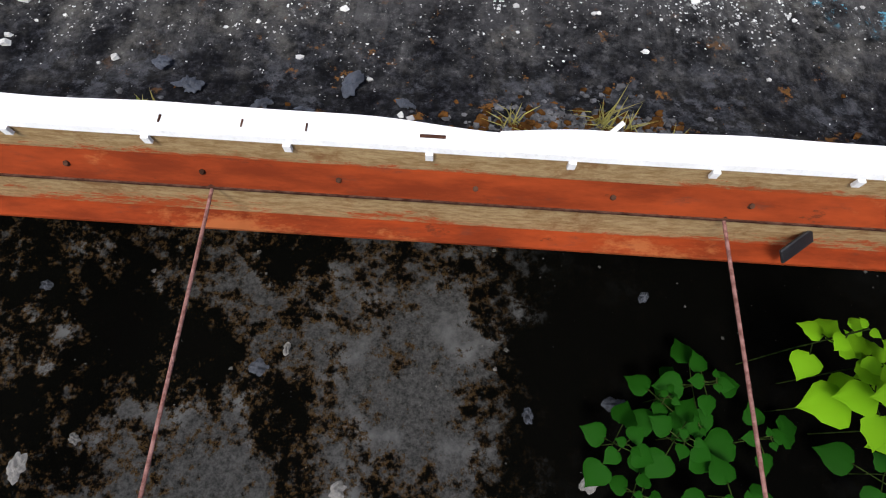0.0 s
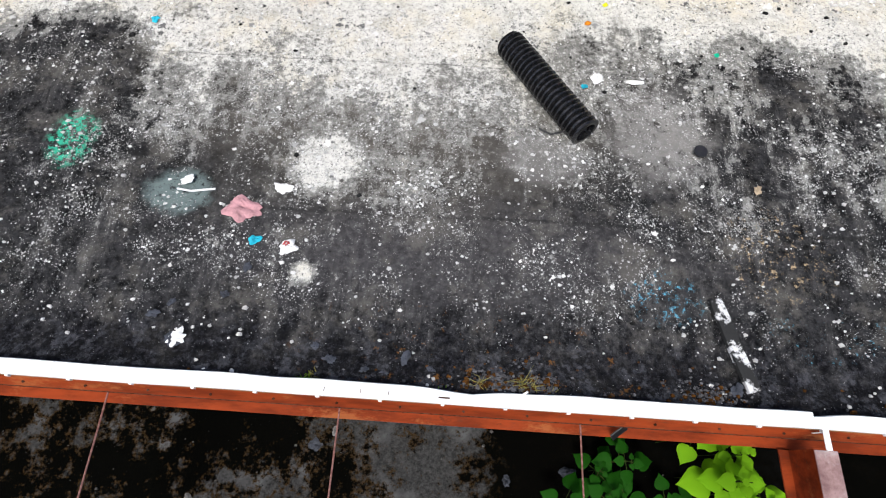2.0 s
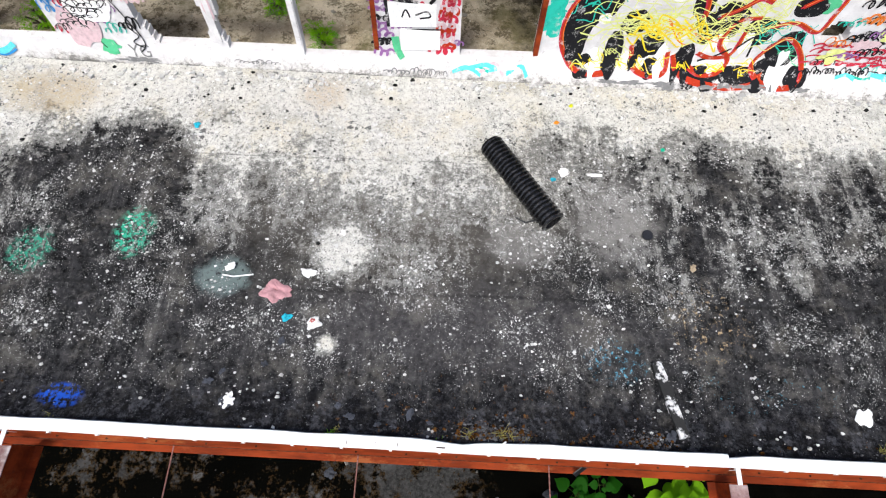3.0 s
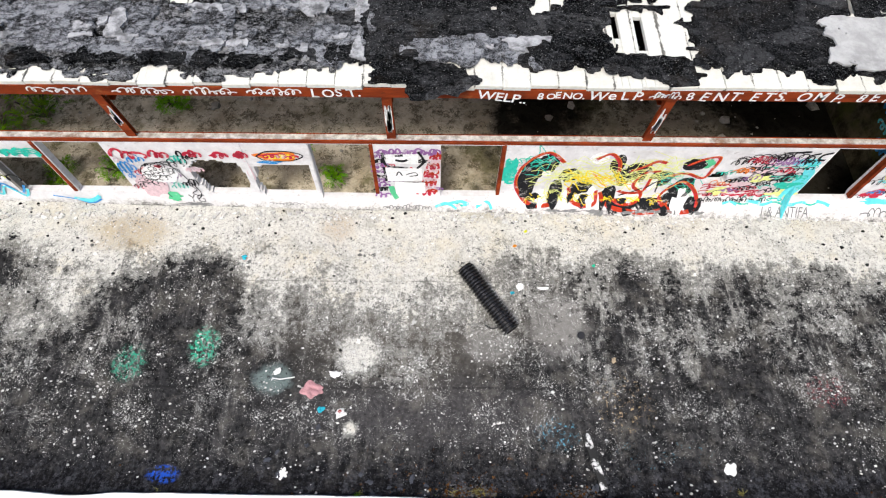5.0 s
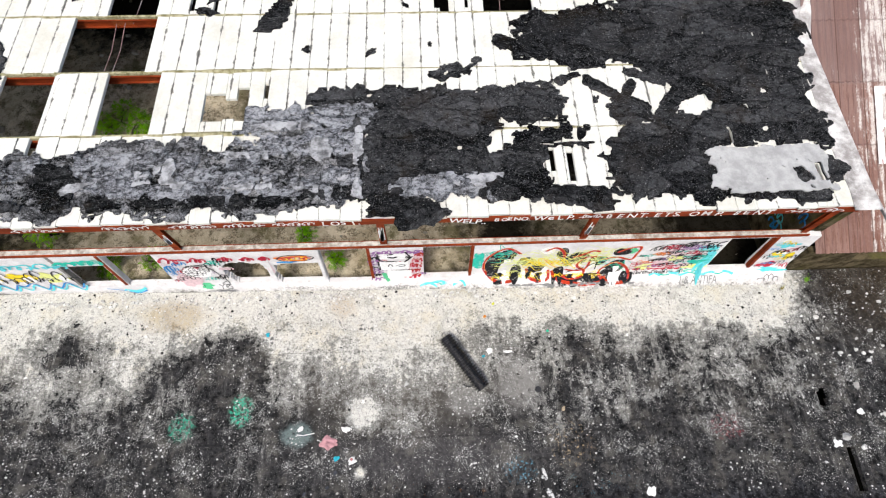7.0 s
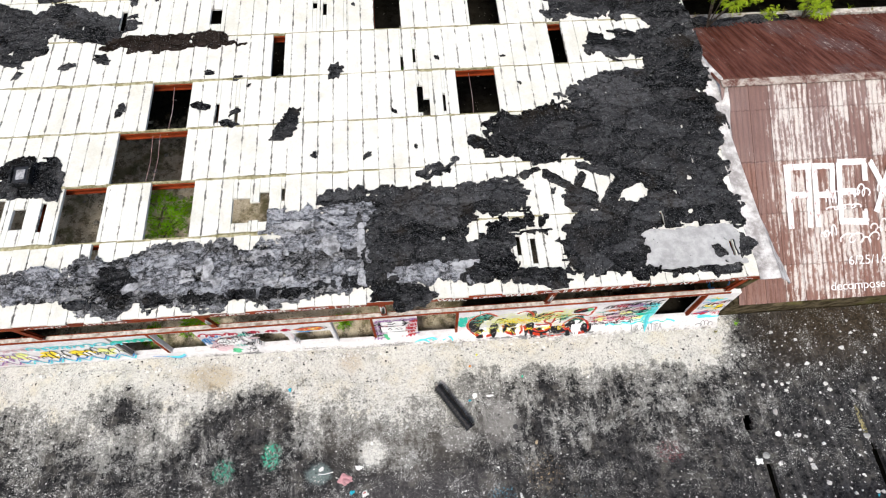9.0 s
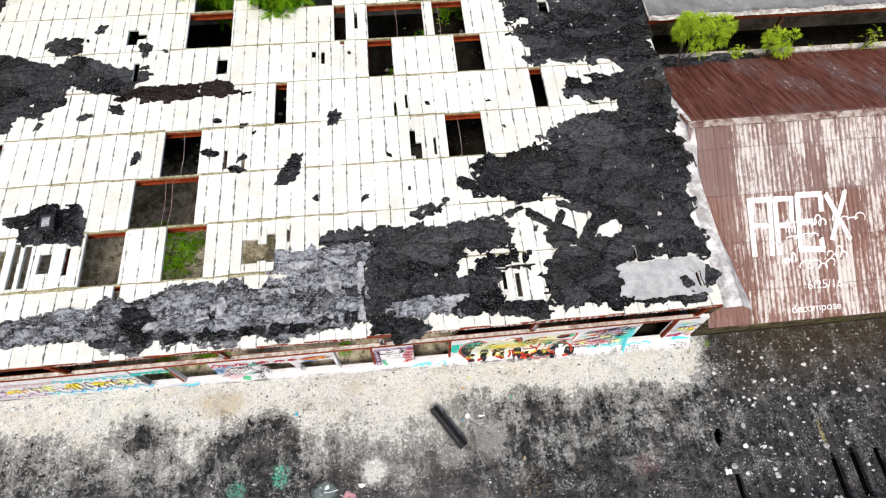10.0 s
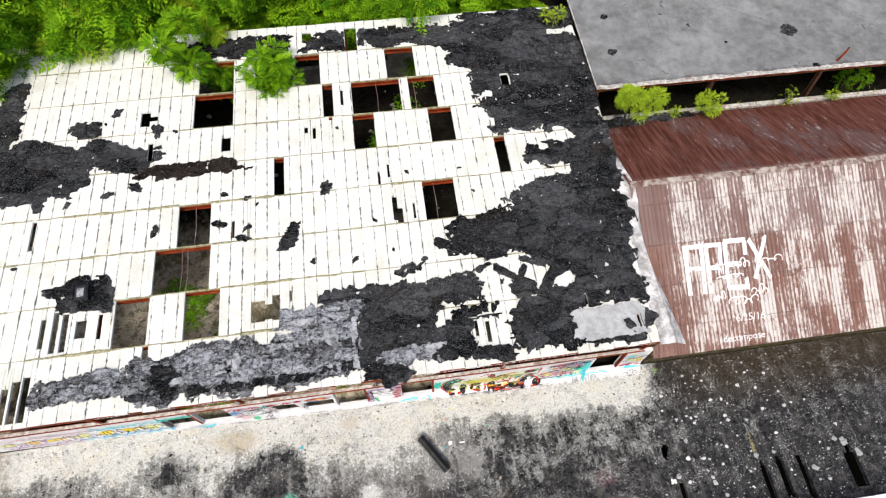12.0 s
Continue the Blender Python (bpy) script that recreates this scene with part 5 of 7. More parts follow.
# round outlet in the smooth patch
bm = bmesh.new()
bmesh.ops.create_cone(bm, cap_ends=True, segments=20, radius1=0.075, radius2=0.075, depth=0.02, matrix=Matrix.Translation((2.65, 3.79, 0.012)))
tagged(part("roof_drain", bm, BLACK_PLASTIC), "small round black drain outlet in the roof", "drain")


def crumpled(name, x, y, rx, ry, height, material, label, category, turn=0, seed=1, z=0.0, torn=0.3):
    """A crumpled sheet of irregular outline."""
    bm = bmesh.new()
    n, rings = 30, 5
    centre = bm.verts.new((0, 0, height * 0.8))
    last = None
    for j in range(1, rings + 1):
        ring = []
        for k in range(n):
            a = 2 * math.pi * k / n
            o = 0.85 + 0.5 * noise.noise((math.cos(a) * 1.6, math.sin(a) * 1.6, seed * 1.7)) + torn * noise.noise((math.cos(a) * 5, math.sin(a) * 5, seed)) + 0.1 * noise.cell((math.cos(a) * 2.2, math.sin(a) * 2.2, seed))
            u, w = rx * o * j / rings * math.cos(a), ry * o * j / rings * math.sin(a)
            h = height * (0.55 + 0.9 * noise.noise((u / rx * 2.4, w / ry * 2.4, seed + 3))) * (1 - (j / rings) ** 3)
            ring.append(bm.verts.new((u, w, max(0.004, h + 0.006))))
        for k in range(n):
            if last is None:
                bm.faces.new((centre, ring[k], ring[(k + 1) % n]))
            else:
                bm.faces.new((last[k], ring[k], ring[(k + 1) % n], last[(k + 1) % n]))
        last = ring
    ob = tagged(part(name, bm, material), label, category)
    ob.matrix_basis = pose(x, y, z, 0, 0, turn)
    mod = ob.modifiers.new("thickness", "SOLIDIFY")
    mod.thickness = 0.004
    return ob


def plain(name, colour, rough=0.6, var=0.6):
    return speckled(name, tuple(var * c for c in colour), colour, 9.0, rough, 0.3, 0.6, 0.2)


PINK, PAPER, GREY_RAG = plain("pink_cloth", (0.5, 0.27, 0.29)), plain("white_paper", (0.75, 0.75, 0.74), var=0.85), plain("grey_blue_felt_scrap", (0.06, 0.066, 0.082), var=0.25)
CYAN, GREEN, ORANGE, YELLOW = plain("cyan_paint", (0.03, 0.42, 0.55)), plain("green_plastic", (0.02, 0.5, 0.3)), plain("orange_plastic", (0.7, 0.25, 0.02)), plain("yellow_plastic", (0.65, 0.65, 0.02))
RED_PAPER, TAN = plain("red_printed_foil", (0.5, 0.08, 0.08)), plain("tan_stone", (0.4, 0.32, 0.22))
crumpled("cloth", -2.27, 2.78, 0.25, 0.15, 0.05, PINK, "faded pink crumpled cloth on the roof felt", "cloth", -15, 3, torn=0.1)
crumpled("wrapper", -2.08, 2.44, 0.075, 0.05, 0.03, CYAN, "crumpled blue and white wrapper on the roof felt", "wrapper", 20, 5, torn=0.05)
ob = crumpled("wrapper", -1.73, 2.39, 0.11, 0.09, 0.05, PAPER, "crumpled white and red foil wrapper", "wrapper", 30, 8, torn=0.05)
crumpled("label", -1.74, 2.41, 0.04, 0.03, 0.03, RED_PAPER, "", "", 10, 9, z=0.03).parent = None
bpy.data.objects["label"].parent, bpy.data.objects["label"].matrix_parent_inverse = ob, ob.matrix_basis.inverted()
for x, y, rx, ry, turn, seed in ((-2.93, 3.1, 0.1, 0.06, 30, 2), (-1.88, 3.06, 0.12, 0.08, -10, 4), (1.56, 4.75, 0.1, 0.09, 0, 6), (2.0, 4.72, 0.13, 0.035, 0, 7), (-2.62, 1.4, 0.12, 0.09, 20, 21), (4.95, 1.5, 0.13, 0.11, 40, 31), (9.5, 2.32, 0.13, 0.1, 0, 33), (10.3, 3.0, 0.1, 0.08, 0, 34)):
    crumpled("scrap", x, y, rx, ry, 0.02, PAPER, "torn white scrap lying on the roof felt", "scrap", turn, seed, torn=0.1)
for x, y, r, m, label in ((1.4, 4.62, 0.045, CYAN, "small cyan plastic scrap"), (1.74, 5.95, 0.04, YELLOW, "small yellow plastic scrap"), (1.5, 5.62, 0.045, ORANGE, "small orange plastic scrap"), (3.05, 5.2, 0.045, GREEN, "small green plastic scrap"),
                          (3.2, 3.33, 0.06, TAN, "tan crumpled paper scrap"), (-3.88, 5.34, 0.06, CYAN, "blue and white wrapper scrap"), (12.6, 1.2, 0.05, CYAN, "small cyan scrap")):
    crumpled("scrap", x, y, r, r * 0.8, 0.03, m, label + " on the pale roof felt", "scrap", 20 * x, int(9 * x + 40))
for x, y, rx, ry, seed in ((-2.9, 1.62, 0.1, 0.07, 41), (-2.75, 1.75, 0.07, 0.05, 42), (-2.25, 1.85, 0.06, 0.08, 43), (-2.1, 2.15, 0.08, 0.09, 44), (-2.65, 1.38, 0.13, 0.12, 45), (-1.15, 1.28, 0.1, 0.09, 46), (-0.82, 1.2, 0.07, 0.05, 47), (2.62, 1.2, 0.12, 0.1, 48), (-0.45, 1.33, 0.12, 0.08, 49), (-0.2, 1.24, 0.07, 0.05, 51), (-0.62, 1.17, 0.08, 0.05, 52), (-1.3, 1.4, 0.06, 0.07, 53), (0.95, 1.14, 0.08, 0.06, 50)):
    crumpled("felt_scrap", x, y, 0.7 * rx, 0.6 * ry, 0.012, GREY_RAG, "loose grey-blue scrap of roofing felt", "felt scrap", seed * 31, seed)
# splintered board with flaking white paint
bm = boxes((-0.06, 0.06, -0.45, 0.45, 0, 0.05))
bmesh.ops.subdivide_edges(bm, edges=[e for e in bm.edges if abs((e.verts[0].co - e.verts[1].co).y) > 0.5], cuts=9)
for w in bm.verts:
    w.co.x += 0.02 * noise.noise((w.co.y * 5, w.co.x * 20, 1))
    w.co.z += 0.01 * noise.noise((w.co.y * 6, w.co.x * 20, 4))
board = tagged(part("board", bm, speckled("flaked_white_board", (0.03, 0.03, 0.03), (0.6, 0.6, 0.6), 5.0, 0.8, 0.5, 0.58)), "rotten board with flaking white paint on the felt", "board")
board.matrix_basis = pose(2.64, 1.62, 0, 0, 0, 15)
bm = bmesh.new()
rod(bm, [(-3.0, 2.98, 0.012), (-2.85, 2.96, 0.012), (-2.6, 3.0, 0.012)], 0.012, 6)
tagged(part("stick", bm, PAPER), "thin white plastic stick on the felt", "stick")
bm = bmesh.new()
rod(bm, [(-0.06, 1.02, 0.15), (0.0, 1.06, 0.2), (0.72, 1.02, 0.0)][:2], 0.01, 6)
tagged(part("peg", bm, PAPER), "white peg sticking up beside the flashing", "peg").location = (0.66, 0.0, 0.0)

# grit and chips of paint scattered over the felt
CHIP = speckled("pale_paint_chips", (0.45, 0.44, 0.42), (0.8, 0.8, 0.78), 14.0, 0.8, island=0.75)
DARK_CHIP = speckled("black_felt_crumbs", (0.006, 0.006, 0.006), (0.03, 0.03, 0.03), 14.0, 0.9)


def scatter(name, count, seed, size, place, material, label, flat=0.45):
    rg = random.Random(seed)
    verts, faces = [], []
    while len(faces) < count * 9:
        x, y, z = place(rg)
        s = size * (0.3 + rg.random() ** 7 * 3.6)
        turn, n = rg.uniform(0, 6.28), 5
        base = len(verts)
        lean = rg.uniform(-0.25, 0.25)
        for h in (0, 1):
            for k in range(n):
                a = turn + 2 * math.pi * (k + rg.uniform(-0.3, 0.3)) / n
                r = s * rg.uniform(0.55, 1.1) * (1 if h == 0 else 0.8)
                verts.append((x + r * math.cos(a), y + r * math.sin(a) * 0.8, z + h * s * flat * (1 + lean * math.cos(a))))
        for k in range(n):
            faces.append((base + k, base + (k + 1) % n, base + n + (k + 1) % n, base + n + k))
        faces.append(tuple(base + n + k for k in range(n)))
        faces += [()] * 3
    return tagged(raw(name, verts, [f for f in faces if f], material), label, "debris", kind="stuff")


def on_felt(rg):
    while True:
        x, y = rg.uniform(-15.2, 18), rg.uniform(1.06, 6.55)
        keep = 0.1 + 0.9 * max(0.0, noise.noise((x * 0.6, y * 0.6, 3)) + noise.noise((x * 1.9, y * 1.9, 8)) + 0.1)
        if x > 9:
            keep = 0.3
        if rg.random() < keep and not any(h[0] - 0.05 < x < h[1] + 0.05 and h[2] - 0.05 < y < h[3] + 0.05 for h in HOLES_LOW):
            return x, y, roof_point(x, y, 0)[2] - 0.003


def on_felt_east(rg):
    while True:
        x, y = rg.gauss(12.0, 2.2), rg.uniform(1.2, 6.2)
        if 9 < x < 20 and not any(h[0] - 0.1 < x < h[1] + 0.1 and h[2] - 0.1 < y < h[3] + 0.1 for h in HOLES_LOW):
            return x, y, roof_point(x, y, 0)[2] - 0.003


def near_wall(rg):
    x, y = rg.uniform(-14, 9.3), 6.55 - abs(rg.gauss(0, 0.7))
    return x, max(1.2, y), roof_point(x, y, 0)[2] - 0.003


def wall_foot(rg):
    x = rg.uniform(-14, 9.2)
    y = 6.36 - abs(rg.gauss(0, 0.13)) + 0.06 * noise.noise((x * 1.5, 0, 4))
    return x, y, roof_point(x, y, 0)[2] - 0.004


scatter("plaster_chips", 2600, 14, 0.02, wall_foot, CHIP, "pale crumbled plaster along the foot of the wall", 0.5)
scatter("paint_chips", 13000, 5, 0.0095, on_felt, CHIP, "white chips of paint and grit strewn on felt")
scatter("rubble_chips", 620, 6, 0.026, on_felt_east, CHIP, "larger white rubble strewn on dark felt")
scatter("felt_crumbs", 800, 7, 0.013, near_wall, DARK_CHIP, "black crumbs of felt on the pale strip")
scatter("felt_crumbs", 600, 8, 0.016, on_felt, DARK_CHIP, "black crumbs of felt on worn felt")
scatter("floor_litter", 900, 9, 0.011, lambda rg: (rg.uniform(-8, 6), rg.uniform(-5, 3.5), FLOOR_Z), speckled("dull_floor_chips", (0.02, 0.02, 0.019), (0.16, 0.155, 0.15), 14.0, 0.9, island=0.8), "pale chips and litter on the mossy floor")
scatter("hall_litter", 900, 10, 0.05, lambda rg: (rg.uniform(-15, 9), rg.uniform(7, 22), HALL_Z), speckled("hall_rubble", (0.2, 0.18, 0.14), (0.5, 0.47, 0.42), 8.0, island=0.6), "small rubble on the hall floor")

MOSS_CLUMP = speckled("rust_brown_moss", (0.014, 0.008, 0.004), (0.12, 0.052, 0.015), 18.0, 0.95, island=0.75)


def along_edge(rg):
    x = rg.choice((rg.gauss(0.35, 0.16), rg.gauss(0.72, 0.12), rg.gauss(0.45, 0.3), rg.gauss(2.35, 0.15), rg.uniform(-8, 12)))
    y = 1.08 - 0.012 * x + abs(rg.gauss(0, 0.12))
    return x, y, roof_point(x, y, 0)[2] - 0.004


scatter("moss_clumps", 1100, 12, 0.009, along_edge, MOSS_CLUMP, "rust-brown clumps of moss and silt along the edge", 0.7)
scatter("silt_crumbs", 4200, 13, 0.007, along_edge, speckled("grey_silt_crumbs", (0.02, 0.02, 0.022), (0.16, 0.16, 0.17), 18.0, 0.9, island=0.8), "grey crumbs of silt along the edge", 0.6)

for x, y, rx, ry, k in ((11.2, 16.8, 1.3, 0.4, 1), (12.8, 16.9, 1.1, 0.35, 2), (13.9, 17.0, 0.8, 0.25, 3), (10.3, 16.7, 0.6, 0.4, 4)):
    crumpled("felt_scrap", x, y, rx, ry, 0.16, TAR, "black silt and torn felt behind the iron roof", "felt scrap", 0, 170 + k, z=1.85 + 0.388 * (17.1 - y))
# ragged hole patched with black felt, and a heap of rubble farther east
crumpled("felt_scrap", -8.58, 5.76, 0.13, 0.1, 0.02, TAR, "jagged black felt scrap on the lower roof", "felt scrap", 20, 92)
for x, y, r, k in ((16.45, 2.75, 0.2, 1), (16.85, 2.3, 0.16, 2), (16.15, 2.9, 0.12, 3), (9.75, 2.45, 0.12, 4), (10.4, 3.6, 0.1, 5), (14.95, 2.05, 0.13, 6), (12.9, 2.75, 0.1, 7), (13.6, 2.78, 0.08, 8)):
    crumpled("rubble", x, y, r, r * 0.8, 0.12, CHIP, "pale broken rubble lying on the black felt", "rubble", 50 * k, 95 + k)
# dark flakes on the grey roof, litter on the mossy floor
for k, (x, y, r) in enumerate(((19.5, 20.2, 0.5), (10.9, 19.75, 0.28), (11.15, 21.9, 0.22), (14.9, 21.0, 0.14), (13.8, 21.8, 0.1), (16.3, 19.8, 0.1), (19.9, 18.0, 0.2))):
    crumpled("felt_scrap", x, y, r, r * 0.7, 0.02, TAR, "dark flake of felt on the smooth grey roof", "felt scrap", 33 * k, 140 + k, z=GREY_Z)
LITTER = plain("dull_litter", (0.22, 0.215, 0.21), var=0.4)
for k, (x, y, r, m) in enumerate(((2.05, 0.41, 0.16, GREY_RAG), (1.73, -0.42, 0.16, LITTER), (1.05, 0.23, 0.1, GREY_RAG), (-2.12, 0.61, 0.14, GREY_RAG), (-1.03, -0.65, 0.13, LITTER), (-4.56, -0.59, 0.16, LITTER), (-4.91, 1.47, 0.1, GREY_RAG), (2.52, 1.73, 0.1, GREY_RAG), (-1.83, 0.85, 0.09, LITTER), (-4.02, -0.27, 0.09, LITTER))):
    crumpled("litter", x, y, r, r * 0.7, 0.04, m, "pale crumpled litter on the black mossy floor", "litter", 57 * k, 160 + k, z=FLOOR_Z, torn=0.12)

# ---- graffiti: sprayed strokes lying on the wall ----
def paint(name, colour, rough=0.6):
    m = Mat(name, rough)
    c = m.mix(m.step(m.noise(14, 7, 0.75), 0.3, 0.6), tuple(0.75 * v for v in colour), colour)
    c = m.mix(m.math("MULTIPLY", m.step(m.noise(6, 9, 0.8), 0.55, 0.62), 0.7), c, (0.64, 0.62, 0.61))
    return m.done(c)


def worn_paint(name, colour, under):
    m = Mat(name, 0.7)
    c = m.mix(m.step(m.noise(5, 10, 0.8, stretch=(1.6, 0.5, 1)), 0.53, 0.63), colour, under)
    return m.done(m.mix(m.step(m.noise(22, 6, 0.75), 0.56, 0.64), c, tuple(0.5 * (a + b) for a, b in zip(colour, under))))


INK = {"chalk": worn_paint("worn_white_spray", (0.78, 0.74, 0.73), (0.34, 0.2, 0.18)), "black": paint("black_spray", (0.012, 0.012, 0.014)), "red": paint("red_spray", (0.42, 0.035, 0.012)), "orange": paint("orange_spray", (0.75, 0.2, 0.03)), "teal": paint("teal_spray", (0.03, 0.5, 0.38)),
       "cyan": paint("cyan_spray", (0.12, 0.62, 0.68)), "blue": paint("blue_spray", (0.04, 0.26, 0.6)), "yellow": paint("yellow_spray", (0.8, 0.62, 0.03)), "cream": paint("cream_spray", (0.72, 0.76, 0.26)),
       "white": paint("white_spray", (0.85, 0.85, 0.84)), "pink": paint("pink_spray", (0.68, 0.5, 0.53)), "purple": paint("purple_spray", (0.3, 0.14, 0.34)), "green": paint("green_spray", (0.1, 0.5, 0.25)), "grey": paint("grey_spray", (0.2, 0.2, 0.2)), "crimson": paint("crimson_spray", (0.5, 0.03, 0.06))}


def smooth_line(points, per=6):
    p = [points[0]] + list(points) + [points[-1]]
    out = []
    for i in range(1, len(p) - 2):
        for k in range(per):
            t = k / per
            out.append(tuple(0.5 * (2 * p[i][a] + (p[i + 1][a] - p[i - 1][a]) * t + (2 * p[i - 1][a] - 5 * p[i][a] + 4 * p[i + 1][a] - p[i + 2][a]) * t * t + (3 * p[i][a] - p[i - 1][a] - 3 * p[i + 1][a] + p[i + 2][a]) * t ** 3) for a in (0, 1)))
    return out + [tuple(points[-1])]


class Spray:
    """Collects strokes of one colour and lays them as thin paint on a surface given by place(u, v, depth)."""

    def __init__(self, place, parent, label):
        self.place, self.parent, self.label, self.inks, self.n = place, parent, label, {}, 0

    def stroke(self, ink, points, width, smooth=True, taper=True):
        line = smooth_line(points) if smooth else list(points)
        verts, faces = self.inks.setdefault(ink, ([], []))
        self.n += 1
        depth = -0.003 - 0.00003 * self.n
        base = len(verts)
        for i, (u, v) in enumerate(line):
            a, b = line[max(i - 1, 0)], line[min(i + 1, len(line) - 1)]
            dx, dy = b[0] - a[0], b[1] - a[1]
            d = math.hypot(dx, dy) or 1.0
            w = width / 2 * (0.85 + 0.3 * noise.noise((u * 5, v * 5, self.n)))
            verts += [self.place(u - dy / d * w, v + dx / d * w, depth), self.place(u + dy / d * w, v - dx / d * w, depth)]
        for i in range(len(line) - 1):
            q = base + 2 * i
            faces.append((q, q + 1, q + 3, q + 2))

    def blob(self, ink, cu, cv, ru, rv, seed=0, ragged=0.25):
        verts, faces = self.inks.setdefault(ink, ([], []))
        self.n += 1
        depth = -0.003 - 0.00003 * self.n
        base, n = len(verts), 36
        verts.append(self.place(cu, cv, depth))
        for k in range(n):
            a = 2 * math.pi * k / n
            o = 1 + ragged * 2 * noise.noise((math.cos(a) * 1.5, math.sin(a) * 1.5, seed)) + ragged * 0.6 * noise.noise((math.cos(a) * 6, math.sin(a) * 6, seed))
            verts.append(self.place(cu + ru * o * math.cos(a), cv + rv * o * math.sin(a), depth))
        for k in range(n):
            faces.append((base, base + 1 + k, base + 1 + (k + 1) % n))

    def scrawl(self, ink, u0, u1, v0, v1, width, loops, seed):
        """A tag: a running coil of uneven loops."""
        rg = random.Random(seed)
        n = loops + 1
        w, h = (u1 - u0) / n, v1 - v0
        pts = []
        for i in range(n):
            tall, low, lean, fat = rg.uniform(0.35, 1.0), rg.uniform(0.0, 0.3), rg.uniform(-0.1, 0.5), rg.uniform(0.25, 0.7)
            for k in range(6):
                a = math.pi * (1.25 - 2 * k / 6)
                v = low + (tall - low) * (0.5 + 0.5 * math.sin(a)) if tall > low else low
                pts.append((u0 + w * (i + 0.5 + k / 7 - 0.4 + fat * math.cos(a) + lean * (v - 0.5)), v0 + h * v))
        self.stroke(ink, pts, width)

    def done(self):
        for ink, (verts, faces) in self.inks.items():
            ob = raw("spray_paint", verts, faces, INK[ink], self.parent, ink + " " + self.label)


g = Spray(wall_point, wall_south, "spray paint on the wall")
rg = random.Random(11)
# large mural of swelling letters, drawn on a grid about 187 to the metre across and 103 up
def grid(*pts):
    out = []
    for px, py in pts:
        u, v = 0.122 + 0.00536 * px + 0.00009 * py + 0.000005 * px * py, 2.017 - 0.00974 * py + 0.000012 * px
        if v < 0.45:
            # follow the wall's splayed foot
            k = 1.55 * (0.2 + 0.0185 * u)
            v = 0.45 * (1 - (math.sqrt(0.2025 + 4 * k * (0.45 - v)) - 0.45) / (2 * k))
        out.append((u, v))
    return out


def disc(ink, px, py, rx, ry, seed, ragged=0.2):
    (u, v), = grid((px, py))
    g.blob(ink, u, v, rx * 0.0057, ry * 0.0097, seed, ragged)


def tangle(ink, count, at, spread, reach, rise, width):
    for _ in range(count):
        px, py = at[0] + rg.uniform(-1, 1) * spread[0], at[1] + rg.gauss(0, spread[1])
        g.stroke(ink, grid(*[(px + reach * t + rg.gauss(0, 9), py - rise * t + rg.gauss(0, 9)) for t in (-1, -0.5, 0, 0.5, 1)]), width)


disc("teal", 205, 105, 28, 40, 1, 0.4), disc("green", 850, 75, 32, 12, 44, 0.3)
for px, py, rx, ry, k in ((262, 130, 34, 52, 2), (335, 75, 34, 26, 3), (280, 195, 34, 18, 4), (350, 165, 26, 36, 5), (405, 165, 16, 24, 8), (440, 150, 30, 24, 9), (520, 185, 30, 34, 10), (600, 115, 60, 26, 6), (650, 205, 50, 14, 7), (700, 120, 40, 26, 11), (770, 150, 44, 30, 45), (560, 78, 24, 26, 46), (790, 205, 30, 16, 47), (700, 205, 24, 22, 48), (810, 80, 40, 18, 49), (400, 112, 36, 20, 61), (630, 90, 46, 16, 63), (300, 90, 36, 30, 64), (560, 215, 50, 16, 65), (440, 195, 24, 14, 66)):
    disc("black", px, py, rx, ry, k, 0.13)
for px, py, rx, ry, k in ((303, 182, 18, 22, 12), (325, 108, 16, 9, 13), (500, 62, 32, 16, 14), (590, 186, 42, 11, 15), (468, 175, 15, 30, 16), (672, 140, 16, 18, 17), (605, 140, 26, 12, 19), (380, 190, 10, 22, 20)):
    disc("white", px, py, rx, ry, k, 0.12)
tangle("cream", 40, (520, 112), (190, 20), 75, 9, 0.016), tangle("cream", 14, (720, 75), (70, 9), 60, 5, 0.015)
tangle("yellow", 11, (500, 122), (80, 13), 36, -6, 0.026), tangle("orange", 3, (530, 130), (50, 8), 30, -6, 0.02)
tangle("teal", 12, (285, 80), (50, 14), 36, 10, 0.02), tangle("teal", 10, (760, 125), (60, 14), 30, 4, 0.016), tangle("green", 5, (790, 155), (25, 14), 18, 0, 0.014)
for pts in (((385, 75), (340, 48), (285, 62), (238, 98), (224, 145), (246, 192), (290, 214), (340, 206), (362, 182)), ((398, 150), (402, 195), (440, 214), (478, 200), (488, 160)), ((500, 165), (508, 205), (555, 230), (635, 236), (690, 222), (712, 190)),
            ((538, 190), (560, 206), (605, 200), (634, 170), (610, 142), (645, 106), (700, 98)), ((722, 152), (690, 185), (705, 226), (765, 232), (808, 198), (806, 150), (770, 130), (722, 152)), ((730, 112), (785, 104), (838, 118), (872, 88), (896, 58), (848, 62), (792, 80)),
            ((488, 66), (538, 50), (566, 72), (562, 100)), ((600, 100), (650, 84), (690, 70), (720, 74)), ((560, 160), (590, 168), (640, 160), (668, 120))):
    g.stroke("red", grid(*pts), 0.075)
    g.stroke("crimson", [(u - 0.025, v - 0.02) for u, v in grid(*pts)], 0.025)
    g.stroke("orange", [(u + 0.02, v + 0.02) for u, v in grid(*pts)], 0.014)
disc("white", 750, 188, 22, 30, 17, 0.15)
for pts in (((590, 130), (620, 105), (655, 110)), ((650, 150), (690, 130), (680, 165)), ((560, 175), (600, 165), (640, 150))):
    g.stroke("black", grid(*pts), 0.035)
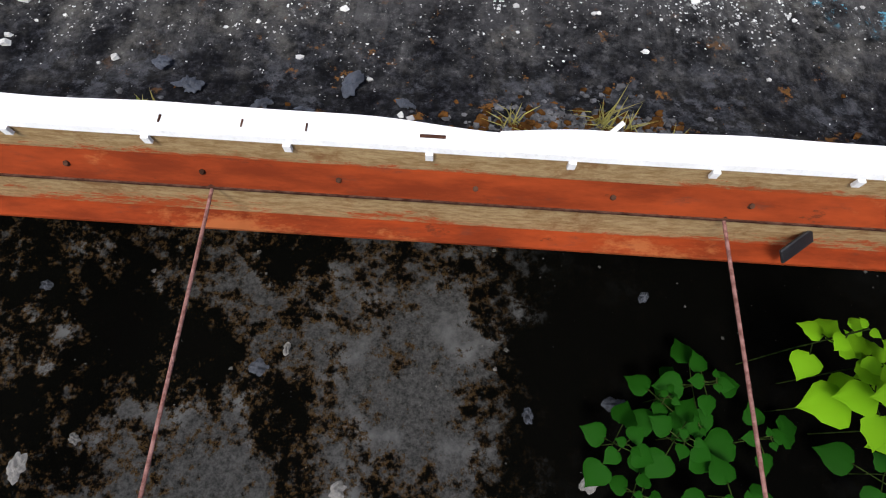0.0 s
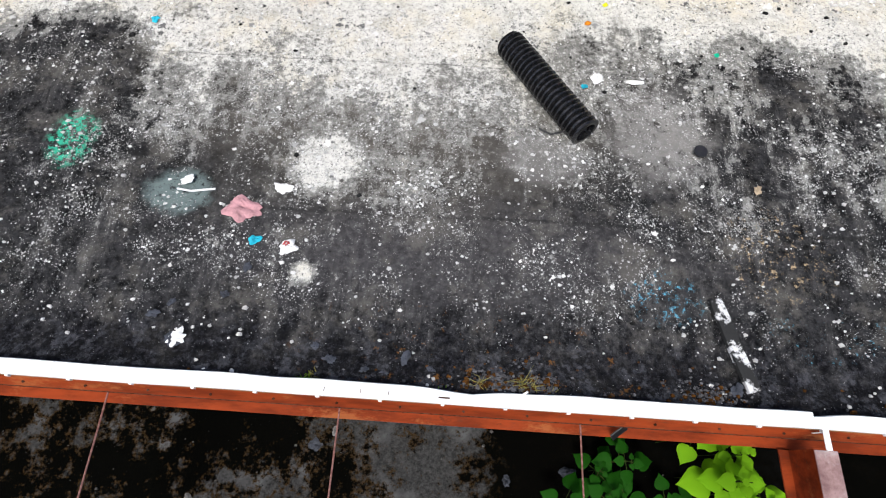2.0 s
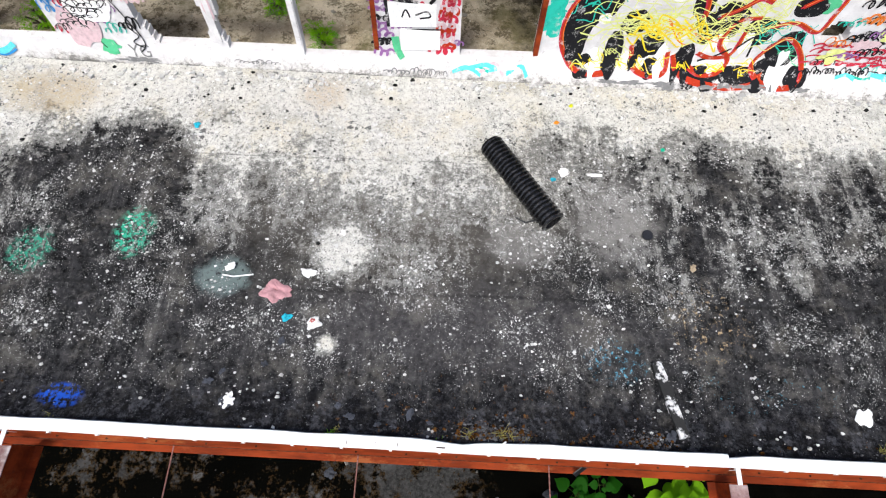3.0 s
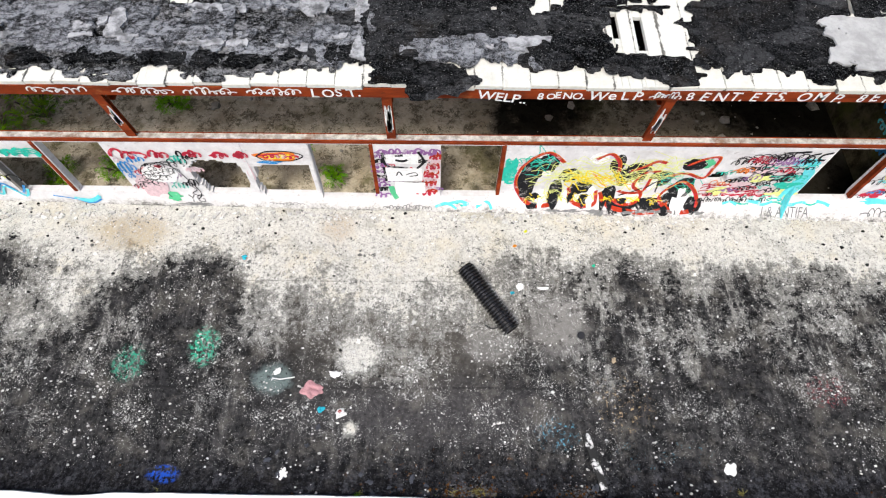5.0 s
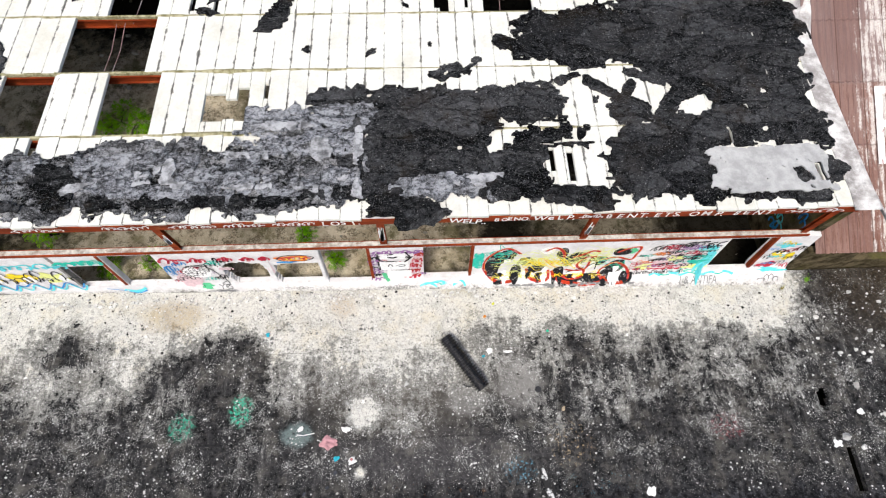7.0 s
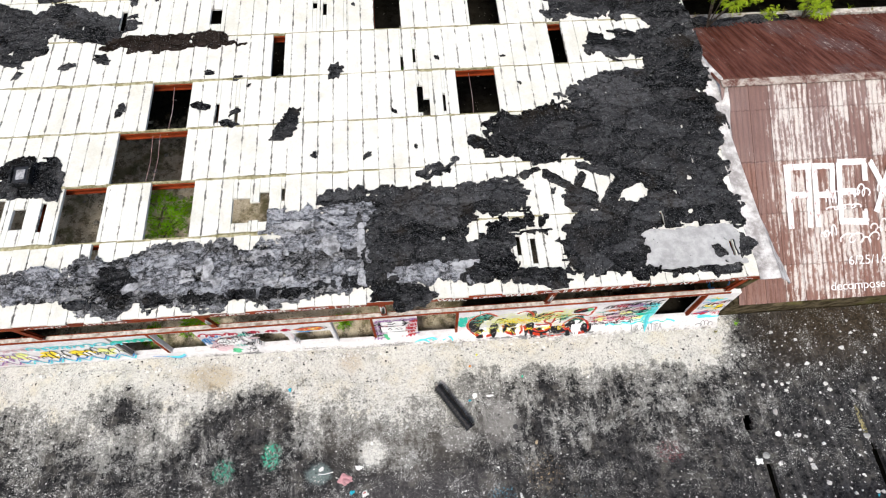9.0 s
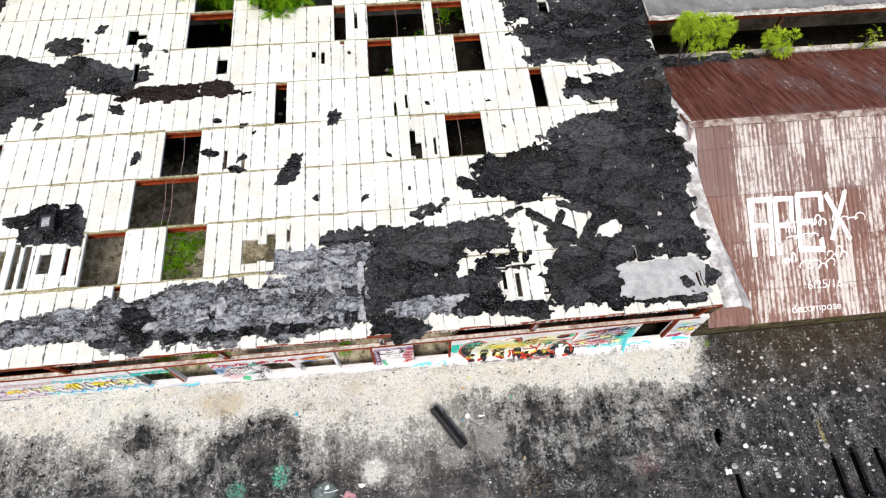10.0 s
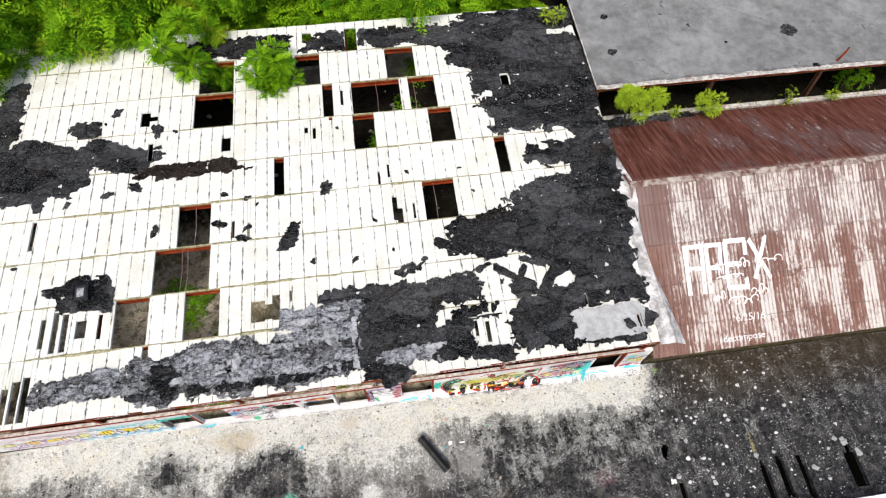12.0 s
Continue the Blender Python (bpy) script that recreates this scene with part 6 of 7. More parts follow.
tangle("cream", 34, (530, 112), (200, 18), 60, 8, 0.015), tangle("yellow", 9, (490, 120), (70, 12), 36, -6, 0.028), tangle("yellow", 26, (470, 188), (220, 8), 14, 2, 0.014), tangle("cream", 12, (330, 180), (80, 14), 16, 0, 0.014)
for k in range(9):
    disc("grey", 330 + 56 * k + rg.uniform(-20, 20), 236 + rg.uniform(-4, 4), rg.uniform(14, 34), rg.uniform(1.5, 4), 600 + k, 0.5)
# tags east of the mural
g.blob("cream", 6.9, 0.45, 0.35, 0.12, 31)
g.blob("pink", 6.2, 1.15, 0.35, 0.15, 32)
g.blob("cyan", 7.05, 0.7, 0.14, 0.55, 33, 0.4)
g.blob("cyan", 6.9, 1.35, 0.25, 0.12, 34, 0.4)
for k in range(8):
    g.scrawl("black", 5.6 + 0.22 * (k % 3), 6.6 + 0.2 * (k % 3), 0.75 + 0.11 * k - 0.06, 0.75 + 0.11 * k + 0.1, 0.026, 6, 40 + k)
for k in range(4):
    g.scrawl("crimson", 5.25, 6.7 - 0.2 * k, 0.34 + 0.1 * k, 0.44 + 0.1 * k, 0.035, 7, 60 + k)
    g.scrawl("teal", 6.2, 7.15, 0.25 + 0.3 * k, 0.4 + 0.3 * k, 0.025, 4, 70 + k)
for k, x in enumerate((5.25, 5.42, 5.6, 5.77, 5.95, 6.1, 6.28, 6.5)):
    g.scrawl("black", x, x + 0.15, 0.22, 0.32 + 0.03 * (k % 2), 0.02, 2, 700 + k)
for pts in ([(6.28, 1.6), (6.78, 1.64)], [(6.52, 1.62), (6.4, 1.36)], [(6.98, 1.6), (6.82, 1.54), (6.8, 1.42), (6.95, 1.4)], [(7.2, 1.62), (7.05, 1.56), (7.03, 1.44), (7.16, 1.42)]):
    g.stroke("black", pts, 0.055)
g.blob("black", 6.78, 0.92, 0.16, 0.12, 35, 0.4), g.blob("black", 6.3, 0.98, 0.14, 0.06, 36, 0.5)
for k in range(5):
    g.scrawl(("black", "crimson", "black", "purple", "black")[k], 5.5 + 0.3 * k, 5.95 + 0.28 * k, 1.25 + 0.05 * (k % 3), 1.5 + 0.05 * (k % 3), 0.03, 4, 400 + k)
    g.blob(("cream", "pink", "cream", "pink", "teal")[k], 5.6 + 0.32 * k, 0.5 + 0.2 * (k % 3), 0.2, 0.1, 410 + k, 0.4)
for k in range(16):
    u, v = 5.35 + 0.28 * (k % 6), 0.35 + 0.3 * (k // 5) + 0.08 * (k % 3)
    g.scrawl(("black", "purple", "black", "crimson", "black", "teal", "orange")[k % 7], u, u + 0.34, v, v + 0.2, (0.02, 0.035, 0.028)[k % 3], 3, 440 + k)
for k in range(14):
    u, v = -6.1 + 0.25 * (k % 6), 0.4 + 0.35 * (k // 5) + 0.09 * (k % 3)
    g.scrawl(("crimson", "black", "purple", "teal", "black", "pink", "blue")[k % 7], u, u + 0.3, v, v + 0.24, (0.02, 0.03, 0.045)[k % 3], 3, 460 + k)
for k in range(9):
    u, v = -1.22 + 0.13 * k, 0.4 + 0.14 * (k * 5 % 8)
    g.scrawl(("black", "crimson", "purple")[k % 3], u, u + 0.22, v, v + 0.2, 0.03, 3, 480 + k)
# panel past the doorway
g.blob("yellow", 8.82, 0.95, 0.2, 0.13, 85), g.blob("cyan", 8.85, 1.35, 0.22, 0.1, 86, 0.5), g.blob("crimson", 8.82, 0.45, 0.22, 0.11, 87, 0.4), g.blob("cyan", 8.95, 0.26, 0.3, 0.05, 88, 0.5), g.blob("white", 8.78, 1.0, 0.05, 0.05, 89), g.blob("white", 8.95, 0.98, 0.05, 0.05, 90), g.blob("yellow", 9.15, 0.86, 0.1, 0.14, 91, 0.4)
g.stroke("black", [(8.6, 0.95), (8.7, 1.1), (8.84, 1.04), (8.96, 1.1), (9.08, 0.98), (8.95, 0.8), (8.7, 0.82), (8.6, 0.95)], 0.022)
for k in range(14):
    u, v = 8.45 + 0.22 * (k % 4), 0.3 + 0.34 * (k // 4) + 0.06 * (k % 3)
    g.scrawl(("black", "blue", "black", "crimson", "black", "cyan", "yellow")[k % 7], u, min(u + 0.32, 9.36), v, v + 0.2, (0.022, 0.035)[k % 2], 2, 80 + k)
g.scrawl("grey", 8.75, 9.25, 0.03, 0.18, 0.018, 3, 97)
# blue sill under the opening, middle panel
for k in range(7):
    g.stroke(("cyan", "teal", "cyan", "pink", "cyan", "white", "cyan")[k], [(-0.1 + 0.14 * k, 0.08 + 0.03 * (k % 3)), (0.12 + 0.14 * k, 0.14 + 0.02 * (k % 4)), (0.34 + 0.12 * k, 0.06 + 0.04 * (k % 3))], (0.06, 0.04, 0.07)[k % 3])
for k in range(9):
    g.stroke(("cyan", "teal", "cyan")[k % 3], [(5.8 + 0.24 * k, 0.2 + 0.03 * (k % 3)), (5.95 + 0.24 * k, 0.24 - 0.04 * (k % 2)), (6.1 + 0.24 * k, 0.19 + 0.02 * (k % 4))], (0.05, 0.03, 0.06)[k % 3])
for k in range(14):
    g.scrawl(("crimson", "red", "pink")[k % 3], -0.42 + 0.02 * k, -0.12 + 0.008 * k, 0.3 + 0.085 * k, 0.46 + 0.085 * k, 0.05, 2, 720 + k)
for k in range(9):
    g.scrawl(("purple", "black", "purple")[k % 3], -1.28, -1.0, 0.25 + 0.14 * k, 0.42 + 0.14 * k, 0.045, 2, 740 + k)
for k in range(6):
    g.scrawl("purple", -1.2 + 0.19 * k, -0.98 + 0.19 * k, 1.46, 1.64, 0.045, 2, 760 + k)
for u, v, a, b in ((-0.72, 1.36, 0.3, 0.16), (-0.72, 0.92, 0.36, 0.22), (-0.6, 0.52, 0.3, 0.18)):
    g.stroke("white", [(u - a, v), (u + a, v)], 2 * b, False)
for pts in ([(-1.08, 1.52), (-1.02, 1.18), (-0.62, 1.12)], [(-0.42, 1.56), (-0.32, 1.3), (-0.45, 1.1)], [(-0.85, 1.44), (-0.7, 1.46)], [(-0.85, 1.33), (-0.72, 1.3), (-0.62, 1.34)], [(-1.08, 1.14), (-1.06, 0.72)]):
    g.stroke("black", pts, 0.06)
for pts in ([(-0.86, 0.88), (-0.8, 1.0), (-0.74, 0.88)], [(-0.66, 0.92), (-0.5, 0.98), (-0.45, 0.9), (-0.6, 0.87)], [(-0.9, 0.68), (-0.3, 0.7)], [(-0.6, 0.52), (-0.36, 0.5)]):
    g.stroke("black", pts, 0.03)
g.stroke("green", [(-0.98, 0.56), (-0.95, 0.35), (-0.88, 0.22)], 0.13)
for k in range(5):
    g.scrawl("grey", -1.15 + 0.2 * k, -0.98 + 0.2 * k, 0.02, 0.12, 0.016, 2, 780 + k)
# panel of tags round the two broken openings
for k, (u0, u1, v0, v1) in enumerate(((-6.05, -5.5, 1.3, 1.58), (-5.35, -5.05, 1.32, 1.56), (-4.7, -4.45, 1.35, 1.55), (-4.25, -3.95, 1.33, 1.56), (-3.8, -3.6, 1.35, 1.56))):
    g.scrawl("crimson", u0, u1, v0, v1, 0.07, 2, 110 + k)
g.blob("orange", -3.0, 1.4, 0.42, 0.12, 120, 0.2), g.blob("yellow", -3.0, 1.4, 0.3, 0.07, 121, 0.2), g.scrawl("crimson", -3.35, -2.65, 1.34, 1.48, 0.04, 5, 122)
g.stroke("black", [(-3.42, 1.4), (-3.2, 1.53), (-2.8, 1.53), (-2.55, 1.42), (-2.8, 1.29), (-3.25, 1.29), (-3.42, 1.4)], 0.03)
g.blob("blue", -3.2, 1.24, 0.2, 0.04, 123), g.blob("pink", -3.66, 0.95, 0.06, 0.3, 124), g.blob("pink", -5.75, 0.55, 0.25, 0.4, 125, 0.3), g.blob("green", -5.42, 0.22, 0.16, 0.1, 126, 0.4), g.blob("grey", -5.0, 0.05, 0.35, 0.04, 128, 0.6)
g.blob("white", -5.42, 0.86, 0.33, 0.26, 127, 0.1), g.stroke("black", [(-5.78, 0.9), (-5.65, 1.12), (-5.35, 1.2), (-5.1, 1.08), (-4.95, 0.7), (-4.85, 0.3), (-4.95, 0.16)], 0.022), g.stroke("black", [(-5.76, 0.95), (-5.6, 0.85), (-5.25, 0.85), (-5.1, 0.98)], 0.018), g.stroke("black", [(-5.76, 0.85), (-5.62, 0.45), (-5.45, 0.15)], 0.02), g.stroke("black", [(-5.0, 0.55), (-4.9, 0.4), (-5.02, 0.3), (-4.88, 0.22)], 0.02)
g.stroke("crimson", [(-5.42, 1.12), (-5.35, 1.06), (-5.32, 1.13)], 0.06, False)
for k in range(8):
    g.scrawl("black", -6.05 + 0.1 * k, -5.6 + 0.12 * k, 0.45 + 0.1 * k, 0.62 + 0.1 * k, 0.018, 4, 130 + k)
g.scrawl("blue", -6.1, -5.8, 0.9, 1.3, 0.04, 3, 141), g.scrawl("grey", -3.5, -2.8, 0.06, 0.13, 0.01, 9, 142)
# blue and yellow lettering at the west end
for k in range(7):
    u = -13.9 + 0.8 * k
    g.blob("yellow" if k % 3 else "cream", u + 0.3, 0.85, 0.3, 0.2, 150 + k, 0.5)
    g.blob("white", u + 0.5, 0.75, 0.12, 0.14, 250 + k, 0.3)
    g.stroke("blue" if k > 2 else "purple", [(u, 0.5), (u + 0.15, 0.3 + 0.1 * (k % 2)), (u + 0.4, 0.55), (u + 0.6, 0.25), (u + 0.8, 0.5)], 0.05)
    g.stroke("cyan" if k > 2 else "pink", [(u, 0.42), (u + 0.2, 0.22), (u + 0.4, 0.46), (u + 0.65, 0.18), (u + 0.8, 0.4)], 0.06)
    g.scrawl("purple" if k < 4 else "black", u, u + 0.85, 0.5, 1.2, 0.035, 4, 160 + k)
    g.scrawl("cyan" if k > 3 else "pink", u, u + 0.85, 1.2, 1.5, 0.06, 3, 170 + k)
g.stroke("cyan", [(-7.5, 0.15), (-7.2, 0.08), (-6.95, 0.2)], 0.09), g.stroke("blue", [(-7.9, 0.2), (-7.5, 0.12), (-7.2, 0.02), (-6.95, 0.12)], 0.03)
for k in range(5):
    g.scrawl("teal", -8.4, -7.4, 1.34, 1.58, 0.04, 4, 180 + k)
g.done()


def lettering(text, size, m, material, parent, label, bold=0.0):
    cu = bpy.data.curves.new("lettering", "FONT")
    cu.body, cu.size, cu.offset = text, size, bold
    ob = new("lettering_source", cu)
    bpy.context.view_layer.update()
    me = bpy.data.meshes.new_from_object(ob.evaluated_get(bpy.context.evaluated_depsgraph_get()))
    bpy.data.objects.remove(ob)
    me.materials.clear()
    me.materials.append(material)
    made = new("lettering", me)
    made.parent, made.matrix_basis = parent, m
    return tagged(made, label)


# white hand lettering on the fascia, black on the wall's foot
hand = random.Random(8)
for text, x, size in (("WELP..", 0.55, 0.27), ("8", 1.5, 0.2), ("O", 1.65, 0.18), ("E", 1.78, 0.2), ("N", 1.9, 0.2), ("O.", 2.05, 0.2), ("W", 2.3, 0.28), ("e", 2.62, 0.28), ("L", 2.82, 0.27), ("P.", 3.0, 0.27), ("8", 3.85, 0.24), ("E", 4.05, 0.28), ("N", 4.27, 0.28), ("T.", 4.52, 0.28), ("E", 4.85, 0.27), ("T", 5.05, 0.27), ("S.", 5.25, 0.27),
                      ("O", 5.6, 0.27), ("M", 5.85, 0.27), ("P.", 6.15, 0.27), ("8", 6.55, 0.24), ("E", 6.75, 0.27), ("N", 6.97, 0.27), ("T", 7.22, 0.27), ("L", -2.05, 0.26), ("O", -1.88, 0.24), ("S", -1.66, 0.24), ("T.", -1.47, 0.26)):
    lettering(text, size, pose(x, 6.826, 2.975 + hand.uniform(-0.01, 0.02), 90, hand.uniform(-9, 9), 0), INK["white"], fascia, "white hand lettering", 0.004)
for text, size, u, v in (("YG", 0.26, -5.15, 0.08), ("1 & ANTIFA", 0.2, 6.6, 0.03)):
    ob = lettering(text, size, Matrix(), INK["grey"], wall_south, "grey lettering")
    for q in ob.data.vertices:
        q.co = wall_point(u + q.co.x, v + q.co.y, -0.008)
f2 = Spray(lambda u, v, d: (u, 6.829 + d, v), fascia, "spray scrawl on the steel")
for k, (u0, u1) in enumerate(((-9.6, -8.6), (-8.2, -7.2), (-6.4, -5.5), (-5.1, -4.2), (-4.0, -3.2), (-3.0, -2.2), (3.3, 3.75), (7.7, 8.9))):
    f2.scrawl("white", u0, u1, 3.0, 3.16, 0.028, 7, 200 + k)
f2.done()
ap = Spray(lambda u, v, d: (u, v, 1.15 + (v - 6.6) * 0.376 + 0.045 - 3 * d), None, "letters on the iron roof")
AY0, AY1 = 8.62, 10.35
for pts in ([(11.38, AY0), (11.4, AY1)], [(11.98, AY0), (12.06, AY1)], [(11.3, AY1), (12.15, AY1)], [(11.4, 9.55), (12.0, 9.55)], [(12.22, AY0), (12.26, AY1)], [(12.2, AY1), (12.86, AY1 - 0.03)], [(12.82, AY1), (12.76, 9.5)], [(12.8, 9.52), (12.3, 9.52)], [(12.96, 8.75), (13.04, AY1 + 0.06)], [(12.98, AY1 + 0.06), (13.88, AY1 + 0.05)], [(13.84, AY1), (13.82, 9.85)],
            [(13.0, 9.57), (13.45, 9.57)], [(12.9, 8.74), (13.8, 8.68)], [(13.72, 8.7), (13.72, 9.0)], [(14.03, AY1 + 0.04), (14.72, 8.9)], [(14.72, AY1 + 0.08), (14.08, 8.94)]):
    ap.stroke("chalk", pts, 0.2, False)
    ap.stroke("chalk", [(u + 0.03, v + 0.05) for u, v in pts], 0.1, False)
for k, (u0, u1, v0, v1) in enumerate(((12.55, 12.95, 9.2, 9.75), (13.3, 13.9, 9.4, 9.85), (14.2, 15.3, 9.45, 9.85), (12.6, 13.6, 9.05, 9.25), (12.3, 12.75, 8.3, 8.7), (13.0, 14.1, 8.1, 8.45), (13.9, 14.5, 8.35, 8.75))):
    ap.scrawl("chalk", u0, u1, v0, v1, 0.05, 3, 220 + k)
iron = [o for o in bpy.data.objects if o.name.startswith("corrugated_roof")][0]
ap.parent = iron
ap.done()
for text, x, y, size in (("decompose", 12.42, 6.82, 0.37), ("6/25/16", 13.05, 7.5, 0.4)):
    lettering(text, size, pose(x, y, 1.15 + (y - 6.6) * 0.376 + 0.05, 20.6, 0, 0), INK["white"], iron, "white hand lettering", -0.002)
east = [o for o in bpy.data.objects if o.name.startswith("wall_east")][0]
we = Spray(lambda u, v, d: (9.247 + d, u, v), east, "spray paint on the dark wall")
for k in range(10):
    we.scrawl(("blue", "cyan", "blue", "white", "blue")[k % 5], 7.2 + 0.35 * (k % 4), 7.9 + 0.35 * (k % 4), 0.4 + 0.25 * k, 0.75 + 0.25 * k, 0.06, 4, 520 + k)
we.done()
# scrawl on two posts
for x, s in ((-5.47, 1), (-0.88, 2), (3.68, 3)):
    p2 = Spray(lambda u, v, d: (u, 6.866 + d, v), None, "spray scrawl on the post")
    p2.parent = min((o for o in bpy.data.objects if o.name.startswith("post")), key=lambda o: abs(o.data.vertices[0].co.x - x) + abs(o.data.vertices[0].co.y - 7))
    p2.scrawl("white", x - 0.05, x + 0.05, 2.0, 2.75, 0.025, 5, 300 + s)
    p2.done()
# window posts and stubs in the wall's openings
for x, m in ((-7.36, RED), (-2.45, WHITE_WALL), (-3.67, WHITE_WALL), (-8.44, BLOCK), (-1.27, RED), (1.16, RED), (8.38, RED)):
    v = [wall_point(x + a, z, d) for z in (0.32, 1.73) for d in (-0.012, 0.1) for a in (-0.035, 0.035)]
    tagged(raw("mullion", v, [(0, 2, 3, 1), (4, 5, 7, 6), (0, 1, 5, 4), (2, 6, 7, 3), (0, 4, 6, 2), (1, 3, 7, 5)], m), "slim steel mullion beside a wall opening", "mullion", "mullions of the wall")

# ---- roof details ----
def vent_box():
    bm = boxes((-0.2, 0.2, -0.26, 0.26, 0, 0.2))
    bmesh.ops.bevel(bm, geom=bm.edges[:], offset=0.02, segments=2, affect="EDGES")
    ob = part("roof_vent", bm, BLACK_PLASTIC)
    for b in ((-0.27, -0.21, -0.33, 0.33, 0.18, 0.24), (0.21, 0.27, -0.33, 0.33, 0.18, 0.24), (-0.21, 0.21, -0.33, -0.27, 0.18, 0.24), (-0.21, 0.21, 0.27, 0.33, 0.18, 0.24)):
        part("rim", boxes(b), SLATE_TAR, ob, "dusty black rim")
    part("lid", boxes((-0.1, 0.12, -0.16, 0.14, 0.2, 0.222)), PALE_STRIP, ob, "pale dusty lid")
    return tagged(ob, "squat black box-shaped roof vent on ragged felt", "vent")


vent_box().matrix_basis = pose(-10.4, 11.05, ROOF_Z + 0.02, 0, 0, 4)
flake = 0
for x, y, r in ((-10.18, 18.75, 0.28), (-8.5, 17.75, 0.42), (-7.8, 17.6, 0.14), (-8.41, 16.9, 0.2), (-5.42, 20.65, 0.2), (-1.43, 17.05, 0.1), (-9.1, 15.16, 0.36), (-10.1, 14.95, 0.26), (-11.5, 14.67, 0.2), (-12.53, 14.75, 0.4), (-5.8, 14.47, 0.2), (-4.97, 14.2, 0.17), (-2.0, 14.3, 0.4),
                (1.14, 14.65, 0.12), (-5.95, 13.25, 0.32), (-4.93, 12.95, 0.22), (-8.25, 13.2, 0.26), (-0.27, 12.67, 0.13), (-5.06, 12.55, 0.28), (4.67, 10.9, 0.16), (4.35, 9.45, 0.15), (6.5, 9.1, 0.22), (-12.9, 12.3, 0.15), (-1.1, 11.2, 0.17), (-2.6, 11.3, 0.16), (3.6, 13.5, 0.1), (3.2, 14.6, 0.1), (-4.6, 13.9, 0.1), (0.3, 11.4, 0.1)):
    flake += 1
    crumpled("felt_scrap", x, y, r, r * 0.62, 0.02, TAR, "loose black scrap of felt on white planks", "felt scrap", flake * 47, flake + 60, z=ROOF_Z + 0.004)
crumpled("felt_flap", -0.15, 6.85, 0.55, 0.32, 0.05, TAR, "black felt flap hanging over the roof edge", "felt flap", 0, 5, z=ROOF_Z + 0.01)
# trusses of the hall below the holes
for x in (-14.6, -10.03, -5.47, -0.88, 3.68, 8.9):
    bm = bmesh.new()
    ibeam(bm, (x, 7.05, ROOF_Z - 0.31), (x, 22.7, ROOF_Z - 0.31), 0.35, 0.16)
    tagged(part("rafter", bm, RED), "rust-red steel rafter under the plank roof", "rafter", "rafters of the hall")
for x, y in ((-6.9, 13.3), (-7.1, 11.6), (-7.3, 11.55), (2.1, 13.3), (-3.9, 20.2), (1.9, 18.5), (0.3, 18.5)):
    bm = bmesh.new()
    rod(bm, [(x, y - 0.9, ROOF_Z - 0.2), (x + 0.03, y, ROOF_Z - 0.24), (x, y + 0.85, ROOF_Z - 0.2)], 0.01, 6)
    tagged(part("sag_rod", bm, PALE_STEEL), "thin pale sag rod below the roof hole", "rod", "sag rods of the hall")

# ---- plants ----
def leaf_material(name, dark, light, glow=0.35):
    m = Mat(name, 0.7)
    c = m.mix(m.island(), dark, light)
    c = m.mix(m.math("MULTIPLY", m.step(m.noise(1.3, 5, 0.6), 0.4, 0.65), 0.25), c, tuple(0.7 * a + 0.3 * b for a, b in zip(dark, light)))
    mat = m.done(c)
    t = m.t
    tr = t.nodes.new("ShaderNodeBsdfTranslucent")
    mixer = t.nodes.new("ShaderNodeMixShader")
    mixer.inputs[0].default_value = glow
    t.links.new(c, tr.inputs[0])
    t.links.new(m.b.outputs[0], mixer.inputs[1])
    t.links.new(tr.outputs[0], mixer.inputs[2])
    t.links.new(mixer.outputs[0], t.nodes["Material Output"].inputs[0])
    return mat


TREE_LEAF = leaf_material("tree_leaf", (0.03, 0.13, 0.003), (0.28, 0.5, 0.012), 0.28)
YELLOW_LEAF = leaf_material("yellow_green_leaf", (0.2, 0.33, 0.012), (0.48, 0.6, 0.04), 0.3)
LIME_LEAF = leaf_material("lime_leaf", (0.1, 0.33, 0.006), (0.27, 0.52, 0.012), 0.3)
# green darkened in its colour for the shade under the roof edge
SHADED_LEAF = leaf_material("shaded_green_leaf", (0.005, 0.045, 0.002), (0.014, 0.085, 0.004), 0.2)
BARK = speckled("grey_brown_bark", (0.05, 0.04, 0.03), (0.13, 0.11, 0.09), 9.0)
STALK = speckled("green_stalk", (0.015, 0.025, 0.006), (0.05, 0.075, 0.02), 9.0)


def frond(rg, length, pairs, droop):
    """A feathered leaf: pointed leaflets in pairs joined by a thin drooping stalk from the origin along +x."""
    verts = [(length * k / pairs, 0.0, -droop * length * (k / pairs) ** 2) for k in range(pairs + 1)]
    faces = []
    for k in range(1, pairs + 1):
        s = k / pairs
        x, _, z = verts[k]
        size = length * 0.4 * (1 - 0.5 * abs(s - 0.4)) * rg.uniform(0.8, 1.15)
        b = len(verts)
        verts.append((verts[k - 1][0], 0.008, verts[k - 1][2]))
        faces.append((k - 1, k, b))
        for side in (-1, 1):
            b = len(verts)
            a = rg.uniform(0.8, 1.15)
            dx, dy = math.cos(a) * size, math.sin(a) * size * side
            tip = -0.25 * size + rg.uniform(-0.15, 0.15) * size
            w = size * 0.34
            verts += [(x + dx * 0.45 + w * 0.6, dy * 0.45 - w * 0.3 * side, z + tip * 0.3), (x + dx, dy, z + tip), (x + dx * 0.45 - w * 0.6, dy * 0.45 + w * 0.3 * side, z + tip * 0.3)]
            faces.append((k, b, b + 1, b + 2))
    return np.array(verts), faces


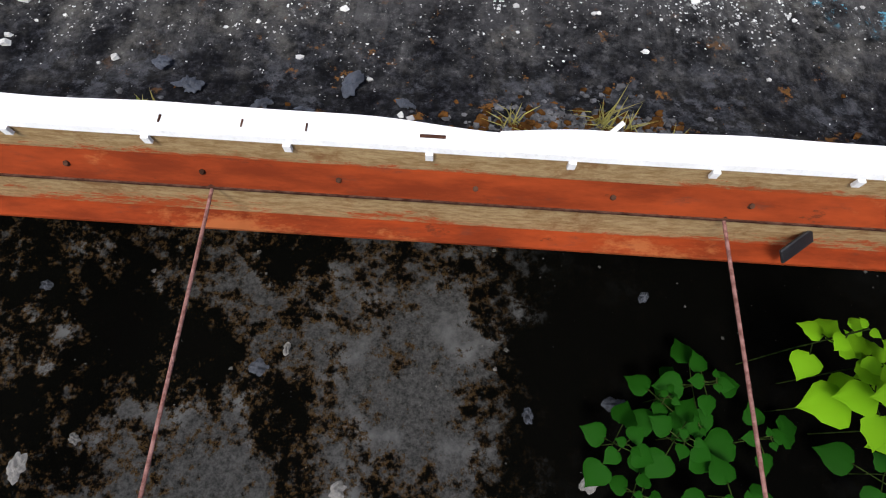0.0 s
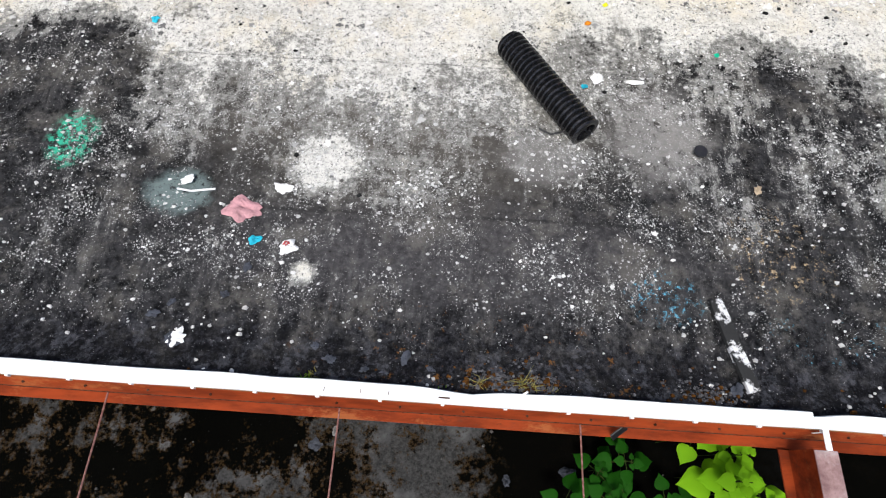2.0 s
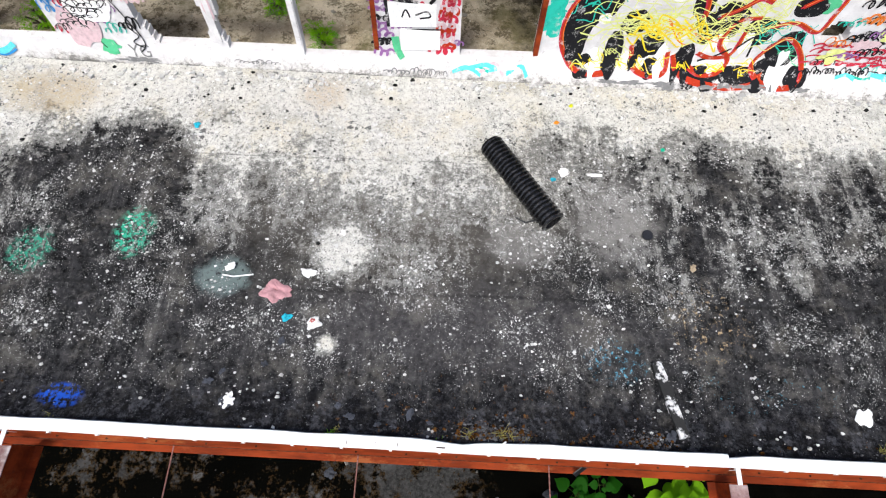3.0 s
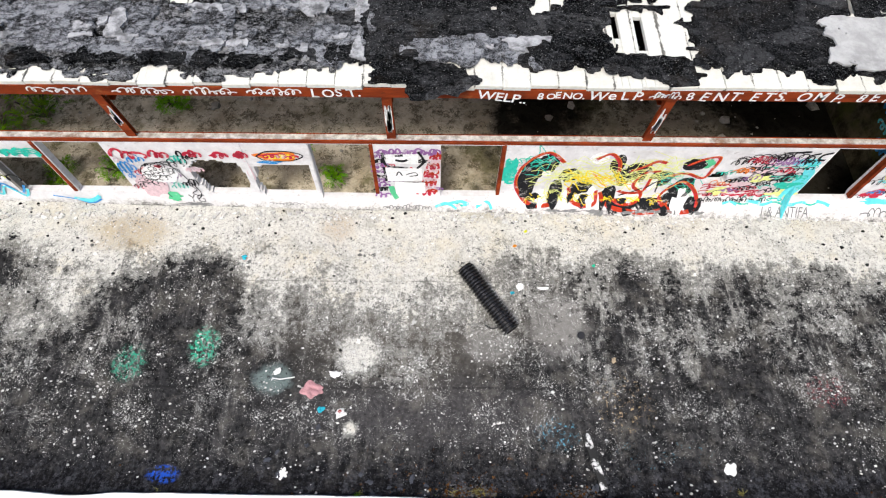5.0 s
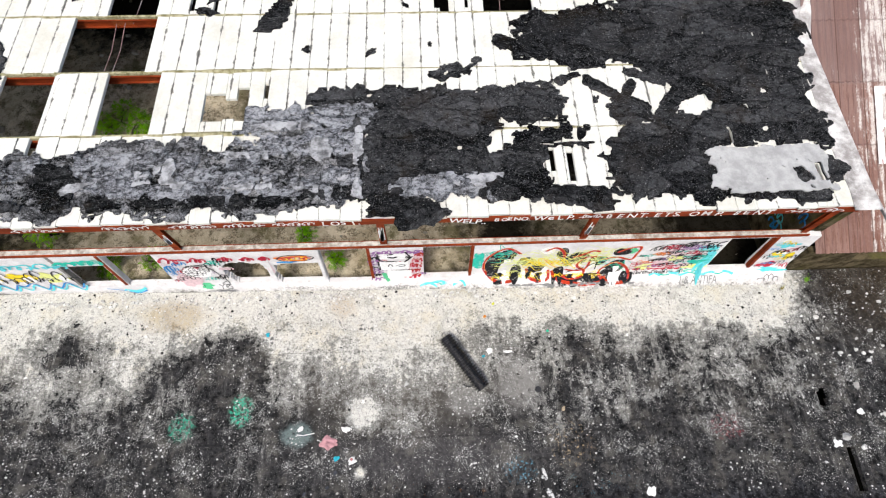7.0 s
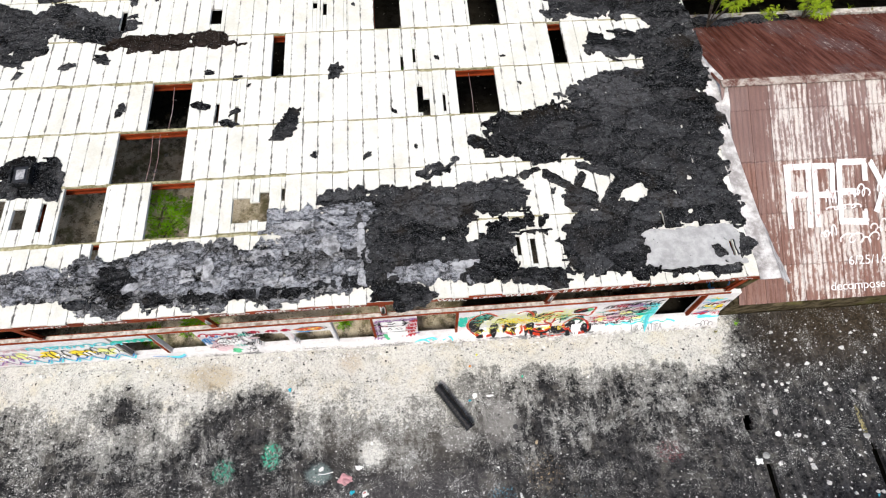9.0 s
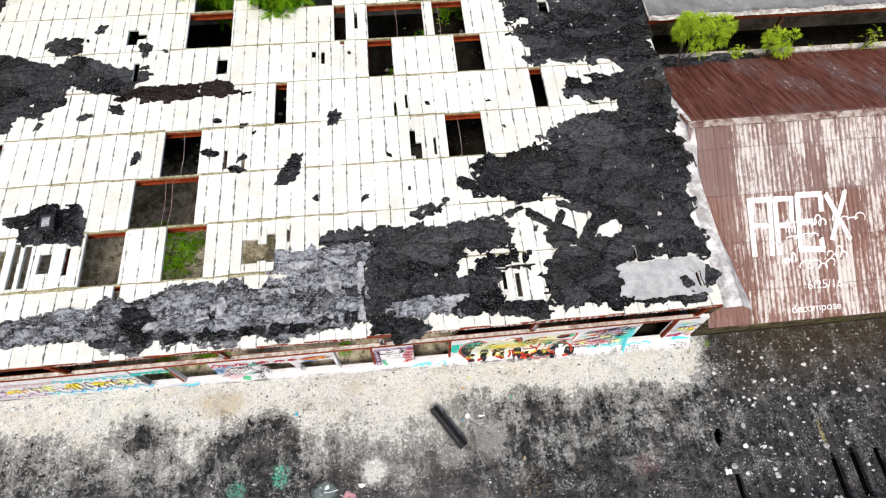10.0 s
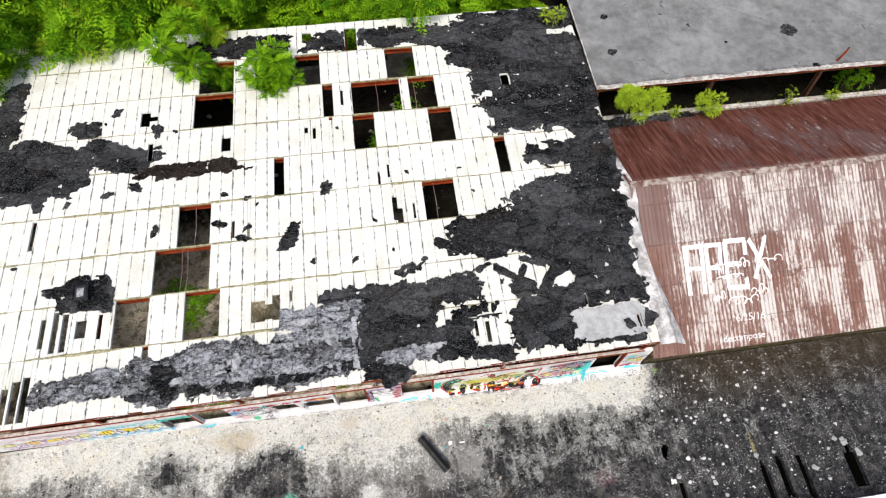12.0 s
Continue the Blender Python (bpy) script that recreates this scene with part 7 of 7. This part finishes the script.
def crown_mesh(name, seed, centres, fronds, length, pairs, material):
    """centres: limb ends with radii; fronds burst outward from each."""
    rg = random.Random(seed)
    kinds = [frond(rg, length * f, pairs, d) for f, d in ((1.0, 0.35), (0.8, 0.25), (1.15, 0.5), (0.65, 0.2))]
    verts, faces = [], []
    total = sum(c[3] ** 2 for c in centres)
    for cx, cy, cz, r in centres:
        for _ in range(int(fronds * r * r / total)):
            d = Vector((rg.gauss(0, 1), rg.gauss(0, 1), rg.gauss(0.35, 0.8))).normalized()
            rad = r * rg.uniform(0.45, 1.0) * (1 + 0.35 * noise.noise((d.x * 2, d.y * 2, seed + cx)))
            p = Vector((cx, cy, cz)) + Vector((d.x * rad, d.y * rad, d.z * rad * 0.75))
            turn = Matrix.Rotation(math.atan2(d.y, d.x) + rg.gauss(0, 0.5), 3, "Z") @ Matrix.Rotation(-math.asin(max(-0.6, min(0.7, d.z * 0.6))) + rg.gauss(0, 0.2), 3, "Y") @ Matrix.Rotation(rg.gauss(0, 0.35), 3, "X")
            v, f = rg.choice(kinds)
            b = len(verts)
            verts += [tuple(q) for q in v @ np.array(turn).T + np.array(p)]
            faces += [tuple(b + i for i in q) for q in f]
    me = bpy.data.meshes.new(name)
    me.from_pydata(verts, [], faces)
    me.materials.append(material)
    return me


def tree(height, spread, seed, fronds=420, length=0.6, pairs=7, leaf=None, trunk=0.12, label="", category="tree"):
    rg = random.Random(seed)
    base = new("tree")
    bm = bmesh.new()
    top = Vector((rg.uniform(-0.3, 0.3) * spread, rg.uniform(-0.3, 0.3) * spread, height * 0.72))
    rings = 7
    last = None
    for k in range(rings + 1):
        s = k / rings
        c = top * s + Vector((0.12 * math.sin(5 * s + seed), 0.12 * math.cos(4 * s + seed), 0)) * s
        r = trunk * (1 - 0.7 * s) + (0.05 * trunk if k == 0 else 0)
        ring = [bm.verts.new(c + Vector((r * math.cos(a * math.pi / 4), r * math.sin(a * math.pi / 4), 0))) for a in range(8)]
        if last:
            for a in range(8):
                bm.faces.new((last[a], last[(a + 1) % 8], ring[(a + 1) % 8], ring[a]))
        last = ring
    part("trunk", bm, BARK, base, "grey-brown trunk")
    centres = [(top.x, top.y, height * 0.88, spread * 0.35)]
    for k in range(13):
        a = 2 * math.pi * k / 6.5 + rg.uniform(-0.4, 0.4)
        h = height * rg.uniform(0.35, 0.62)
        out = spread * rg.uniform(0.35, 0.95)
        end = Vector((top.x + out * math.cos(a), top.y + out * math.sin(a), h + height * rg.uniform(0.12, 0.3)))
        start = top * (h / (height * 0.72))
        bm = bmesh.new()
        rod(bm, [start, start.lerp(end, 0.5) + Vector((0, 0, 0.12)), end], trunk * 0.28, 6)
        part("limb", bm, BARK, base)
        centres.append((end.x, end.y, end.z, spread * rg.uniform(0.22, 0.42)))
    crown = new("crown", crown_mesh("crown", seed, centres, fronds, length, pairs, leaf or TREE_LEAF))
    crown.parent = base
    return tagged(base, label or "bright green tree with feathery leaves behind the factory", category)


rg = random.Random(21)
GROUND_Z = FLOOR_Z - 0.25
kinds = [tree(9.0, 2.6, 31, 2200, 0.62, 5), tree(10.5, 3.0, 32, 2600, 0.56, 5), tree(8.2, 2.3, 33, 1900, 0.66, 5), tree(9.6, 2.8, 34, 2200, 0.5, 5, leaf=YELLOW_LEAF, label="yellow-green tree with feathery leaves behind the factory")]
spots = []
for y, x0, x1, step in ((26.2, -17, 8, 2.7), (29.4, -20, 8, 3.0), (33.0, -22, 30, 3.4)):
    x = x0
    while x < x1:
        spots.append((x + rg.uniform(-0.7, 0.7), y + rg.uniform(-0.5, 0.9)))
        x += step
for y in (24.0, 21.2, 18.4, 14.8):
    spots.append((-18.9 + rg.uniform(-0.5, 0.3), y))
    spots.append((-22.3 + rg.uniform(-0.5, 0.5), y - 1))
# those that reach over the back corner of the roof
spots += [(-13.4, 23.7), (-11.0, 24.1), (-16.0, 22.3), (-14.8, 24.6), (-9.4, 24.6)]
first_use = set()
for i, (x, y) in enumerate(spots):
    k = 3 if i % 7 == 3 else i % 3
    if x > 9 and y < 35:
        continue
    h = rg.uniform(0.85, 1.12) * (1.0 if y > 25 else 1.12)
    m = pose(x, y, GROUND_Z, 0, 0, rg.uniform(0, 360))
    if k in first_use:
        ob = copy_thing(kinds[k], m)
    else:
        ob, _ = kinds[k], first_use.add(k)
        ob.matrix_basis = m
    ob.scale = (h, h, h)
    tagged(ob, group="woods behind the factory")
# tree that grows up through a hole in the roof, and one leaning over the edge
t1 = tree(5.2, 1.0, 51, 800, 0.3, 7, TREE_LEAF, 0.06, "young green tree growing up through a roof hole")
t1.matrix_basis = pose(-4.05, 20.2, HALL_Z, 0, 0, 0)
t2 = tree(4.7, 0.75, 55, 600, 0.3, 7, TREE_LEAF, 0.05, "young green tree leaning over the plank roof")
t2.matrix_basis = pose(-3.6, 19.3, HALL_Z, 0, 4, 40)
t3 = tree(10.6, 1.5, 52, 1500, 0.36, 7, TREE_LEAF, 0.08, "slender green tree leaning over the back of the roof")
t3.matrix_basis = pose(-7.9, 22.2, GROUND_Z + 0.25, 5, 0, 0)
t3.location = (-7.7, 23.1, GROUND_Z)


def bush(x, y, z, r, h, n, length, leaf, seed, label):
    base = new("shrub")
    rg = random.Random(seed)
    centres = []
    for k in range(9):
        a = rg.uniform(0, 6.28)
        e = Vector((0.6 * r * math.cos(a), 0.55 * r * math.sin(a), h * rg.uniform(0.35, 1.0)))
        bm = bmesh.new()
        rod(bm, [(0, 0, 0), e * 0.5 + Vector((0, 0, 0.05)), e], 0.012 + 0.01 * r, 5)
        part("stem", bm, BARK, base)
        centres.append((e.x, e.y, e.z, r * rg.uniform(0.25, 0.48)))
    crown = new("foliage", crown_mesh("foliage", seed, centres, n, length, 4, leaf))
    crown.parent = base
    base.location = (x, y, z)
    return tagged(base, label, "shrub", "shrubs on the roofs")


bush(11.0, 16.6, 1.98, 0.95, 3.0, 2600, 0.14, YELLOW_LEAF, 61, "bushy yellow-green shrub rooted behind the iron roof")
bush(14.8, 17.0, 1.85, 0.62, 1.2, 800, 0.13, YELLOW_LEAF, 62, "small yellow-green shrub beside the curb")
bush(13.6, 17.1, 1.85, 0.22, 0.4, 90, 0.13, YELLOW_LEAF, 63, "small yellow-green seedling beside the curb")
bush(18.9, 17.1, 1.85, 0.4, 0.8, 70, 0.14, YELLOW_LEAF, 64, "thin dry shrub beside the curb")
bush(21.3, 17.1, 1.85, 0.3, 0.4, 90, 0.14, YELLOW_LEAF, 65, "small green shrub beside the curb")
bush(24.0, 18.8, HALL_Z, 0.8, 2.4, 300, 0.22, TREE_LEAF, 66, "green shrub in the dark openings")
bush(8.6, 21.9, ROOF_Z + 0.02, 0.55, 0.5, 160, 0.16, YELLOW_LEAF, 67, "yellow-green shrub rooted in black felt")
for k, (x, y, r) in enumerate(((-14.8, 21.6, 0.6), (-13.6, 22.3, 0.7), (-12.4, 22.2, 0.6), (-11.2, 22.0, 0.65), (-10.2, 22.3, 0.5), (-6.2, 22.5, 0.5))):
    bush(x, y, ROOF_Z, r * 1.2, 0.5, 380, 0.16, YELLOW_LEAF if k % 2 else TREE_LEAF, 70 + k, "low creeping yellow-green growth on the roof edge")
for k, (x, y, r, h) in enumerate(((-2.3, 7.35, 0.2, 0.35), (-9.2, 9.0, 0.6, 0.5), (-9.9, 8.4, 0.5, 0.5), (-6.9, 10.1, 0.5, 0.25), (-6.3, 9.4, 0.4, 0.2), (-6.6, 7.6, 0.35, 0.25), (-7.1, 7.5, 0.3, 0.3), (-8.1, 7.3, 0.35, 0.4), (-3.2, 8.2, 0.25, 0.15), (-2.9, 12.0, 0.4, 0.3), (-8.6, 11.5, 0.9, 0.3), (-8.2, 11.0, 0.7, 0.25), (-9.0, 12.1, 0.7, 0.3), (-7.9, 11.8, 0.5, 0.2), (1.6, 20.5, 0.7, 0.6), (2.0, 18.4, 0.6, 0.5), (0.2, 18.6, 0.6, 0.5), (-0.2, 16.9, 0.4, 0.4))):
    bush(x, y, HALL_Z, r, h, int(150 * r / 0.3), 0.12, (LIME_LEAF, TREE_LEAF)[k % 2], 90 + k, "low green weed on the hall floor")


# saplings with large heart-shaped leaves on the floor of the open bay
def heart_leaf(name, material):
    verts, faces = [], []
    halves = (0.12, 0.36, 0.47, 0.49, 0.44, 0.33, 0.19, 0.08, 0.0)
    n = len(halves) - 1
    for i, half in enumerate(halves):
        s = i / n
        x, z, back = s, -0.2 * s * s, 0.17 * (1 - s) ** 2 * half / 0.47
        ripple = 0.03 * (-1) ** i * (half > 0.1)
        verts += [(x - back, half, z - 0.1 * half + ripple), (x - 0.6 * back, half * 0.5, z + 0.05 * (1 - s)), (x, 0, z - 0.03), (x - 0.6 * back, -half * 0.5, z + 0.05 * (1 - s)), (x - back, -half, z - 0.1 * half - ripple)]
    for i in range(n):
        for k in range(4):
            a = 5 * i + k
            faces.append((a, a + 5, a + 6, a + 1))
    me = bpy.data.meshes.new(name)
    me.from_pydata(verts, [], faces)
    me.materials.append(material)
    me.polygons.foreach_set("use_smooth", [True] * len(me.polygons))
    return me


BRIGHT_MESH, SHADED_MESH = heart_leaf("leaf", LIME_LEAF), heart_leaf("leaf", SHADED_LEAF)


def sapling(x, y, height, size, pairs, mesh, seed):
    rg = random.Random(seed)
    bm = bmesh.new()
    rod(bm, [(0, 0, 0), (0.03, 0.02, height * 0.5), (0, 0, height)], 0.008, 6)
    ob = part("sapling", bm, STALK)
    turn = rg.uniform(0, 180)
    for k in range(pairs):
        s = k / max(1, pairs - 1)
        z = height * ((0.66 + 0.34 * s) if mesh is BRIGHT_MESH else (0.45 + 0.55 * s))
        grow = size * (1.0 - 0.72 * s) * rg.uniform(0.85, 1.15)
        stalk = grow * (0.75 - 0.4 * s) * (0.6 if mesh is BRIGHT_MESH else 1.0)
        for side in (0, 180):
            a = turn + 90 * k + side + rg.uniform(-14, 14)
            r = radians(a)
            lf = new("leaf", mesh)
            lf.parent = ob
            lf.matrix_basis = pose(stalk * math.cos(r), stalk * math.sin(r), z + stalk * 0.3, rg.uniform(-14, 14), rg.uniform(-6, 22) - 22 * s, a) @ Matrix.Diagonal((grow, grow, grow, 1))
            b2 = bmesh.new()
            rod(b2, [(0, 0, z), (stalk * math.cos(r), stalk * math.sin(r), z + stalk * 0.3)], 0.006, 5)
            part("leaf_stalk", b2, STALK, ob)
    ob.location = (x, y, FLOOR_Z)
    return tagged(ob, "bright lime sapling with large heart-shaped leaves" if mesh is BRIGHT_MESH else "shaded green sapling with large heart-shaped leaves", "sapling", "saplings in the open bay")


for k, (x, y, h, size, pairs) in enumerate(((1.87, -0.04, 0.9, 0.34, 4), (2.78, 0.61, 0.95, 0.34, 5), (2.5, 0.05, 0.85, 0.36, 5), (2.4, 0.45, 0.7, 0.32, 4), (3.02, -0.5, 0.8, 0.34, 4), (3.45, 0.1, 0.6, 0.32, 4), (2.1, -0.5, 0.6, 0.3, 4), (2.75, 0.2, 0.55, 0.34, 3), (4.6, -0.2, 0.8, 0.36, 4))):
    sapling(x, y, h, size, pairs, SHADED_MESH, 400 + k)
for k, (x, y, h, size, pairs) in enumerate(((3.55, 0.95, 2.0, 0.32, 4), (3.8, 0.42, 2.2, 0.4, 7), (4.25, 0.2, 2.0, 0.4, 6), (4.0, 0.75, 1.9, 0.36, 5))):
    sapling(x, y, h, size, pairs, BRIGHT_MESH, 430 + k)


# tufts of grass and weeds along the wet edge
def tuft(x, y, z, n, length, material, seed, label):
    rg = random.Random(seed)
    verts, faces = [], []
    for _ in range(n):
        a, lean, l = rg.uniform(0, 6.28), rg.uniform(0.2, 1.1), length * rg.uniform(0.5, 1.1)
        ox, oy = rg.gauss(0, 0.02), rg.gauss(0, 0.02)
        b = len(verts)
        for s in (0, 0.5, 1):
            w = 0.006 * (1 - s)
            px, py, pz = ox + math.cos(a) * lean * l * s * s, oy + math.sin(a) * lean * l * s * s, l * s * (1 - 0.3 * lean * s)
            verts += [(px - w * math.sin(a), py + w * math.cos(a), pz), (px + w * math.sin(a), py - w * math.cos(a), pz)]
        faces += [(b, b + 1, b + 3, b + 2), (b + 2, b + 3, b + 5, b + 4)]
    ob = tagged(raw("grass_tuft", verts, faces, material), label, "grass", "tufts along the roof edge")
    ob.location = (x, y, z)


STRAW = leaf_material("straw_leaf", (0.2, 0.17, 0.05), (0.34, 0.32, 0.1))
for k, (x, y, n, l, m) in enumerate(((-1.34, 1.08, 26, 0.1, LIME_LEAF), (-1.3, 1.12, 16, 0.08, STRAW), (0.62, 1.16, 24, 0.16, STRAW), (0.72, 1.12, 14, 0.14, STRAW), (0.25, 1.14, 18, 0.12, STRAW), (-0.1, 1.07, 8, 0.05, LIME_LEAF), (0.9, 1.1, 8, 0.1, STRAW), (5.0, 1.12, 20, 0.12, STRAW), (-4.6, 1.15, 14, 0.1, STRAW), (10.0, 6.3, 30, 0.2, LIME_LEAF), (9.3, 6.1, 24, 0.15, STRAW))):
    tuft(x, y, 0.03, n, l, m, 500 + k, "small tuft of weeds in the silt")
for k in range(26):
    x = 10 + 0.85 * k
    tuft(x, 17.3 + 0.05 * (k % 3), 1.86, 16, 0.22, (YELLOW_LEAF, STRAW)[k % 2], 540 + k, "tuft of weeds along the curb")
